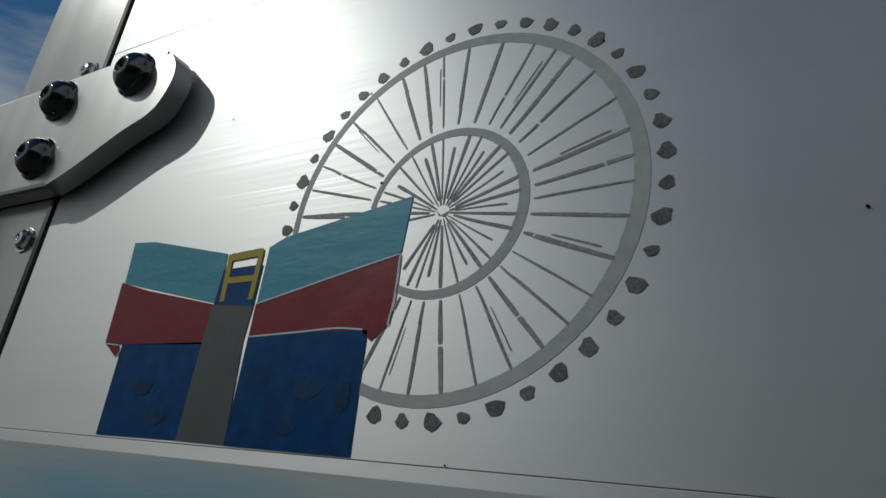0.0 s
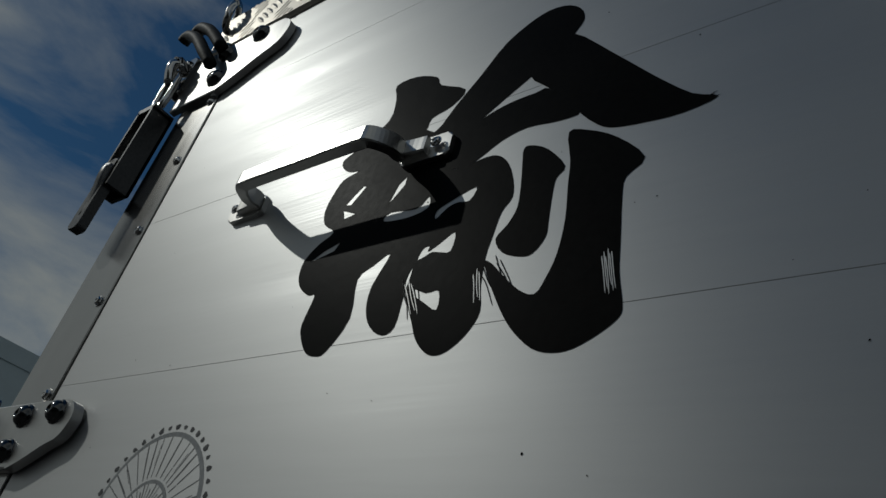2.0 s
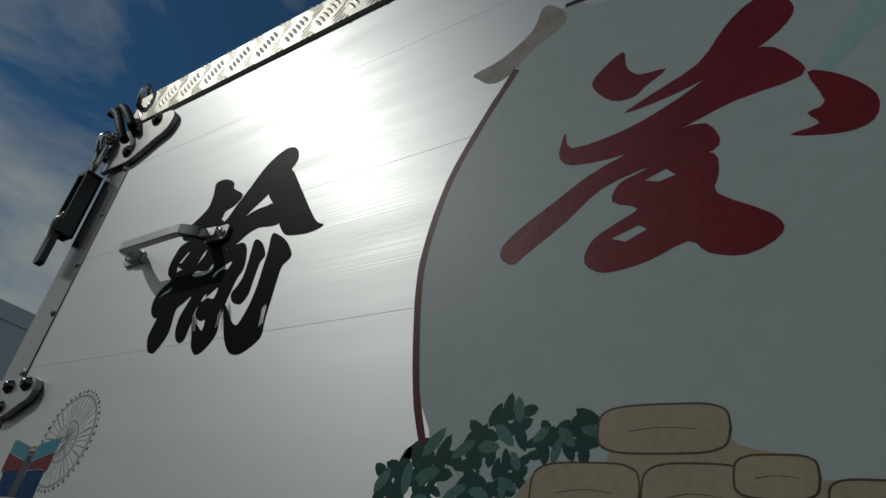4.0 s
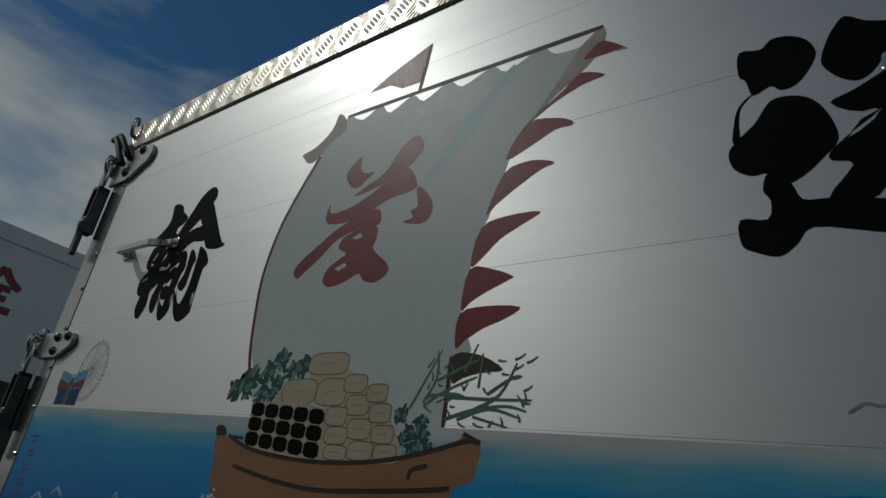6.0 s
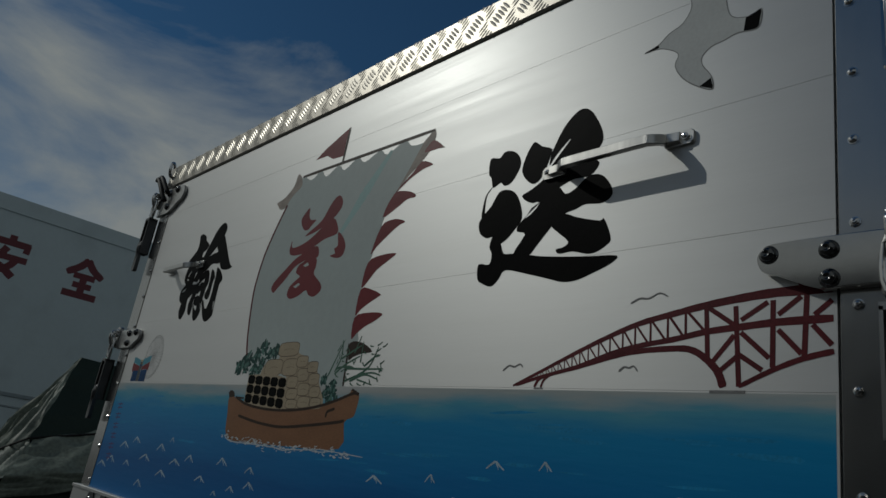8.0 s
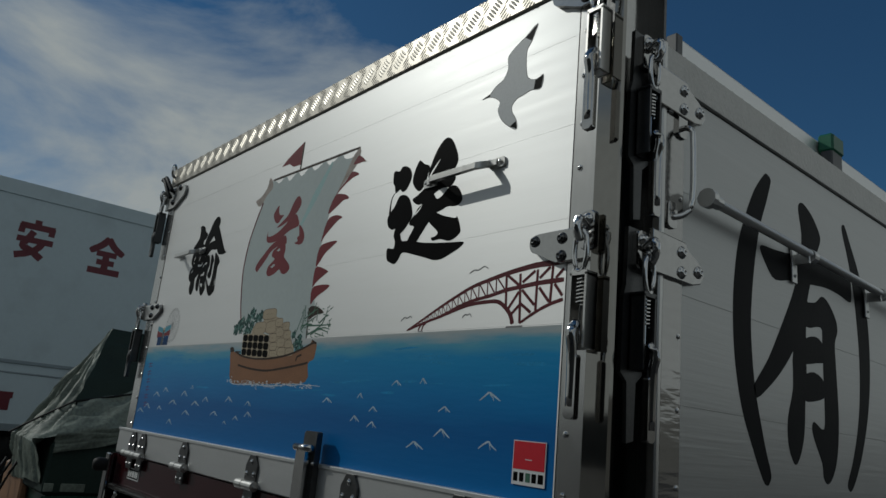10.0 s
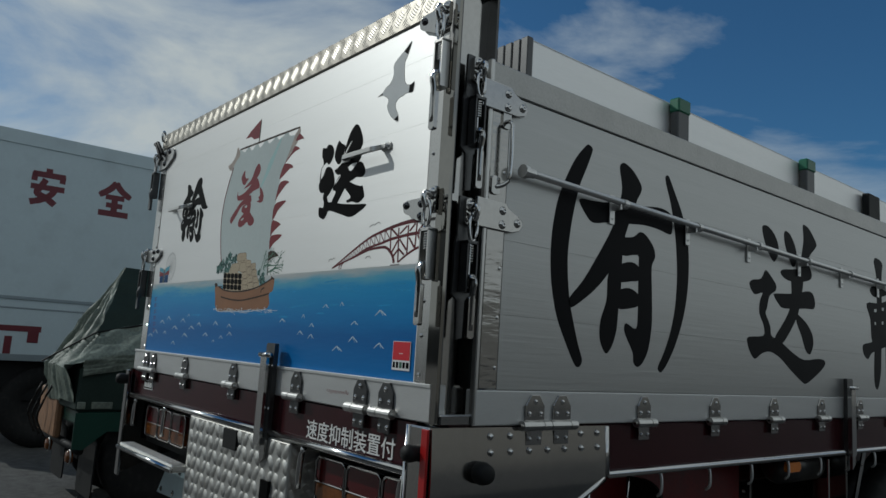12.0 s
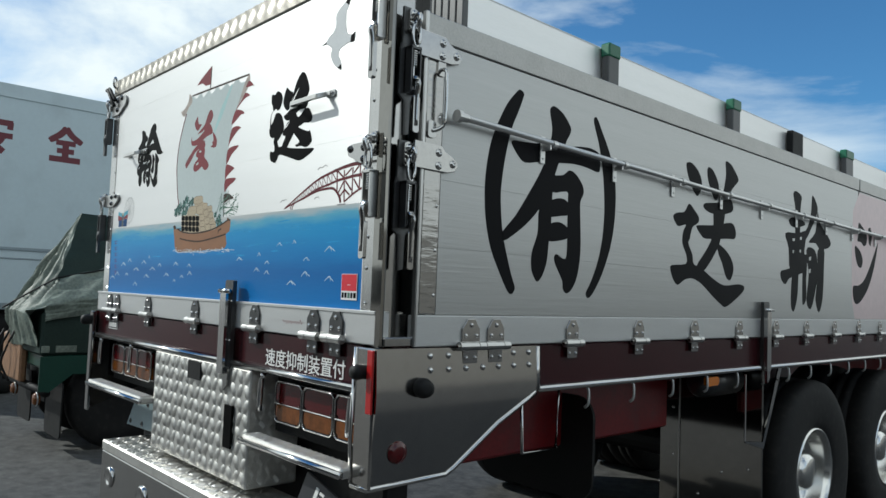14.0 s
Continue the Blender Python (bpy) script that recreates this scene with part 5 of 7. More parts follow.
yu = Paint(-0.76, 1.89, smooth=True)
yu.daub([(1537, 2825), (1799, 2999), (2000, 2999), (2149, 2889), (2206, 2727), (2138, 2589), (2077, 2472), (1847, 2292), (1636, 2133), (1434, 1970), (1251, 1813), (1026, 2003), (1084, 2093), (1183, 2278), (1351, 2530)])
yu.daub([(2112, 2622), (2478, 2209), (2778, 1844), (3003, 1597), (3152, 1507), (2953, 1456), (2722, 1470), (2509, 1513), (2386, 1609), (2269, 1750), (2032, 2063), (1823, 2301), (1891, 2550)])
yu.daub([(2021, 2077), (2286, 1757), (2141, 1718), (1895, 1752), (1700, 1701), (1537, 1593), (1395, 1557), (1242, 1617), (1200, 1829), (1490, 2009), (1694, 2074), (1904, 2086)])
yu.daub([(452, 2648), (399, 2842), (616, 2857), (869, 2735), (945, 2605), (1226, 2429), (1134, 2280), (957, 2217), (926, 2084), (750, 1939), (550, 1922), (298, 1883), (137, 1938), (53, 2066), (184, 2160), (455, 2385)])
yu.daub([(155, 1831), (301, 1877), (491, 1940), (750, 1939), (916, 2113), (1225, 1821), (1295, 1594), (1395, 1557), (1603, 1587), (1716, 1555), (1803, 1454), (1867, 1292), (1886, 1147), (1827, 1043), (1797, 860), (1778, 717), (1788, 503), (1822, 330), (1774, 206), (1675, 105), (1574, 67), (1478, 102), (1384, 201), (1318, 328), (1216, 519), (1175, 654), (1205, 751), (1193, 522), (1188, 309), (1101, 260), (976, 335), (892, 473), (873, 664), (959, 914), (825, 842), (712, 749), (762, 434), (635, 201), (544, 175), (438, 214), (338, 336), (293, 456), (319, 682), (248, 701), (130, 781), (54, 900), (48, 1053), (149, 1181), (268, 1269), (127, 1378), (66, 1534), (97, 1712)], [(298, 1526), (360, 1607), (434, 1684), (462, 1667), (358, 1512)], [(296, 1470), (446, 1403), (337, 1378)], [(786, 1242), (833, 1310), (1080, 1275), (1165, 1362), (1191, 1270), (1106, 1226), (962, 1216)], [(119, 1018), (244, 1091), (388, 1142), (357, 1074)], [(1285, 1132), (1282, 1207), (1395, 1264), (1576, 1328), (1544, 1220), (1448, 1231), (1369, 1208)], [(1224, 810), (1248, 891), (1301, 900), (1298, 858), (1380, 904), (1489, 972), (1489, 822), (1404, 830), (1335, 847), (1280, 823)], [(1258, 578), (1373, 524), (1475, 523), (1492, 384), (1370, 461), (1305, 506)], [(775, 1399), (822, 1574), (886, 1641), (887, 1557), (839, 1487)])
yu.daub([(1900, 1554), (1957, 1567), (2091, 1485), (2235, 1295), (2186, 1210), (2177, 1077), (2180, 891), (2178, 766), (2105, 664), (2016, 663), (1891, 721), (1823, 836), (1893, 934), (1939, 1056), (1930, 1255), (1910, 1424)])
yu.daub([(2224, 1584), (2360, 1551), (2558, 1421), (2748, 1193), (2644, 1074), (2632, 933), (2647, 623), (2656, 430), (2688, 229), (2675, 157), (2584, 82), (2445, 11), (2323, 0), (2200, 41), (2072, 155), (1981, 276), (1897, 419), (1819, 567), (1776, 681), (1833, 653), (1911, 570), (2055, 429), (2164, 380), (2219, 469), (2270, 627), (2290, 867), (2274, 1129), (2265, 1326)])
so = Paint(0.51, 1.88, smooth=True)
so.daub([(93, 2520), (319, 2484), (427, 2579), (612, 2552), (777, 2436), (862, 2245), (801, 2065), (678, 1915), (533, 1893), (430, 1975), (257, 1912), (180, 2116), (100, 2217)])
so.daub([(264, 1947), (202, 1872), (136, 1781), (124, 1600), (143, 1379), (69, 1378), (68, 1560), (95, 1764), (170, 1879)])
so.daub([(1126, 2596), (1308, 2464), (1534, 2356), (1502, 2181), (1444, 1998), (1356, 1848), (1231, 1781), (1085, 1851), (953, 2000), (905, 2140), (960, 2358), (1027, 2495)])
so.daub([(1562, 2348), (1733, 2689), (1964, 2914), (2136, 2940), (2290, 2835), (2424, 2632), (2534, 2404), (2548, 2211), (2405, 1998), (2528, 1871), (2470, 1750), (2340, 1670), (2056, 1686), (1782, 1599), (1580, 1504), (1249, 1425), (980, 1602), (1188, 1692), (1486, 1864), (1547, 2020), (1901, 2430), (1815, 2387), (1616, 2188), (1517, 2053), (1523, 2224)])
so.daub([(1760, 1619), (1924, 1458), (2120, 1518), (2295, 1658), (2476, 1680), (2637, 1607), (2779, 1425), (2823, 1285), (2752, 1194), (2604, 1162), (2334, 1199), (2155, 1148), (1936, 1104), (1719, 942), (1429, 629), (1290, 505), (951, 564), (1161, 881), (987, 959), (973, 1057), (1142, 1216), (1384, 1405), (1245, 1460), (1577, 1529)], [(1121, 1172), (1233, 1342), (1404, 1420), (1343, 1319), (1222, 1224)])
so.daub([(1722, 919), (1544, 1160), (1935, 1117), (2214, 1003), (2625, 879), (2696, 907), (2782, 765), (2859, 546), (2783, 457), (2621, 380), (2449, 373), (2175, 448), (1919, 443), (1848, 528), (1980, 542), (2075, 622), (1857, 805)])
so.daub([(98, 1387), (284, 1566), (429, 1793), (637, 1796), (826, 1692), (970, 1470), (1048, 1187), (923, 1018), (776, 875), (629, 794), (505, 775), (418, 946), (267, 951), (93, 1066), (28, 1257)])
so.daub([(628, 804), (732, 610), (949, 578), (1289, 514), (1552, 453), (2043, 382), (2496, 329), (2989, 276), (2885, 161), (2603, 59), (2309, -27), (2038, -26), (1747, 58), (1280, 192), (824, 303), (691, 157), (538, 49), (321, 119), (191, 214), (167, 483), (424, 449), (451, 638), (375, 771), (427, 959)])
ari = Paint(0.36, 1.46, smooth=True)
ari.daub([(1338, 6654), (1495, 6725), (1660, 6653), (1645, 6504), (1423, 5989), (1134, 5398), (913, 4618), (774, 3896), (707, 3192), (761, 2505), (872, 1892), (1075, 1284), (1312, 671), (1509, 260), (1444, 83), (1323, 24), (1131, 143), (695, 779), (315, 1438), (83, 2166), (-18, 2833), (-33, 3510), (33, 4133), (195, 4845), (511, 5527), (889, 6165)])
ari.daub([(5541, 6532), (5644, 6625), (5780, 6579), (6069, 6187), (6585, 5459), (6946, 4608), (7054, 3716), (6982, 2724), (6739, 1809), (6295, 899), (5851, 288), (5534, 6), (5363, 40), (5331, 195), (5637, 634), (6005, 1362), (6241, 2175), (6336, 3149), (6268, 4110), (6124, 4899), (5887, 5669), (5591, 6301)])
ari.daub([(3027, 6311), (3135, 6506), (3371, 6531), (3801, 6350), (4186, 6000), (4196, 5770), (3965, 5421), (3891, 5179), (3579, 4597), (3363, 4114), (3039, 3549), (2612, 2911), (1975, 2341), (1355, 1932), (951, 1726), (843, 1855), (865, 2030), (1429, 2573), (2035, 3353), (2557, 4076), (2873, 4640), (3079, 5195), (3171, 5736)])
ari.daub([(1127, 4900), (1258, 5015), (1737, 5040), (2621, 5132), (3191, 5289), (3911, 5259), (4908, 5402), (5562, 5415), (5973, 5240), (5996, 4719), (5798, 4610), (5199, 4683), (4431, 4702), (3578, 4612), (2650, 4517), (1824, 4362), (1439, 4561)])
ari.daub([(3072, 4074), (2612, 2911), (2576, 2470), (2541, 2030), (2291, 1433), (2282, 930), (2440, 615), (2636, 478), (2885, 706), (3091, 1192), (3173, 1898), (3264, 2461), (3294, 3581), (3432, 4161)])
ari.daub([(3305, 4091), (3836, 4233), (4194, 4444), (4572, 4359), (4969, 4023), (5047, 3719), (4869, 3386), (4900, 2690), (4948, 1609), (4796, 754), (4504, 285), (4205, 125), (3992, 269), (3943, 567), (3562, 1071), (3468, 1326), (3603, 1461), (4090, 1326), (4163, 1860), (4146, 2771), (4143, 3380), (4069, 3677), (3271, 3563)])
ari.daub([(3113, 3202), (3753, 3411), (4197, 3272), (4214, 2892), (3781, 2795), (3135, 2730)])
ari.daub([(3070, 2384), (3671, 2574), (4212, 2396), (4226, 2093), (3820, 1948), (3093, 1891)])
so2 = Paint(1.47, 1.44, smooth=True)
so2.daub([(1134, 6037), (1264, 6174), (1652, 6184), (2156, 5938), (2470, 5580), (2484, 5179), (2194, 4843), (1994, 4849), (1691, 5079), (1283, 5617)])
so2.daub([(2965, 6106), (3169, 6238), (3596, 6093), (4041, 5584), (4055, 5169), (3955, 4898), (3701, 4817), (3417, 5092), (3042, 5657)])
so2.daub([(4666, 6669), (4886, 6755), (5344, 6611), (5936, 6156), (5943, 5940), (5489, 5612), (5048, 5184), (4730, 4620), (4291, 4572), (4549, 5440), (4728, 6096)])
so2.daub([(2651, 4444), (2912, 4604), (4068, 4755), (5051, 5079), (5468, 4807), (5409, 4481), (4630, 4274), (3552, 4184), (2923, 4271)])
so2.daub([(3654, 4297), (4626, 4399), (4598, 3872), (4335, 3172), (4131, 2795), (3513, 2139), (2708, 1542), (2102, 1710), (2982, 2510), (3482, 3104), (3607, 3779)])
so2.daub([(2102, 3440), (2238, 3551), (3780, 3693), (5312, 3940), (5780, 3609), (5676, 3226), (4886, 3164), (2965, 3012), (2451, 3171)])
so2.daub([(4020, 2890), (4904, 2589), (5480, 2151), (5607, 1734), (5391, 1355), (5168, 1261), (4829, 1435), (4482, 1990), (4076, 2481)])
so2.daub([(133, 3738), (402, 3909), (1053, 4025), (1423, 4407), (1919, 4165), (2286, 3904), (2234, 3650), (1749, 3408), (1533, 2899), (1425, 2696), (1790, 2232), (1901, 1847), (2602, 1686), (3647, 1282), (4732, 1016), (6086, 1117), (6724, 1032), (6566, 757), (5650, 309), (4873, 33), (4432, 130), (3566, 519), (2626, 991), (1826, 1206), (1156, 1130), (604, 889), (230, 1093), (-20, 1505), (118, 1701), (1227, 1809), (1251, 2198), (913, 2658), (952, 3143), (1168, 3472), (607, 3354), (326, 3471)])
yu2 = Paint(2.55, 1.43, smooth=True)
yu2.daub([(1540, 6219), (1894, 6446), (2660, 6230), (2520, 5533), (2468, 3680), (2297, 1714), (2167, 739), (1737, 9), (1348, 362), (1406, 1678), (1800, 3873), (1825, 5459)])
yu2.daub([(986, 4768), (1478, 4997), (2841, 4946), (3157, 4727), (2086, 4506), (1342, 4500)])
yu2.daub([(570, 4073), (2093, 4201), (3319, 4430), (3326, 4118), (3091, 3354), (2897, 2231), (1249, 2150), (990, 3330)], [(1503, 3874), (1800, 3897), (1803, 3752), (1507, 3729)], [(2400, 4018), (2705, 4043), (2708, 3895), (2403, 3871)], [(1517, 3247), (1813, 3267), (1757, 3118), (1521, 3102)], [(2353, 3328), (2658, 3349), (2600, 3198), (2357, 3182)])
yu2.daub([(26, 2031), (671, 2181), (2738, 2469), (3053, 2177), (2141, 1951), (1113, 1726), (632, 1411), (120, 1626)])
yu2.daub([(4080, 6335), (4305, 6451), (4908, 5917), (4752, 5386), (3953, 4548), (3328, 3994), (2705, 4068), (3473, 4631), (3936, 5431)])
yu2.daub([(4913, 5660), (5258, 5049), (6293, 4490), (6932, 4013), (6480, 3691), (5285, 3568), (4616, 3840), (3648, 3831), (4604, 4477)])
yu2.daub([(2882, 2970), (3189, 3113), (3506, 3008), (3373, 1758), (3393, 768), (3089, 416), (2838, 632)])
yu2.daub([(3341, 3371), (4133, 3552), (4792, 3215), (4978, 2078), (4352, 539), (3879, 157), (3396, 644), (3683, 2020)], [(3727, 3022), (4046, 3067), (3986, 2849), (3731, 2834)], [(3677, 2331), (3995, 2385), (3935, 2156), (3681, 2144)])
yu2.daub([(4953, 3481), (5894, 3611), (5911, 2638), (5738, 823), (5182, -17), (4675, 672), (4825, 1436), (4969, 2588)])
emblem = Paint(3.61, 1.49, smooth=True)
emblem.daub([(959, 5041), (1580, 4884), (2429, 4451), (2434, 3869), (1927, 3643), (1382, 3862), (766, 3886), (884, 4322)])
emblem.daub([(366, 3573), (1389, 3219), (1727, 2667), (1398, 2248), (782, 2400), (372, 3011)])
emblem.daub([(4638, 4108), (4416, 3419), (3753, 2192), (2887, 1131), (1832, 381), (808, -37), (124, 201), (-4, 1033), (999, 1138), (2031, 1533), (3092, 2453), (3967, 3389)])
emblem.daub([(2727, 4841), (3160, 4953), (3516, 4393), (3170, 3703), (2821, 3898)])
sailchar = Paint(-0.19, 1.92, smooth=True)
sailchar.daub([(976, 2306), (720, 2093), (733, 1935), (920, 1735), (1118, 1701), (1225, 1785), (1402, 1916), (1159, 1949), (1029, 2096)])
sailchar.daub([(2055, 2343), (2225, 2384), (2383, 2243), (2410, 2062), (2227, 1866), (1910, 1721), (1480, 1591), (1051, 1543), (1256, 1659), (1669, 1854), (1884, 2170)])
sailchar.daub([(489, 1512), (575, 1315), (1076, 1359), (1505, 1527), (1820, 1708), (2171, 1819), (2393, 1605), (2440, 1399), (1961, 1336), (1538, 1200), (1086, 1090), (609, 1116), (458, 1241), (455, 1395)])
sailchar.daub([(2476, 1421), (2695, 1300), (2885, 1050), (2856, 837), (2660, 784), (2336, 873), (2526, 912), (2456, 1033), (2574, 1098)])
sailchar.daub([(1628, 1215), (1828, 1070), (1799, 903), (1362, 906), (906, 790), (601, 532), (277, 301), (133, 208), (-13, 330), (73, 501), (489, 783), (908, 1026)])
sailchar.daub([(1230, 865), (1533, 969), (1810, 873), (1842, 672), (1833, 505), (2194, 245), (2259, 76), (2033, -47), (1775, 14), (1629, 138), (1334, 27), (1001, -16), (814, 103), (862, 300), (1064, 423), (1225, 519), (1005, 632), (1056, 801)], [(1268, 773), (1439, 838), (1520, 758), (1385, 730)], [(1023, 284), (1243, 358), (1313, 310), (1147, 231)])
sail = Paint(-0.28, 1.78, smooth=True)
sail.daub([(1203, 4680), (1630, 4499), (2027, 4674), (2314, 4443), (2774, 4641), (3079, 4440), (3548, 4652), (3871, 4457), (4403, 4623), (4694, 4444), (5254, 4634), (5523, 4444), (5920, 4410), (6070, 4499), (6233, 4583), (6287, 4433), (6091, 4120), (5746, 3844), (5290, 3398), (4967, 2965), (4779, 2322), (4724, 1520), (4604, 942), (4679, 38), (454, 85), (57, 1410), (9, 1974), (117, 2725), (388, 3397), (602, 3817), (875, 4357)])
tassel = Paint(-0.27, 2.12, smooth=True)
tassel.daub([(802, 1421), (1034, 1264), (1104, 1015), (776, 824), (500, 550), (278, 528), (97, 665), (26, 767), (368, 845), (711, 1105)])
tassel.daub([(5820, 1010), (5963, 1128), (6101, 1263), (6188, 1086), (6188, 969), (6512, 738), (6418, 729), (6115, 764), (5945, 628), (5683, 434), (5416, 237), (5183, 27), (5495, 483)])
fins = Paint(0.18, 1.81, smooth=True)
fins.daub([(738, 3194), (1160, 3487), (1356, 3673), (1748, 3516), (1440, 3468), (1060, 3328), (675, 3102)])
fins.daub([(371, 2602), (633, 3096), (1057, 3068), (1328, 2955), (1349, 2875), (1107, 2876), (790, 2737)])
fins.daub([(205, 1813), (387, 2390), (712, 2495), (1010, 2449), (1171, 2368), (975, 2320), (665, 2147), (355, 1943)])
fins.daub([(102, 1099), (164, 1626), (565, 1736), (1071, 1712), (828, 1577), (512, 1422), (281, 1203)])
fins.daub([(75, 510), (100, 1060), (510, 1005), (800, 890), (770, 850), (430, 715), (210, 600)])
fins.daub([(100, 15), (75, 460), (490, 530), (985, 480), (790, 350), (480, 245), (250, 115)])
fins.daub([(1480, 3990), (1650, 4080), (1960, 3870), (1830, 3850), (1600, 3845), (1400, 3870)])
fin8 = Paint(0.19, 1.77, smooth=True)
fin8.daub([(50, -15), (0, 330), (400, 322), (785, 135), (460, 100), (200, 40)])
flag = Paint(-0.12, 2.27, smooth=False)
flag.daub([(1353, 726), (843, 537), (406, 367), (21, 153), (539, 146), (846, -14), (1285, -38), (1284, 374)])
hull = Paint(-0.27, 1.59, smooth=True)
hull.daub([(74, 614), (-23, 957), (303, 966), (880, 824), (1643, 742), (2484, 724), (3233, 762), (3908, 845), (4518, 978), (4907, 1116), (4969, 1201), (5228, 1106), (5232, 858), (5174, 681), (4915, 562), (4905, 74), (3195, 0), (1155, -28), (306, 42)])
post = Paint(-0.28, 1.69, smooth=False)
post.daub([(77, -43), (1, 73), (52, 126), (183, 128), (291, 79), (352, -13)])
bales = Paint(-0.14, 1.66, smooth=True)
bales.daub([(613, 1351), (636, 1484), (911, 1519), (1267, 1441), (1460, 1264), (1756, 1194), (1883, 1067), (2212, 1063), (2351, 801), (2512, 566), (2775, 151), (2147, 70), (1252, 47), (1172, 716), (564, 822), (-14, 755), (8, 980), (242, 1135), (621, 1151)])
chest = Paint(-0.2, 1.66, smooth=False)
chest.daub([(10, 800), (1164, 822), (1772, 716), (1852, 47), (937, 54), (64, 165)])
gull = Paint(0.83, 2.14, smooth=True)
gull.daub([(-2, 979), (229, 1041), (408, 1178), (628, 1276), (756, 1503), (727, 1777), (863, 1921), (1074, 2039), (1216, 2099), (1558, 2299), (1413, 1930), (1290, 1708), (1362, 1118), (1647, 961), (1815, 1014), (1773, 725), (1490, 752), (1280, 707), (1102, 678), (967, 559), (984, 401), (1115, 191), (1138, -32), (865, 124), (656, 328), (539, 565), (570, 766), (277, 959)])
gulltip = Paint(0.83, 2.14, smooth=False)
gulltip.daub([(1217, 2088), (1565, 2302), (1420, 1938)])
gulltip.daub([(1598, 960), (1822, 1017), (1781, 713), (1569, 741)])
gulltip.daub([(1112, 156), (1161, -37), (945, 74)])
gulltip.daub([(-17, 973), (228, 1047), (251, 987)])
bld_lightL = Paint(-0.98, 1.77, smooth=False)
bld_lightL.daub([(39, 305), (169, 297), (614, 207), (645, 13), (597, 22), (57, 128)])
bld_lightR = Paint(-0.9, 1.77, smooth=False)
bld_lightR.daub([(21, 213), (90, 245), (597, 334), (588, 145), (377, 94), (25, 8)])
bld_redL = Paint(-0.98, 1.75, smooth=False)
bld_redL.daub([(39, 332), (217, 288), (609, 215), (607, 70), (142, 76), (170, 41), (144, 27), (55, 84)])
bld_redR = Paint(-0.9, 1.76, smooth=False)
bld_redR.daub([(21, 106), (377, 194), (586, 243), (590, 100), (581, 10), (532, -33), (491, 1), (250, 1), (25, -10)])
bld_blueL = Paint(-0.96, 1.72, smooth=False)
bld_blueL.daub([(-36, 376), (405, 377), (409, 44), (-27, 43)])
bld_gray = Paint(-0.92, 1.72, smooth=False)
bld_gray.daub([(9, 515), (212, 506), (205, 374), (236, 41), (5, 44), (5, 377)])
bld_blueR = Paint(-0.9, 1.72, smooth=False)
bld_blueR.daub([(24, 393), (250, 401), (514, 401), (534, 36), (33, 40)])
bld_blueT = Paint(-0.92, 1.77, smooth=False)
bld_blueT.daub([(18, 144), (209, 151), (211, 0), (14, 14)])
foot = Paint()
foot.daub([(-2400, 18300), (-2250, 17800), (-1900, 17150), (1940, 17150), (1940, 17900), (1900, 18320)])
luff = lambda z: -0.2791 + 0.0048 * min(max((1.977 - z) / 0.056, 0), 1) + 0.0207 * min(max((1.921 - z) / 0.0855, 0), 1) + 0.0300 * max((1.8355 - z) / 0.047, 0)
sail.loops = [[[(max(u, luff(z)) if z < 1.98 and u < 0 else u, z) for u, z in ring] for ring in rings] for rings in sail.loops]
leech = Paint()
leech.daub([(2545, 21330), (2230, 20680), (2060, 19880), (1960, 19650), (1905, 19190), (1880, 18590), (1915, 18110), (1945, 17730), (1940, 17300), (1600, 17300), (1450, 18700), (1500, 19900), (1800, 20900), (2200, 21500)])
sail.loops += foot.loops + leech.loops
sail.make("painted_sail", "sail", gate, 1, "pale blue-grey painted sail")
tassel.each("painted_cloth", "taupe", gate, 2)
fins.each("painted_pennant", "crimson", gate, 2, "crimson painted pennant")
fin8.make("painted_pennant", "hull_line", gate, 2)
flag.make("painted_flag", "crimson", gate, 2)
sailchar.each("painted_stroke", "crimson", gate, 3, "crimson brush stroke on the sail")
yu.each("painted_stroke", "ink", gate, 2, "black brush stroke of a large character")
so.each("painted_stroke", "ink", gate, 2, "black brush stroke of a large character")
hull.make("painted_hull", "hull", gate, 2, "brown painted wooden boat hull")
post.make("painted_stem_post", "hull_line", gate, 3)
bales.make("painted_cargo", "straw", gate, 3, "painted stack of straw rice bales")
chest.make("painted_chest", "straw", gate, 4)
gull.make("painted_gull", "gull", gate, 2, "grey painted gull")
gulltip.each("painted_gull_tip", "ink", gate, 3)
gullrim = Paint()
for ring in [r for rings in gull.loops for r in rings][:1]:
    edge = list(ring) + [ring[0]]
    for k in range(4):
        a, b = k * len(ring) // 4, (k + 1) * len(ring) // 4
        gullrim.stroke(edge[a:b + 1], 0.0020, 0.0010)
gullrim.each("painted_line", "gull_line", gate, 3)
bld_lightL.make("painted_hall_roof", "hall_light", gate, 1)
bld_lightR.make("painted_hall_roof", "hall_light", gate, 2)
bld_redL.make("painted_hall_wall", "hall_red", gate, 1)
bld_redR.make("painted_hall_wall", "hall_red", gate, 2)
bld_blueL.make("painted_hall_base", "hall_blue", gate, 1)
bld_blueR.make("painted_hall_base", "hall_blue", gate, 2)
bld_gray.make("painted_hall_door", "hall_grey", gate, 2)
bld_blueT.make("painted_hall_door", "hall_blue", gate, 3)

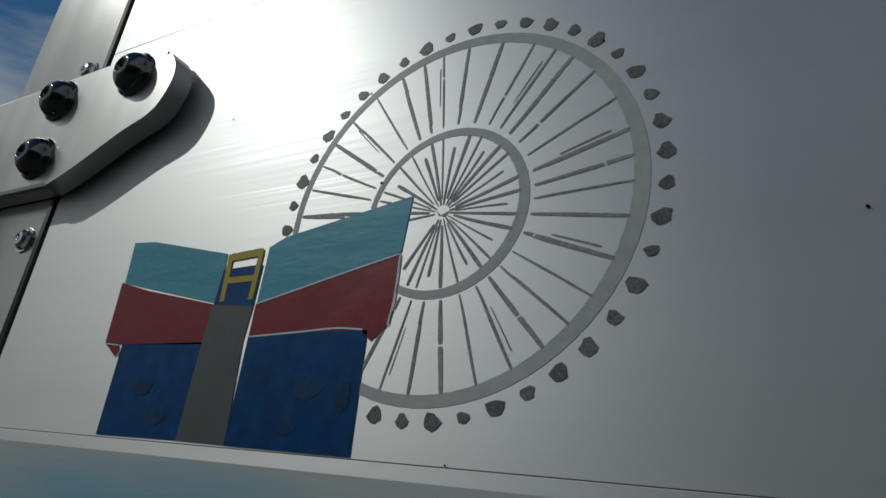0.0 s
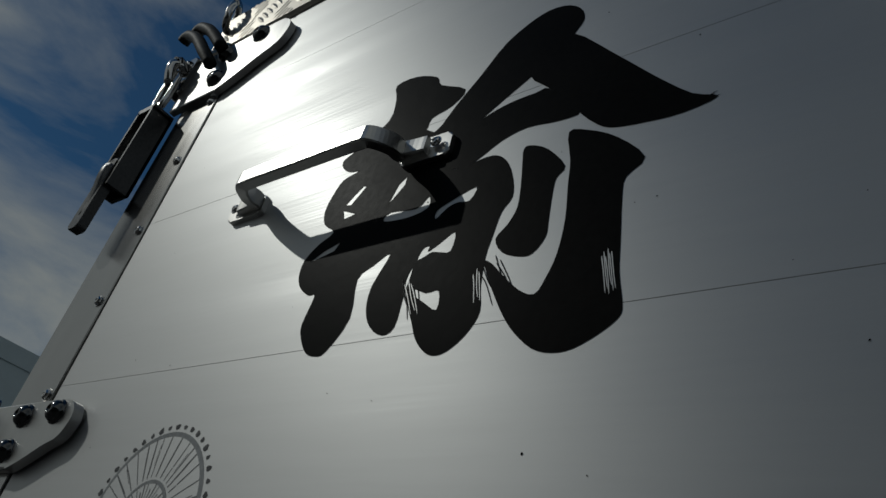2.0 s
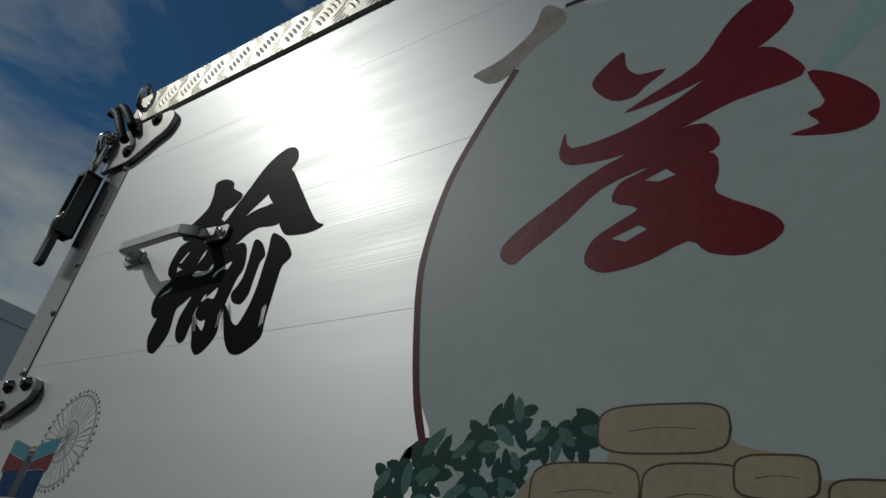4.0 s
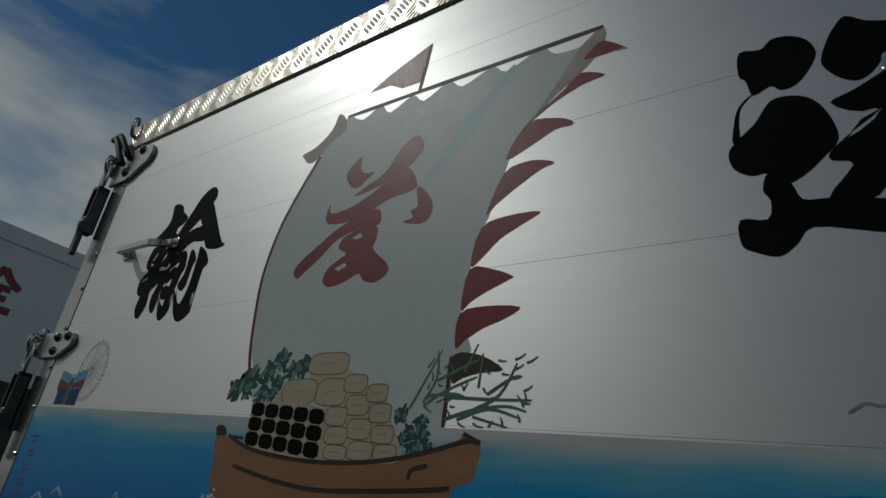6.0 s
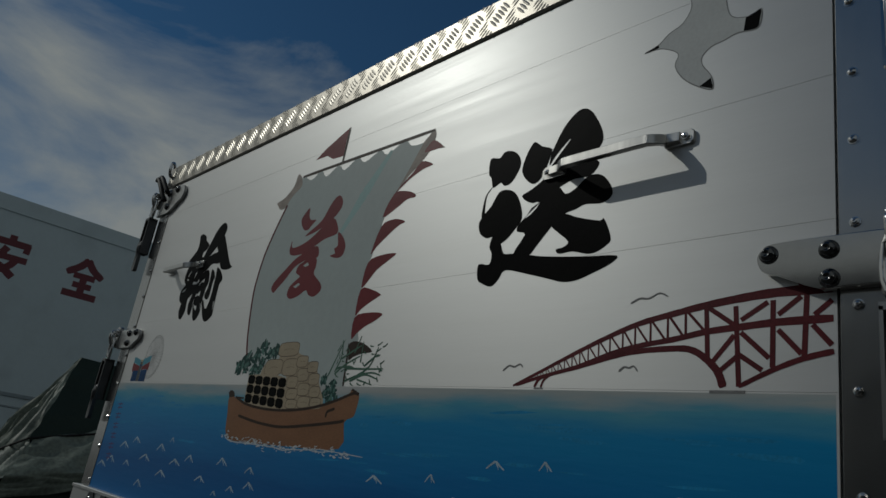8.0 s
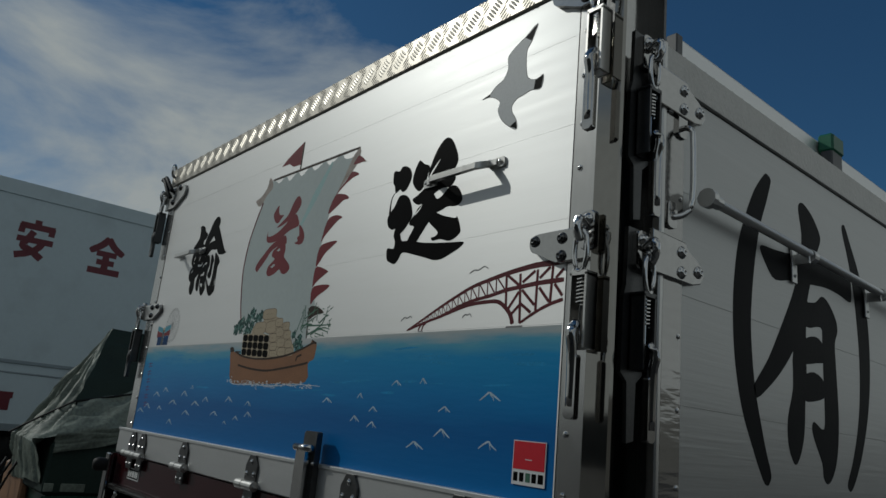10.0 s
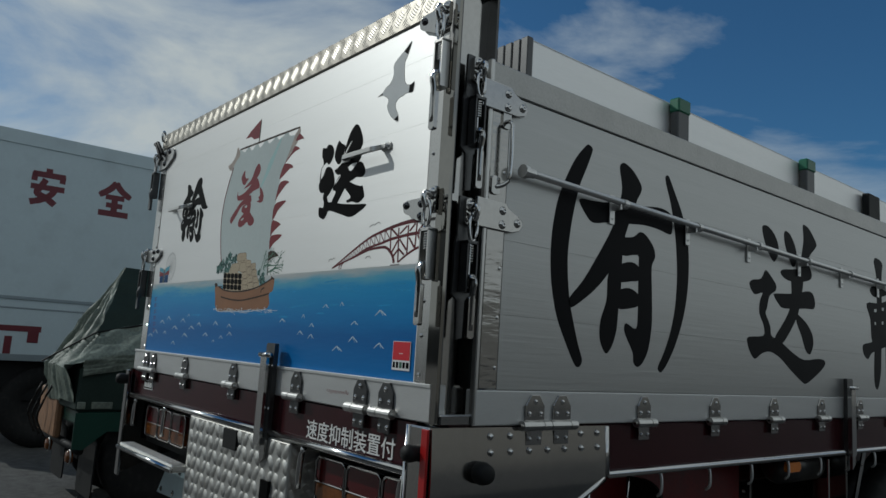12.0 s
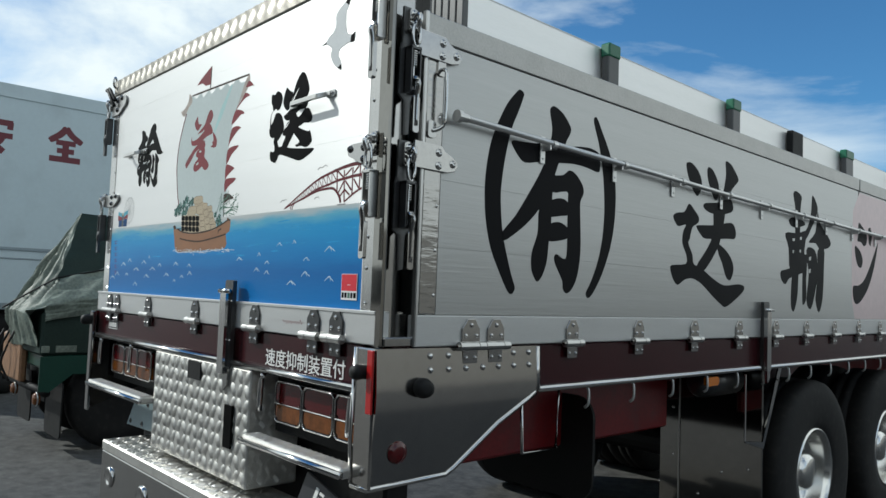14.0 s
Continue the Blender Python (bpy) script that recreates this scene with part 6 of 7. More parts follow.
# lettering on the right side gate
SG = bpy.data.objects["side_gate"]
brackets = Paint()
brackets.loops = ari.loops[:2]
ari.loops = ari.loops[2:]
brackets.each("painted_bracket", "ink_side", SG, 0, "tall black curved bracket", side=XR)
ari.each("painted_stroke", "ink_side", SG, 0, "broad black stroke of a huge character", side=XR)
so2.each("painted_stroke", "ink_side", SG, 0, "broad black stroke of a huge character", side=XR)
yu2.each("painted_stroke", "ink_side", SG, 0, "broad black stroke of a huge character", side=XR)
emblem.each("painted_stroke", "ink_side", SG, 0, "black emblem stroke", side=XR)
SGD = XR


leaf_light = Paint()


def leaf_clump(paint, x, z, r):
    """A ragged clump of leaf dabs."""
    for k in range(11):
        a = k * 2.4 + x * 40
        d = 0.30 + 0.055 * k
        cx, cz, t = x + d * r * math.cos(a), z + d * 0.9 * r * math.sin(a), a * 1.7
        la, lb = r * (0.52 + 0.12 * math.sin(k * 2.1)), r * 0.24
        leaf = [(cx + la * u * math.cos(t) - lb * v * math.sin(t), cz + la * u * math.sin(t) + lb * v * math.cos(t)) for u, v in ((-1, 0), (-0.55, 0.8), (0.1, 1), (0.7, 0.6), (1, 0), (0.6, -0.7), (0, -1), (-0.6, -0.8))]
        (leaf_light if k % 4 == 3 else paint).loops.append([leaf])


def checks(tl, tr, bl, br, nx, nz):
    """Rounded dark squares in a skewed grid."""
    paint = Paint()
    at = lambda u, v: tuple((tl[i] * (1 - u) + tr[i] * u) * (1 - v) + (bl[i] * (1 - u) + br[i] * u) * v for i in (0, 1))
    for i in range(nx):
        for j in range(nz):
            u0, u1, v0, v1 = (i + 0.03) / nx, (i + 0.97) / nx, (j + 0.03) / nz, (j + 0.97) / nz
            c = 0.22
            du, dv = (u1 - u0) * c, (v1 - v0) * c
            paint.loops.append([[at(u0 + du, v0), at(u1 - du, v0), at(u1, v0 + dv), at(u1, v1 - dv), at(u1 - du, v1), at(u0 + du, v1), at(u0, v1 - dv), at(u0, v0 + dv)]])
    return paint


# rounded straw bales with thin dark outlines
for i, (x, z, w, h) in enumerate(((-0.0418, 1.7971, 0.0432, 0.0161), (-0.0927, 1.7568, 0.0391, 0.0184), (-0.0205, 1.7563, 0.0321, 0.0189), (0.0255, 1.7681, 0.0226, 0.0124), (0.0386, 1.7391, 0.0231, 0.0137), (0.0515, 1.7083, 0.0226, 0.0133), (0.0628, 1.6814, 0.0231, 0.012), (0.0714, 1.7554, 0.0195, 0.012), (0.0847, 1.7296, 0.02, 0.0122), (0.097, 1.7033, 0.0196, 0.0114), (0.1074, 1.6818, 0.0202, 0.0097), (0.0013, 1.7235, 0.0219, 0.0127), (0.0093, 1.6982, 0.0226, 0.0114), (0.0157, 1.6766, 0.0223, 0.0096))):
    bale = Paint()
    ring = [(x + w * math.copysign(abs(math.cos(radians(a))) ** 0.55, math.cos(radians(a))), z + h * math.copysign(abs(math.sin(radians(a))) ** 0.55, math.sin(radians(a)))) for a in range(0, 361, 24)]
    bale.loops.append([ring[:-1]])
    bale.make("painted_bale", "straw", gate, 3.1 + 0.05 * i)
    rim_line = Paint()
    rim_line.stroke(ring, 0.0013, 0.0016, 0)
    rim_line.make("painted_bale_line", "straw_line", gate, 3.115 + 0.05 * i)
    mark = Paint()
    mark.stroke([(x - 0.5 * w, z - 0.1 * h), (x, z + 0.05 * h), (x + 0.55 * w, z - 0.05 * h)], 0.0007, 0.0004)
    mark.make("painted_bale_line", "straw_line", gate, 3.13 + 0.05 * i)
painted_hull_lines = Paint()
painted_hull_lines.stroke([(-0.2385, 1.688), (-0.182, 1.6724), (-0.1057, 1.6642), (-0.0216, 1.6624), (0.0533, 1.6662), (0.1208, 1.6745), (0.1818, 1.6878), (0.2327, 1.7019), (0.2528, 1.7006)], 0.006)
painted_hull_lines.stroke([(-0.2048, 1.6449), (-0.1447, 1.6368), (-0.0892, 1.6312), (-0.0056, 1.6277), (0.1017, 1.6359), (0.1909, 1.6452), (0.2203, 1.6497)], 0.006)
painted_hull_lines.stroke([(0.1815, 1.6712), (0.158, 1.6648), (0.1557, 1.6536)], 0.006)
painted_hull_lines.stroke([(0.2269, 1.7101), (0.2528, 1.7006)], 0.006)
painted_hull_lines.stroke([(-0.1984, 1.6853), (-0.2377, 1.6866)], 0.006)
painted_hull_lines.each("painted_hull_line", "hull_line", gate, 4)
painted_bamboo = Paint()
painted_bamboo.stroke([(0.1345, 1.7362), (0.1479, 1.7634), (0.1709, 1.81)], 0.0048, 0.0026)
painted_bamboo.stroke([(0.155, 1.744), (0.1702, 1.7747), (0.1642, 1.8102)], 0.0048, 0.0026)
painted_bamboo.stroke([(0.1588, 1.7517), (0.2024, 1.7552), (0.2229, 1.7494)], 0.0048, 0.0026)
painted_bamboo.stroke([(0.1564, 1.7401), (0.1885, 1.7591), (0.2326, 1.7754)], 0.0048, 0.0026)
painted_bamboo.stroke([(0.194, 1.7251), (0.2333, 1.7365), (0.2785, 1.7419), (0.3081, 1.7366)], 0.0048, 0.0026)
painted_bamboo.stroke([(0.2126, 1.7253), (0.2564, 1.7383), (0.2991, 1.7296)], 0.0048, 0.0026)
painted_bamboo.stroke([(0.2333, 1.7365), (0.2688, 1.7546), (0.2865, 1.7907)], 0.0048, 0.0026)
painted_bamboo.stroke([(0.2512, 1.7548), (0.2805, 1.7726), (0.2937, 1.776)], 0.0048, 0.0026)
painted_bamboo.stroke([(0.1911, 1.7515), (0.253, 1.7493), (0.3128, 1.7489)], 0.0048, 0.0026)
painted_bamboo.stroke([(0.2369, 1.7623), (0.2356, 1.8036)], 0.0048, 0.0026)
painted_bamboo.stroke([(0.2122, 1.7815), (0.2258, 1.8155)], 0.0048, 0.0026)
painted_bamboo.stroke([(0.2357, 1.7291), (0.2856, 1.7189)], 0.0048, 0.0026)
painted_bamboo.stroke([(0.1715, 1.7708), (0.2047, 1.7855), (0.232, 1.7962)], 0.0048, 0.0026)
painted_bamboo.each("painted_bamboo", "bamboo", gate, 4, "spray of green painted bamboo")
painted_mast = Paint()
painted_mast.stroke([(0.1866, 1.8015), (0.1911, 1.7515), (0.1941, 1.7158)], 0.006)
painted_mast.make("painted_mast", "hull_line", gate, 4)
painted_foam = Paint()
painted_foam.stroke([(-0.2515, 1.5978), (-0.2203, 1.5867), (-0.1534, 1.5852), (-0.0663, 1.5856), (0.0145, 1.5841), (0.0872, 1.5863), (0.1532, 1.5918), (0.217, 1.5903), (0.299, 1.5877)], 0.0022, 0.0014)
painted_foam.stroke([(-0.2429, 1.5917), (-0.1903, 1.5846), (-0.1098, 1.5872)], 0.0022, 0.0014)
painted_foam.stroke([(-0.0259, 1.5867), (0.0236, 1.581), (0.0649, 1.5882)], 0.0022, 0.0014)
painted_foam.stroke([(-0.1285, 1.5891), (-0.1153, 1.5975), (-0.0845, 1.5882)], 0.0022, 0.0014)
painted_foam.stroke([(0.1211, 1.5884), (0.1616, 1.5872), (0.2099, 1.5931)], 0.0022, 0.0014)
painted_foam.make("painted_foam", "foam", gate, 4, "white painted foam at the hull")
painted_yard = Paint()
painted_yard.stroke([(-0.1621, 2.2486), (0.1179, 2.2453), (0.3423, 2.2423)], 0.008)
painted_yard.stroke([(0.0139, 2.3411), (0.0133, 2.2933), (0.0113, 2.2449)], 0.008)
painted_yard.make("painted_yard", "hull_line", gate, 3)
painted_sail_edge = Paint()
painted_sail_edge.stroke([(-0.2107, 2.1797), (-0.2198, 2.1617), (-0.2412, 2.1197), (-0.2683, 2.0525), (-0.2791, 1.9774), (-0.2743, 1.921), (-0.2536, 1.8355), (-0.2346, 1.7885)], 0.009, 0.007)
painted_sail_edge.make("painted_sail_edge", "maroon_line", gate, 3)
painted_sail_fold = Paint()
painted_sail_fold.stroke([(0.2050, 2.2300), (0.1572, 2.1714), (0.1333, 2.143)], 0.012, 0.034)
painted_sail_fold.stroke([(0.1333, 2.143), (0.1039, 2.1041), (0.0600, 2.0500)], 0.034, 0.010)
painted_sail_fold.make("painted_sail_fold", "sail_teal", gate, 2)
painted_leaves = Paint()
leaf_clump(painted_leaves, -0.154, 1.8064, 0.02)
leaf_clump(painted_leaves, -0.0992, 1.7934, 0.019)
leaf_clump(painted_leaves, -0.1806, 1.7862, 0.02)
leaf_clump(painted_leaves, -0.2224, 1.7752, 0.024)
leaf_clump(painted_leaves, -0.2584, 1.76, 0.022)
leaf_clump(painted_leaves, -0.1827, 1.7538, 0.018)
leaf_clump(painted_leaves, -0.1234, 1.7895, 0.016)
leaf_clump(painted_leaves, -0.1493, 1.7695, 0.016)
leaf_clump(painted_leaves, -0.1584, 1.7514, 0.014)
leaf_clump(painted_leaves, -0.2252, 1.7531, 0.014)
leaf_clump(painted_leaves, 0.1239, 1.7284, 0.013)
leaf_clump(painted_leaves, 0.1588, 1.7191, 0.013)
leaf_clump(painted_leaves, 0.1419, 1.7074, 0.012)
leaf_clump(painted_leaves, 0.1637, 1.7022, 0.014)
leaf_clump(painted_leaves, 0.153, 1.6869, 0.014)
leaf_clump(painted_leaves, 0.1288, 1.6976, 0.009)
leaf_clump(painted_leaves, 0.1774, 1.6914, 0.008)
painted_leaves.each("painted_leaf", "leaf", gate, 1.5, "dark green painted pine sprig", run=1)
leaf_light.each("painted_leaf", "leaf_pale", gate, 1.8, "pale green painted pine sprig", run=1)
painted_chest_cells = checks((-0.1995, 1.7409), (-0.0232, 1.7325), (-0.1931, 1.6756), (-0.0148, 1.6647), 5, 3)
painted_chest_cells.each("painted_chest_cell", "ink", gate, 5)
hall_smudge = Paint()
for k, (x, z, a, b) in enumerate(((-0.944, 1.7415, 0.0045, 0.0035), (-0.934, 1.7315, 0.0050, 0.0030), (-0.868, 1.7425, 0.0055, 0.0032), (-0.873, 1.7312, 0.0042, 0.0026), (-0.853, 1.7400, 0.0030, 0.0040))):
    hall_smudge.loops.append([[(x + a * (1 + 0.25 * math.sin(3 * t + k)) * math.cos(t), z + b * (1 + 0.25 * math.cos(2 * t + k)) * math.sin(t)) for t in (2 * math.pi * i / 12 for i in range(12))]])
hall_smudge.each("painted_smudge", "hall_smudge", gate, 3.2, "dull dark smudge on the blue paint")
painted_hall_mark = Paint()
painted_hall_mark.stroke([(-0.9149, 1.7722), (-0.9155, 1.7801)], 0.003)
painted_hall_mark.stroke([(-0.9155, 1.7801), (-0.9161, 1.7888)], 0.003)
painted_hall_mark.stroke([(-0.9174, 1.7888), (-0.9083, 1.7894), (-0.9002, 1.7899)], 0.003)
painted_hall_mark.stroke([(-0.9012, 1.7893), (-0.9011, 1.7805)], 0.003)
painted_hall_mark.stroke([(-0.9011, 1.7805), (-0.901, 1.7724)], 0.003)
painted_hall_mark.stroke([(-0.9149, 1.78), (-0.9001, 1.7802)], 0.003)
painted_hall_mark.make("painted_hall_mark", "yellow", gate, 4)
painted_hall_edge = Paint()
painted_hall_edge.stroke([(-0.8974, 1.7706), (-0.8791, 1.775), (-0.8622, 1.7791), (-0.8416, 1.7839)], 0.0006)
painted_hall_edge.stroke([(-0.8971, 1.7591), (-0.8751, 1.7602), (-0.8608, 1.761), (-0.8503, 1.7603)], 0.0006)
painted_hall_edge.stroke([(-0.8413, 1.7839), (-0.8408, 1.77), (-0.8416, 1.7613)], 0.0006)
painted_hall_edge.stroke([(-0.9743, 1.7581), (-0.9656, 1.7573)], 0.0006)
painted_hall_edge.stroke([(-0.9646, 1.753), (-0.9633, 1.7552)], 0.0006)
painted_hall_edge.make("painted_hall_edge", "foam", gate, 4)
# ferris wheel beside the painted hall
FX, FZ = -0.828, 1.799
ring, spokes, pods = Paint(), Paint(), Paint()
arc = lambda r, a0, a1, n: [(FX + r * math.cos(radians(a0 + (a1 - a0) * i / n)), FZ + r * math.sin(radians(a0 + (a1 - a0) * i / n))) for i in range(n + 1)]
ring.stroke(arc(0.0595, 196, -20, 30), 0.0022, 0.0046, 0.1)
ring.stroke(arc(0.0595, -20, -128, 16), 0.0046, 0.0030, 0.1)
HX, HZ = FX - 0.0008, FZ - 0.0027
inner = lambda a0, a1, n: [(HX + 0.0270 * math.cos(radians(a0 + (a1 - a0) * i / n)), HZ + 0.0008 + 0.0270 * math.sin(radians(a0 + (a1 - a0) * i / n))) for i in range(n + 1)]
ring.stroke(inner(172, -30, 20), 0.0020, 0.0036, 0.1)
ring.stroke(inner(-30, -128, 12), 0.0036, 0.0022, 0.1)


def on_spoke(a, r):
    """A point of a spoke; the hub sits a little below the middle of the rim."""
    u = r / 0.0595
    return (HX + (FX - HX) * u + r * math.cos(a), HZ + (FZ - HZ) * u + r * math.sin(a))


for k in range(32):
    a = radians(188 - k * 10.0 + 1.6 * math.sin(k * 5.1))
    w = 0.00085 + 0.0003 * math.sin(k * 1.9)
    gap = 0.041 + 0.009 * math.sin(k * 2.9)
    lean = 0.015 * math.sin(k * 7.7)
    spokes.stroke([on_spoke(a, 0.0295), on_spoke(a, 0.035), on_spoke(a + lean * 0.4, gap)], w * 0.8, w * 1.35)
    spokes.stroke([on_spoke(a + lean * 0.4, gap + 0.0008 * (k % 3 == 0)), on_spoke(a + lean, 0.052), on_spoke(a + lean, 0.0578)], w * 1.4, w * 1.0)
    if k % 4 == 1:
        spokes.stroke([on_spoke(a + 0.035, 0.038), on_spoke(a + 0.03, 0.046), on_spoke(a + 0.025, 0.053)], w * 0.4, w * 0.6)
    spokes.stroke([on_spoke(a + 0.02, 0.0025 + 0.002 * (k % 2)), on_spoke(a, 0.014), on_spoke(a - lean, 0.0255 - 0.004 * (k % 3 == 1))], w * 0.6, w * 1.15)
spokes.stroke([(HX - 0.0015, HZ), (HX, HZ + 0.0006), (HX + 0.002, HZ - 0.0006)], 0.003)
ring.make("painted_ferris_wheel", "wheel_grey", gate, 0, "grey painted ferris wheel")
spokes.each("painted_spoke", "spoke", gate, 0.3, "grey painted spoke", run=3)
for k in range(37):
    a = radians(190 - k * 8.35)
    x, z = FX + 0.0010 + 0.0649 * math.cos(a), FZ + 0.0649 * math.sin(a)
    s = 0.0023 + 0.0004 * math.sin(k * 2.7)
    pods.loops.append([[(x + s * (1 + 0.25 * math.sin(3 * b + k)) * math.cos(b), z + s * 0.92 * (1 + 0.2 * math.cos(2 * b + k)) * math.sin(b)) for b in (2 * math.pi * i / 9 for i in range(9))]])
pods.each("painted_gondola", "gondola", gate, 1, "small dark painted gondola")
# red arch bridge
br = Paint()
up = [(0.641, 1.713), (0.689, 1.733), (0.74, 1.755), (0.794, 1.777), (0.851, 1.797), (0.904, 1.808), (0.949, 1.816), (0.997, 1.822), (1.037, 1.825), (1.098, 1.825)]
lo = [(0.647, 1.714), (0.696, 1.727), (0.759, 1.741), (0.812, 1.758), (0.853, 1.767), (0.906, 1.774), (0.951, 1.782), (0.998, 1.786), (1.038, 1.789), (1.098, 1.79)]
br.stroke(up, 0.0040, 0.0125)
br.stroke(lo, 0.0046, 0.0100)
br.stroke([(0.683, 1.711), (0.692, 1.724), (0.72, 1.732), (0.759, 1.740), (0.813, 1.753), (0.854, 1.760), (0.912, 1.762), (0.935, 1.758), (0.953, 1.746), (0.967, 1.731), (0.974, 1.713)], 0.0045, 0.0105)
br.stroke([(0.695, 1.711), (0.70, 1.722), (0.712, 1.730)], 0.004)
chord = lambda line, x: next(p[1] + (q[1] - p[1]) * (x - p[0]) / (q[0] - p[0]) for p, q in zip(line, line[1:]) if p[0] <= x <= q[0])
bays = [0.662, 0.672, 0.682, 0.692, 0.702, 0.712, 0.723, 0.734, 0.747, 0.760, 0.774, 0.791, 0.809, 0.829, 0.848, 0.871, 0.896, 0.921, 0.950]
for x, x2 in zip(bays, bays[1:]):
    w = 0.0014 + 0.0034 * (x - 0.66) / 0.29
    br.stroke([(x, chord(up, x)), (x + 0.0015, chord(lo, x + 0.0015))], w)
    br.stroke([(x + 0.001, chord(up, x + 0.001)), (x2 - 0.001, chord(lo, x2 - 0.001))], w * 1.1)
for a, b in (((0.949, 1.816), (0.953, 1.748)), ((0.987, 1.812), (0.993, 1.714)), ((1.032, 1.816), (1.032, 1.736)), ((1.07, 1.819), (1.067, 1.748)),
             ((0.95, 1.814), (0.988, 1.787)), ((0.994, 1.794), (1.026, 1.814)), ((0.958, 1.742), (0.986, 1.776)), ((0.994, 1.779), (1.028, 1.747)),
             ((1.038, 1.798), (1.064, 1.818)), ((1.038, 1.78), (1.064, 1.751)), ((1.078, 1.795), (1.097, 1.811)), ((1.076, 1.784), (1.096, 1.76)),
             ((0.967, 1.731), (0.989, 1.749)), ((0.991, 1.753), (1.02, 1.733))):
    br.stroke([a, b], 0.0082)
br.stroke([(0.993, 1.714), (1.032, 1.733), (1.067, 1.746), (1.098, 1.753)], 0.0055, 0.0075)
br.shift(0, 0.0065)
br.make("painted_bridge", "bridge", gate, 2, "dark red painted arch bridge")
base = Paint()
base.stroke([(0.957, 1.7075), (1.001, 1.7075)], 0.005)
base.stroke([(0.682, 1.7095), (0.700, 1.7095)], 0.003)
for pts in ([(0.838, 1.827), (0.852, 1.833), (0.866, 1.832), (0.882, 1.838), (0.895, 1.832)], [(0.616, 1.736), (0.628, 1.744), (0.639, 1.742), (0.650, 1.746), (0.656, 1.741)], [(0.827, 1.733), (0.835, 1.739), (0.843, 1.738), (0.850, 1.740), (0.856, 1.733)]):
    base.stroke(pts, 0.0030, 0.0020, 0.7)
base.shift(0, 0.0065)
base.each("painted_line", "gull_line", gate, 3)

# crests on the painted sea
crest = Paint()
for k, (x, z, w) in enumerate(((-0.857, 1.538, 0.07), (-0.773, 1.556, 0.057), (-0.685, 1.514, 0.076), (-0.591, 1.547, 0.058), (-0.484, 1.517, 0.065), (-0.405, 1.532, 0.049), (-0.553, 1.483, 0.067), (-0.806, 1.49, 0.046),
                              (-0.936, 1.492, 0.067), (-1.001, 1.474, 0.07), (-0.686, 1.446, 0.055), (-0.323, 1.491, 0.056), (-0.229, 1.538, 0.053), (-0.163, 1.484, 0.039), (-0.095, 1.53, 0.042), (-0.084, 1.499, 0.046),
                              (-0.236, 1.467, 0.027), (-0.532, 1.57, 0.026), (0.343, 1.554, 0.046), (0.487, 1.569, 0.024), (0.546, 1.54, 0.033), (0.475, 1.515, 0.04), (0.546, 1.505, 0.038), (0.625, 1.601, 0.037),
                              (0.72, 1.607, 0.023), (0.797, 1.55, 0.038), (0.795, 1.502, 0.051), (0.711, 1.472, 0.058), (0.931, 1.488, 0.05), (0.928, 1.58, 0.058))):
    h, t = (0.008 + 0.13 * w) * (1 + 0.15 * math.sin(k * 2.7)), 0.0022 + 0.034 * w
    j = 0.15 * w * math.sin(k * 4.1)
    crest.stroke([(x - 0.48 * w, z - 0.55 * h), (x - 0.22 * w, z + 0.05 * h), (x + j * 0.5, z + 0.5 * h)], t * 0.55, t * 1.1, 0.6)
    crest.stroke([(x + j * 0.5, z + 0.48 * h), (x + 0.24 * w, z), (x + 0.52 * w, z - 0.52 * h)], t * 1.2, t * 0.5, 0.6)
    crest.stroke([(x + 0.04 * w + j * 0.5, z + 0.2 * h), (x + 0.16 * w, z - 0.2 * h), (x + 0.20 * w, z - 0.55 * h)], t * 0.6, t * 0.3, 0.6)
crest.each("painted_crest", "crest", gate, 2, "white painted wave crest", run=3)

# faded red writing down the painted sea
faded = Paint()
for k in range(6):
    x, z = -0.985 + 0.0045 * k, 1.648 - 0.030 * k
    faded.stroke([(x - 0.022, z + 0.004), (x + 0.020, z + 0.006)], 0.004)
    faded.stroke([(x - 0.018, z - 0.006), (x + 0.022, z - 0.005)], 0.004)
    faded.stroke([(x, z + 0.010), (x - 0.004, z - 0.012)], 0.007)
faded.make("painted_writing", "faded_red", gate, 2, "faded red bars of unreadable writing")

# stickers and writing
sticker = part("sticker", one_box(1.003, 1.082, -0.0026, -0.0018, 1.4265, 1.5035), "sign_white", gate, "square red and white sticker")
part("red_field", one_box(1.005, 1.080, -0.0032, -0.0026, 1.4535, 1.5020), "sign_red", sticker)
part("mark_bar", one_box(1.034, 1.050, -0.0036, -0.0031, 1.4700, 1.4715), "sign_white", sticker)
for k, (w, m) in enumerate(((0.012, "ink"), (0.012, "ink"), (0.013, "bamboo"), (0.012, "ink"), (0.014, "ink"))):
    x = 1.007 + k * 0.0148
    part("mark_bar", one_box(x, x + w * 0.85, -0.0031, -0.0026, 1.4325, 1.4480), m, sticker)
script = Paint()
script.stroke([(0.705 + 0.0045 * i, 1.347 - 0.0012 * (i % 7 == 0) + 0.006 * math.sin(i * 1.9) * (1.4 if i % 6 == 0 else 0.6)) for i in range(28)], 0.0012, 0.0016, 0)
ob = script.make("painted_signature", "crimson", gate, 0, "thin dark red scribble")
ob.location.y -= 0.0205
stand = Matrix.Rotation(radians(90), 4, "X")
rear = bpy.data.objects["rear_beam"]
for dx, dy, dz in ((-0.0007, 0.0, -0.0004), (0.0009, 0.0003, 0.0005)):     # two brush passes
    lettering("速度抑制装置付", 0.0620, Matrix.Translation((0.592 + dx, -0.0130 - dy, 1.1990 + dz)) @ stand, "lettering", "letter_white", rear, 0.0, "white painted writing", sx=1.08)
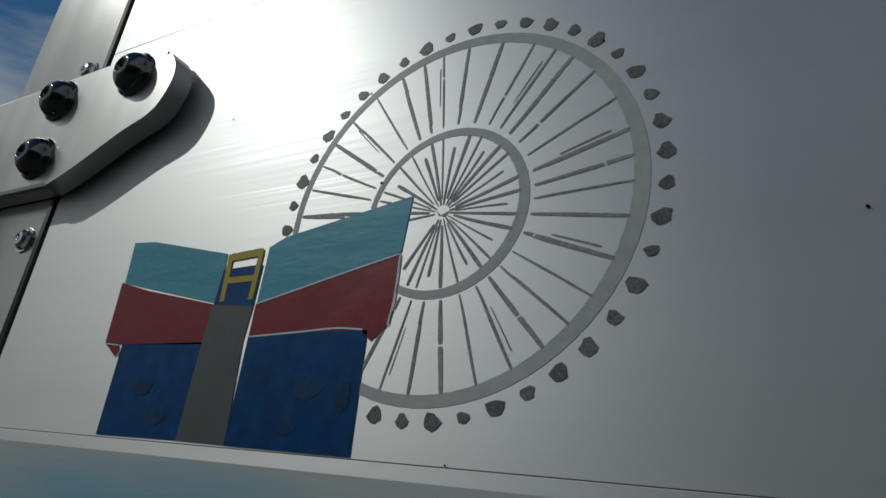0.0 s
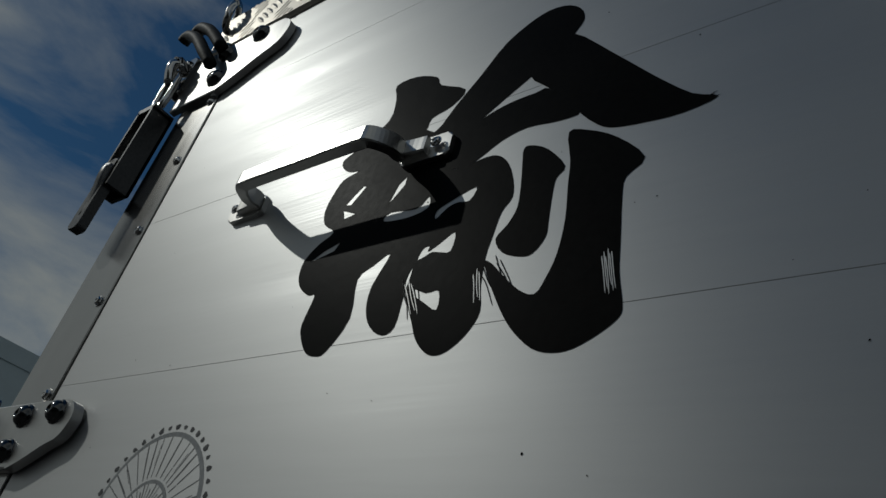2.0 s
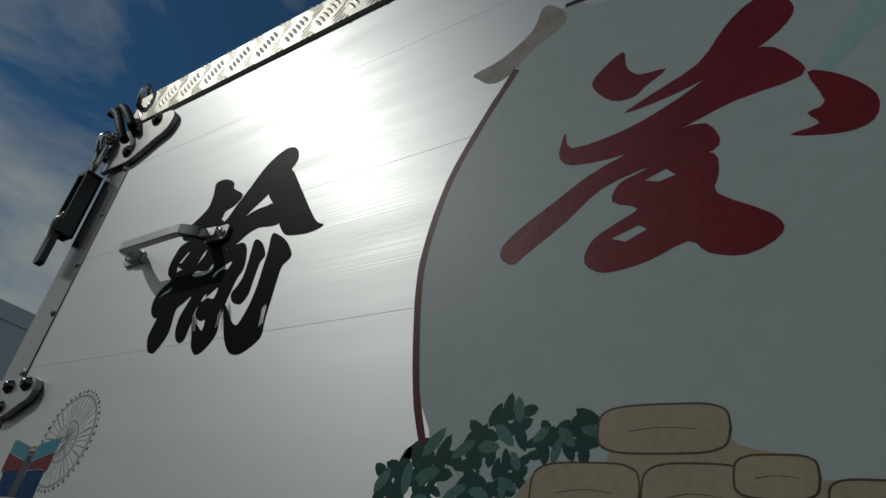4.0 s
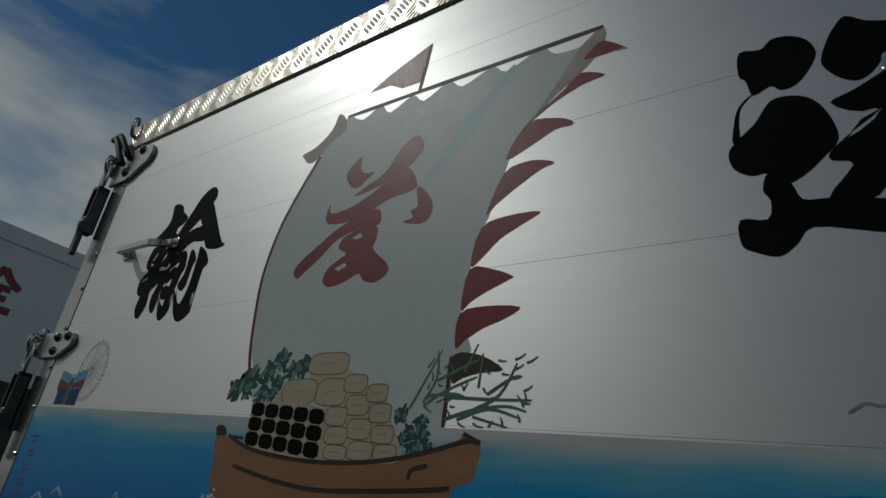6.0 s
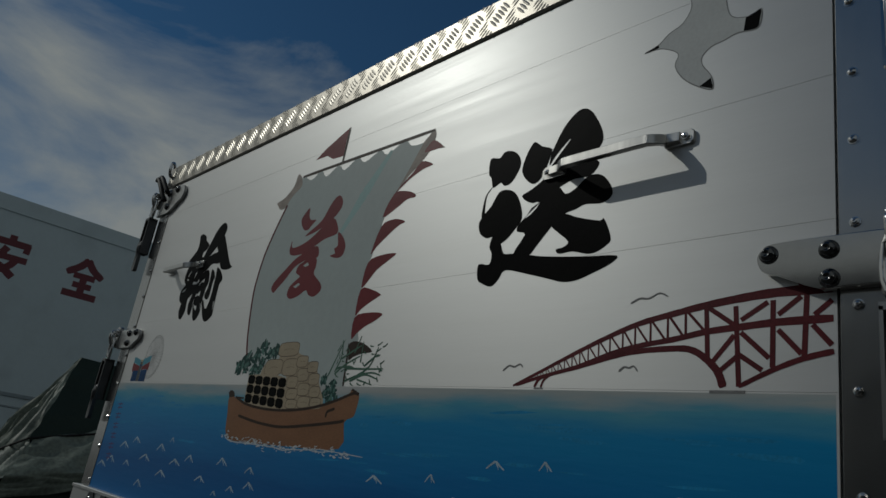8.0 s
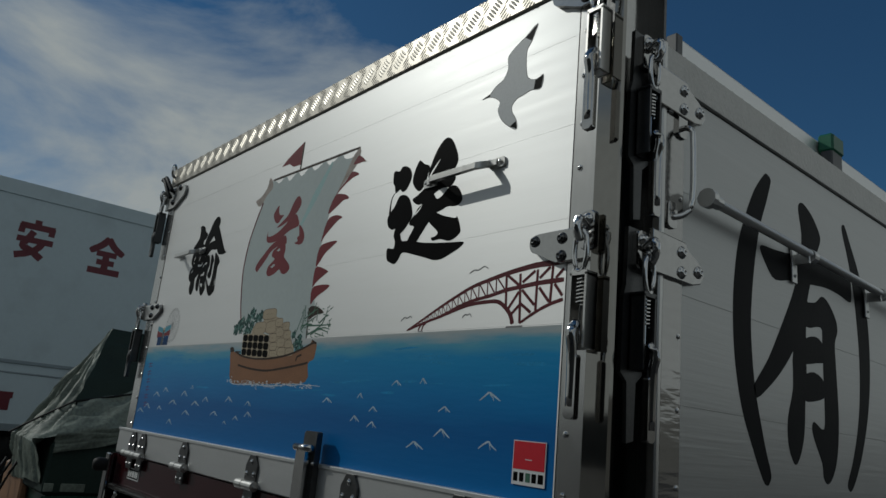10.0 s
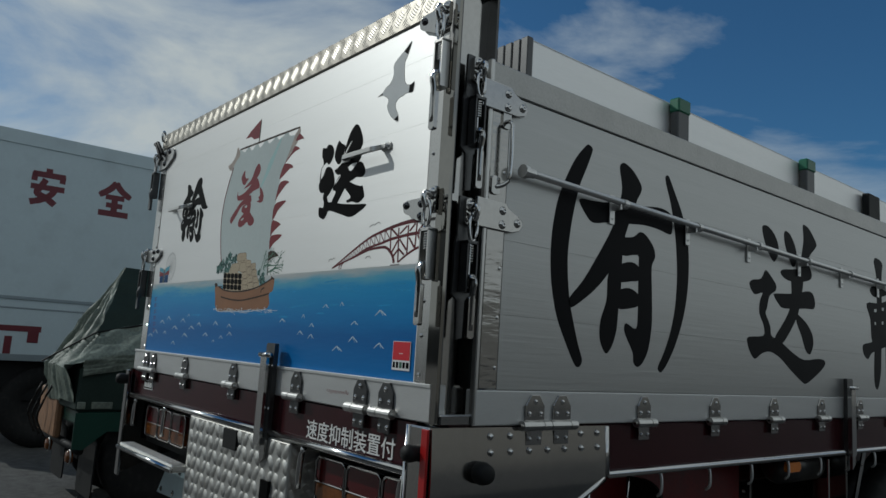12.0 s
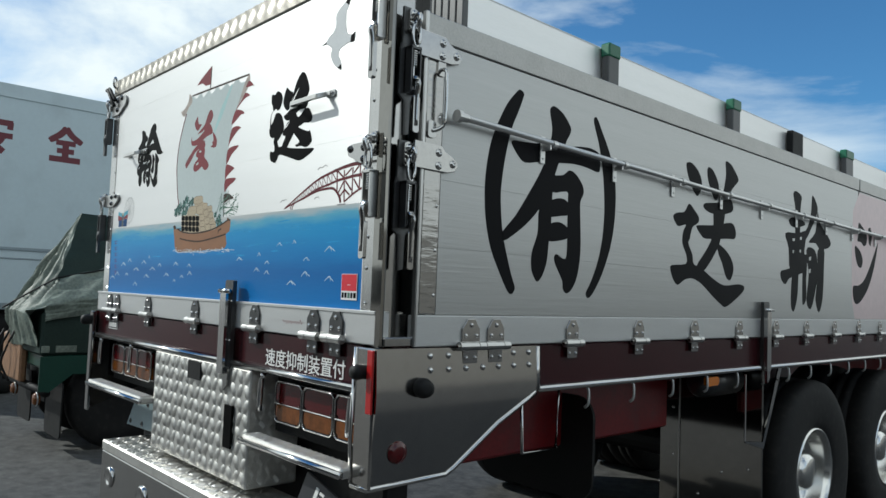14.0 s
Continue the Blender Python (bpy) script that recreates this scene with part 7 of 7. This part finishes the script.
tag = part("small_sign", one_box(-0.965, -0.845, -0.0145, -0.012, 1.222, 1.262), "letter_white", rear, "small white plate with unreadable writing")
part("sign_field", one_box(-0.961, -0.849, -0.0152, -0.0145, 1.226, 1.258), "ink", tag)
for a, b in ((-0.955, -0.938), (-0.933, -0.92), (-0.914, -0.892), (-0.886, -0.872), (-0.868, -0.855)):
    part("mark_bar", one_box(a, b, -0.0158, -0.0152, 1.231, 1.253), "letter_white", tag)
hang = Matrix.Translation((0.90, -0.02, 0.905)) @ Matrix.Rotation(radians(14), 4, "Y") @ Matrix.Rotation(radians(-12), 4, "X")


def hung(x0, x1, y0, y1, z0, z1, bevel=0.0):
    """A box on the number plate, which hangs askew under the step bar."""
    bm = one_box(x0, x1, y0, y1, z0, z1, bevel=bevel)
    bm.transform(hang)
    return bm


np_ = part("number_plate", hung(0.0, 0.33, -0.004, 0.004, -0.165, 0.0, 0.003), "dark_plate", truck, "dark plate with plain white bars")
for a, b, c, d in ((0.07, 0.085, -0.052, -0.018), (0.092, 0.115, -0.030, -0.022), (0.092, 0.115, -0.048, -0.040), (0.14, 0.155, -0.052, -0.018), (0.165, 0.20, -0.040, -0.030), (0.215, 0.235, -0.052, -0.018),
                   (0.03, 0.055, -0.145, -0.075), (0.085, 0.10, -0.145, -0.075), (0.12, 0.165, -0.095, -0.075), (0.15, 0.168, -0.145, -0.095), (0.20, 0.245, -0.145, -0.125), (0.20, 0.22, -0.125, -0.075), (0.27, 0.29, -0.145, -0.075)):
    part("mark_bar", hung(a, b, -0.006, -0.004, c, d), "letter_white", np_)
tp = thing("loose_plate", (-0.58, 0.05, 0.77), "grey-blue bolted plate leaning behind the step bar", "plate")
part("face", plate(bmesh.new(), [(-0.816, 0.771), (-0.45, 0.785), (-0.345, 0.930), (-0.711, 0.915)], (0, 0.054, 0), (1, 0, 0), (0, 0, 1), 0.006, 0.002), "pale_plate", tp)
for a, b in ((-0.765, 0.795), (-0.70, 0.890), (-0.62, 0.80), (-0.56, 0.895)):
    part("bolt", bolt(bmesh.new(), (a, 0.048, b), (0, -1, 0), 0.010, 0.006, 10), "dark_bolt", tp)

# spray, dry brush marks and specks of paint
rng = random.Random(7)


def dab(paint, x, z, a, b, t):
    """A small ragged dab of paint."""
    q = [(x + a * u * math.cos(t) - b * v * math.sin(t), z + a * u * math.sin(t) + b * v * math.cos(t)) for u, v in ((math.cos(i * 1.047) * rng.uniform(0.6, 1.1), math.sin(i * 1.047) * rng.uniform(0.6, 1.1)) for i in range(6))]
    paint.loops.append([q])


spray = Paint()
for k in range(150):
    u = rng.random()
    x = -0.262 + 0.52 * u
    z = 1.5885 + 0.010 * math.sin(u * 9) * 0.4 + rng.gauss(0, 0.0045) - (0.006 if u > 0.8 else 0) + (0.016 * rng.random() ** 2 if u < 0.06 else 0)
    dab(spray, x, z, rng.uniform(0.002, 0.009), rng.uniform(0.0008, 0.0024), rng.gauss(0, 0.25))
tagged(spray.make("painted_spray", "foam", gate, 6, "white painted spray along the hull"), kind="stuff")
haze = Paint()
for k in range(48):
    dab(haze, rng.uniform(-1.0, 1.05), rng.choice((1.66, 1.672, 1.648, 1.60, 1.57)) + rng.gauss(0, 0.005), rng.uniform(0.02, 0.06), rng.uniform(0.0012, 0.004), rng.gauss(0, 0.02))
tagged(haze.make("painted_sea_stroke", "sea_light", gate, 0.5, "thin light blue brush strokes of the sea"), kind="stuff")
twigs = Paint()
for k in range(34):
    x, z = rng.uniform(0.15, 0.31), rng.uniform(1.715, 1.80)
    t = rng.choice((0.6, 0.9, 1.9, -0.5, 0.2)) + rng.gauss(0, 0.2)
    h = rng.uniform(0.008, 0.018)
    twigs.stroke([(x, z), (x + h * 0.5 * math.cos(t), z + h * 0.5 * math.sin(t)), (x + h * math.cos(t + 0.15), z + h * math.sin(t + 0.15))], 0.0034, 0.0014, 0.5)
tagged(twigs.make("painted_bamboo_leaf", "bamboo", gate, 4.4), kind="stuff")
dry = Paint()
for (x0, z0), (x1, z1), m, w in (((-0.5025, 1.946), (-0.4983, 1.922), 6, 0.0055), ((-0.641, 1.953), (-0.629, 1.929), 4, 0.008), ((-0.5865, 1.951), (-0.5815, 1.930), 3, 0.004)):
    for k in range(m):
        f = (k / (m - 1) - 0.5) * w
        c = rng.uniform(-0.004, 0.004)
        dry.stroke([(x0 + f, z0 + c), ((x0 + x1) / 2 + f, (z0 + z1) / 2), (x1 + f, z1 + c)], 0.0007, 0.0004, 0.5)
tagged(dry.make("painted_dry_streak", "gate", gate, 5, "bare streaks in the black brush paint"), kind="stuff")
dark = Paint()
for (x0, z0), (x1, z1), m, w in (((-0.579, 1.957), (-0.562, 1.928), 9, 0.016), ((-0.47, 2.0395), (-0.446, 2.0425), 4, 0.004), ((-0.637, 1.95), (-0.627, 1.928), 5, 0.010)):
    for k in range(m):
        f = (k / (m - 1) - 0.5) * w
        c = rng.uniform(-0.004, 0.004)
        dark.stroke([(x0 + f, z0 + c + f * 0.2), ((x0 + x1) / 2 + f, (z0 + z1) / 2), (x1 + f, z1 + c)], 0.0008, 0.0005, 0.5)
tagged(dark.make("painted_dry_streak", "ink", gate, 2.5), kind="stuff")
specks = Paint()
for k in range(46):
    dab(specks, rng.uniform(-1.0, -0.3), rng.uniform(1.72, 2.2), rng.uniform(0.0003, 0.0009), rng.uniform(0.0003, 0.0007), rng.uniform(0, 3))
tagged(specks.make("paint_speck", "ink", gate, 2), kind="stuff")
field = Paint()
field.daub([(36400, 13950), (46500, 13950), (46500, 21850), (37200, 21850), (36050, 20600), (35850, 17500), (35950, 15000)])
field.make("painted_field", "pink_film", SG, -0.5, "pale pinkish painted field", side=XR)
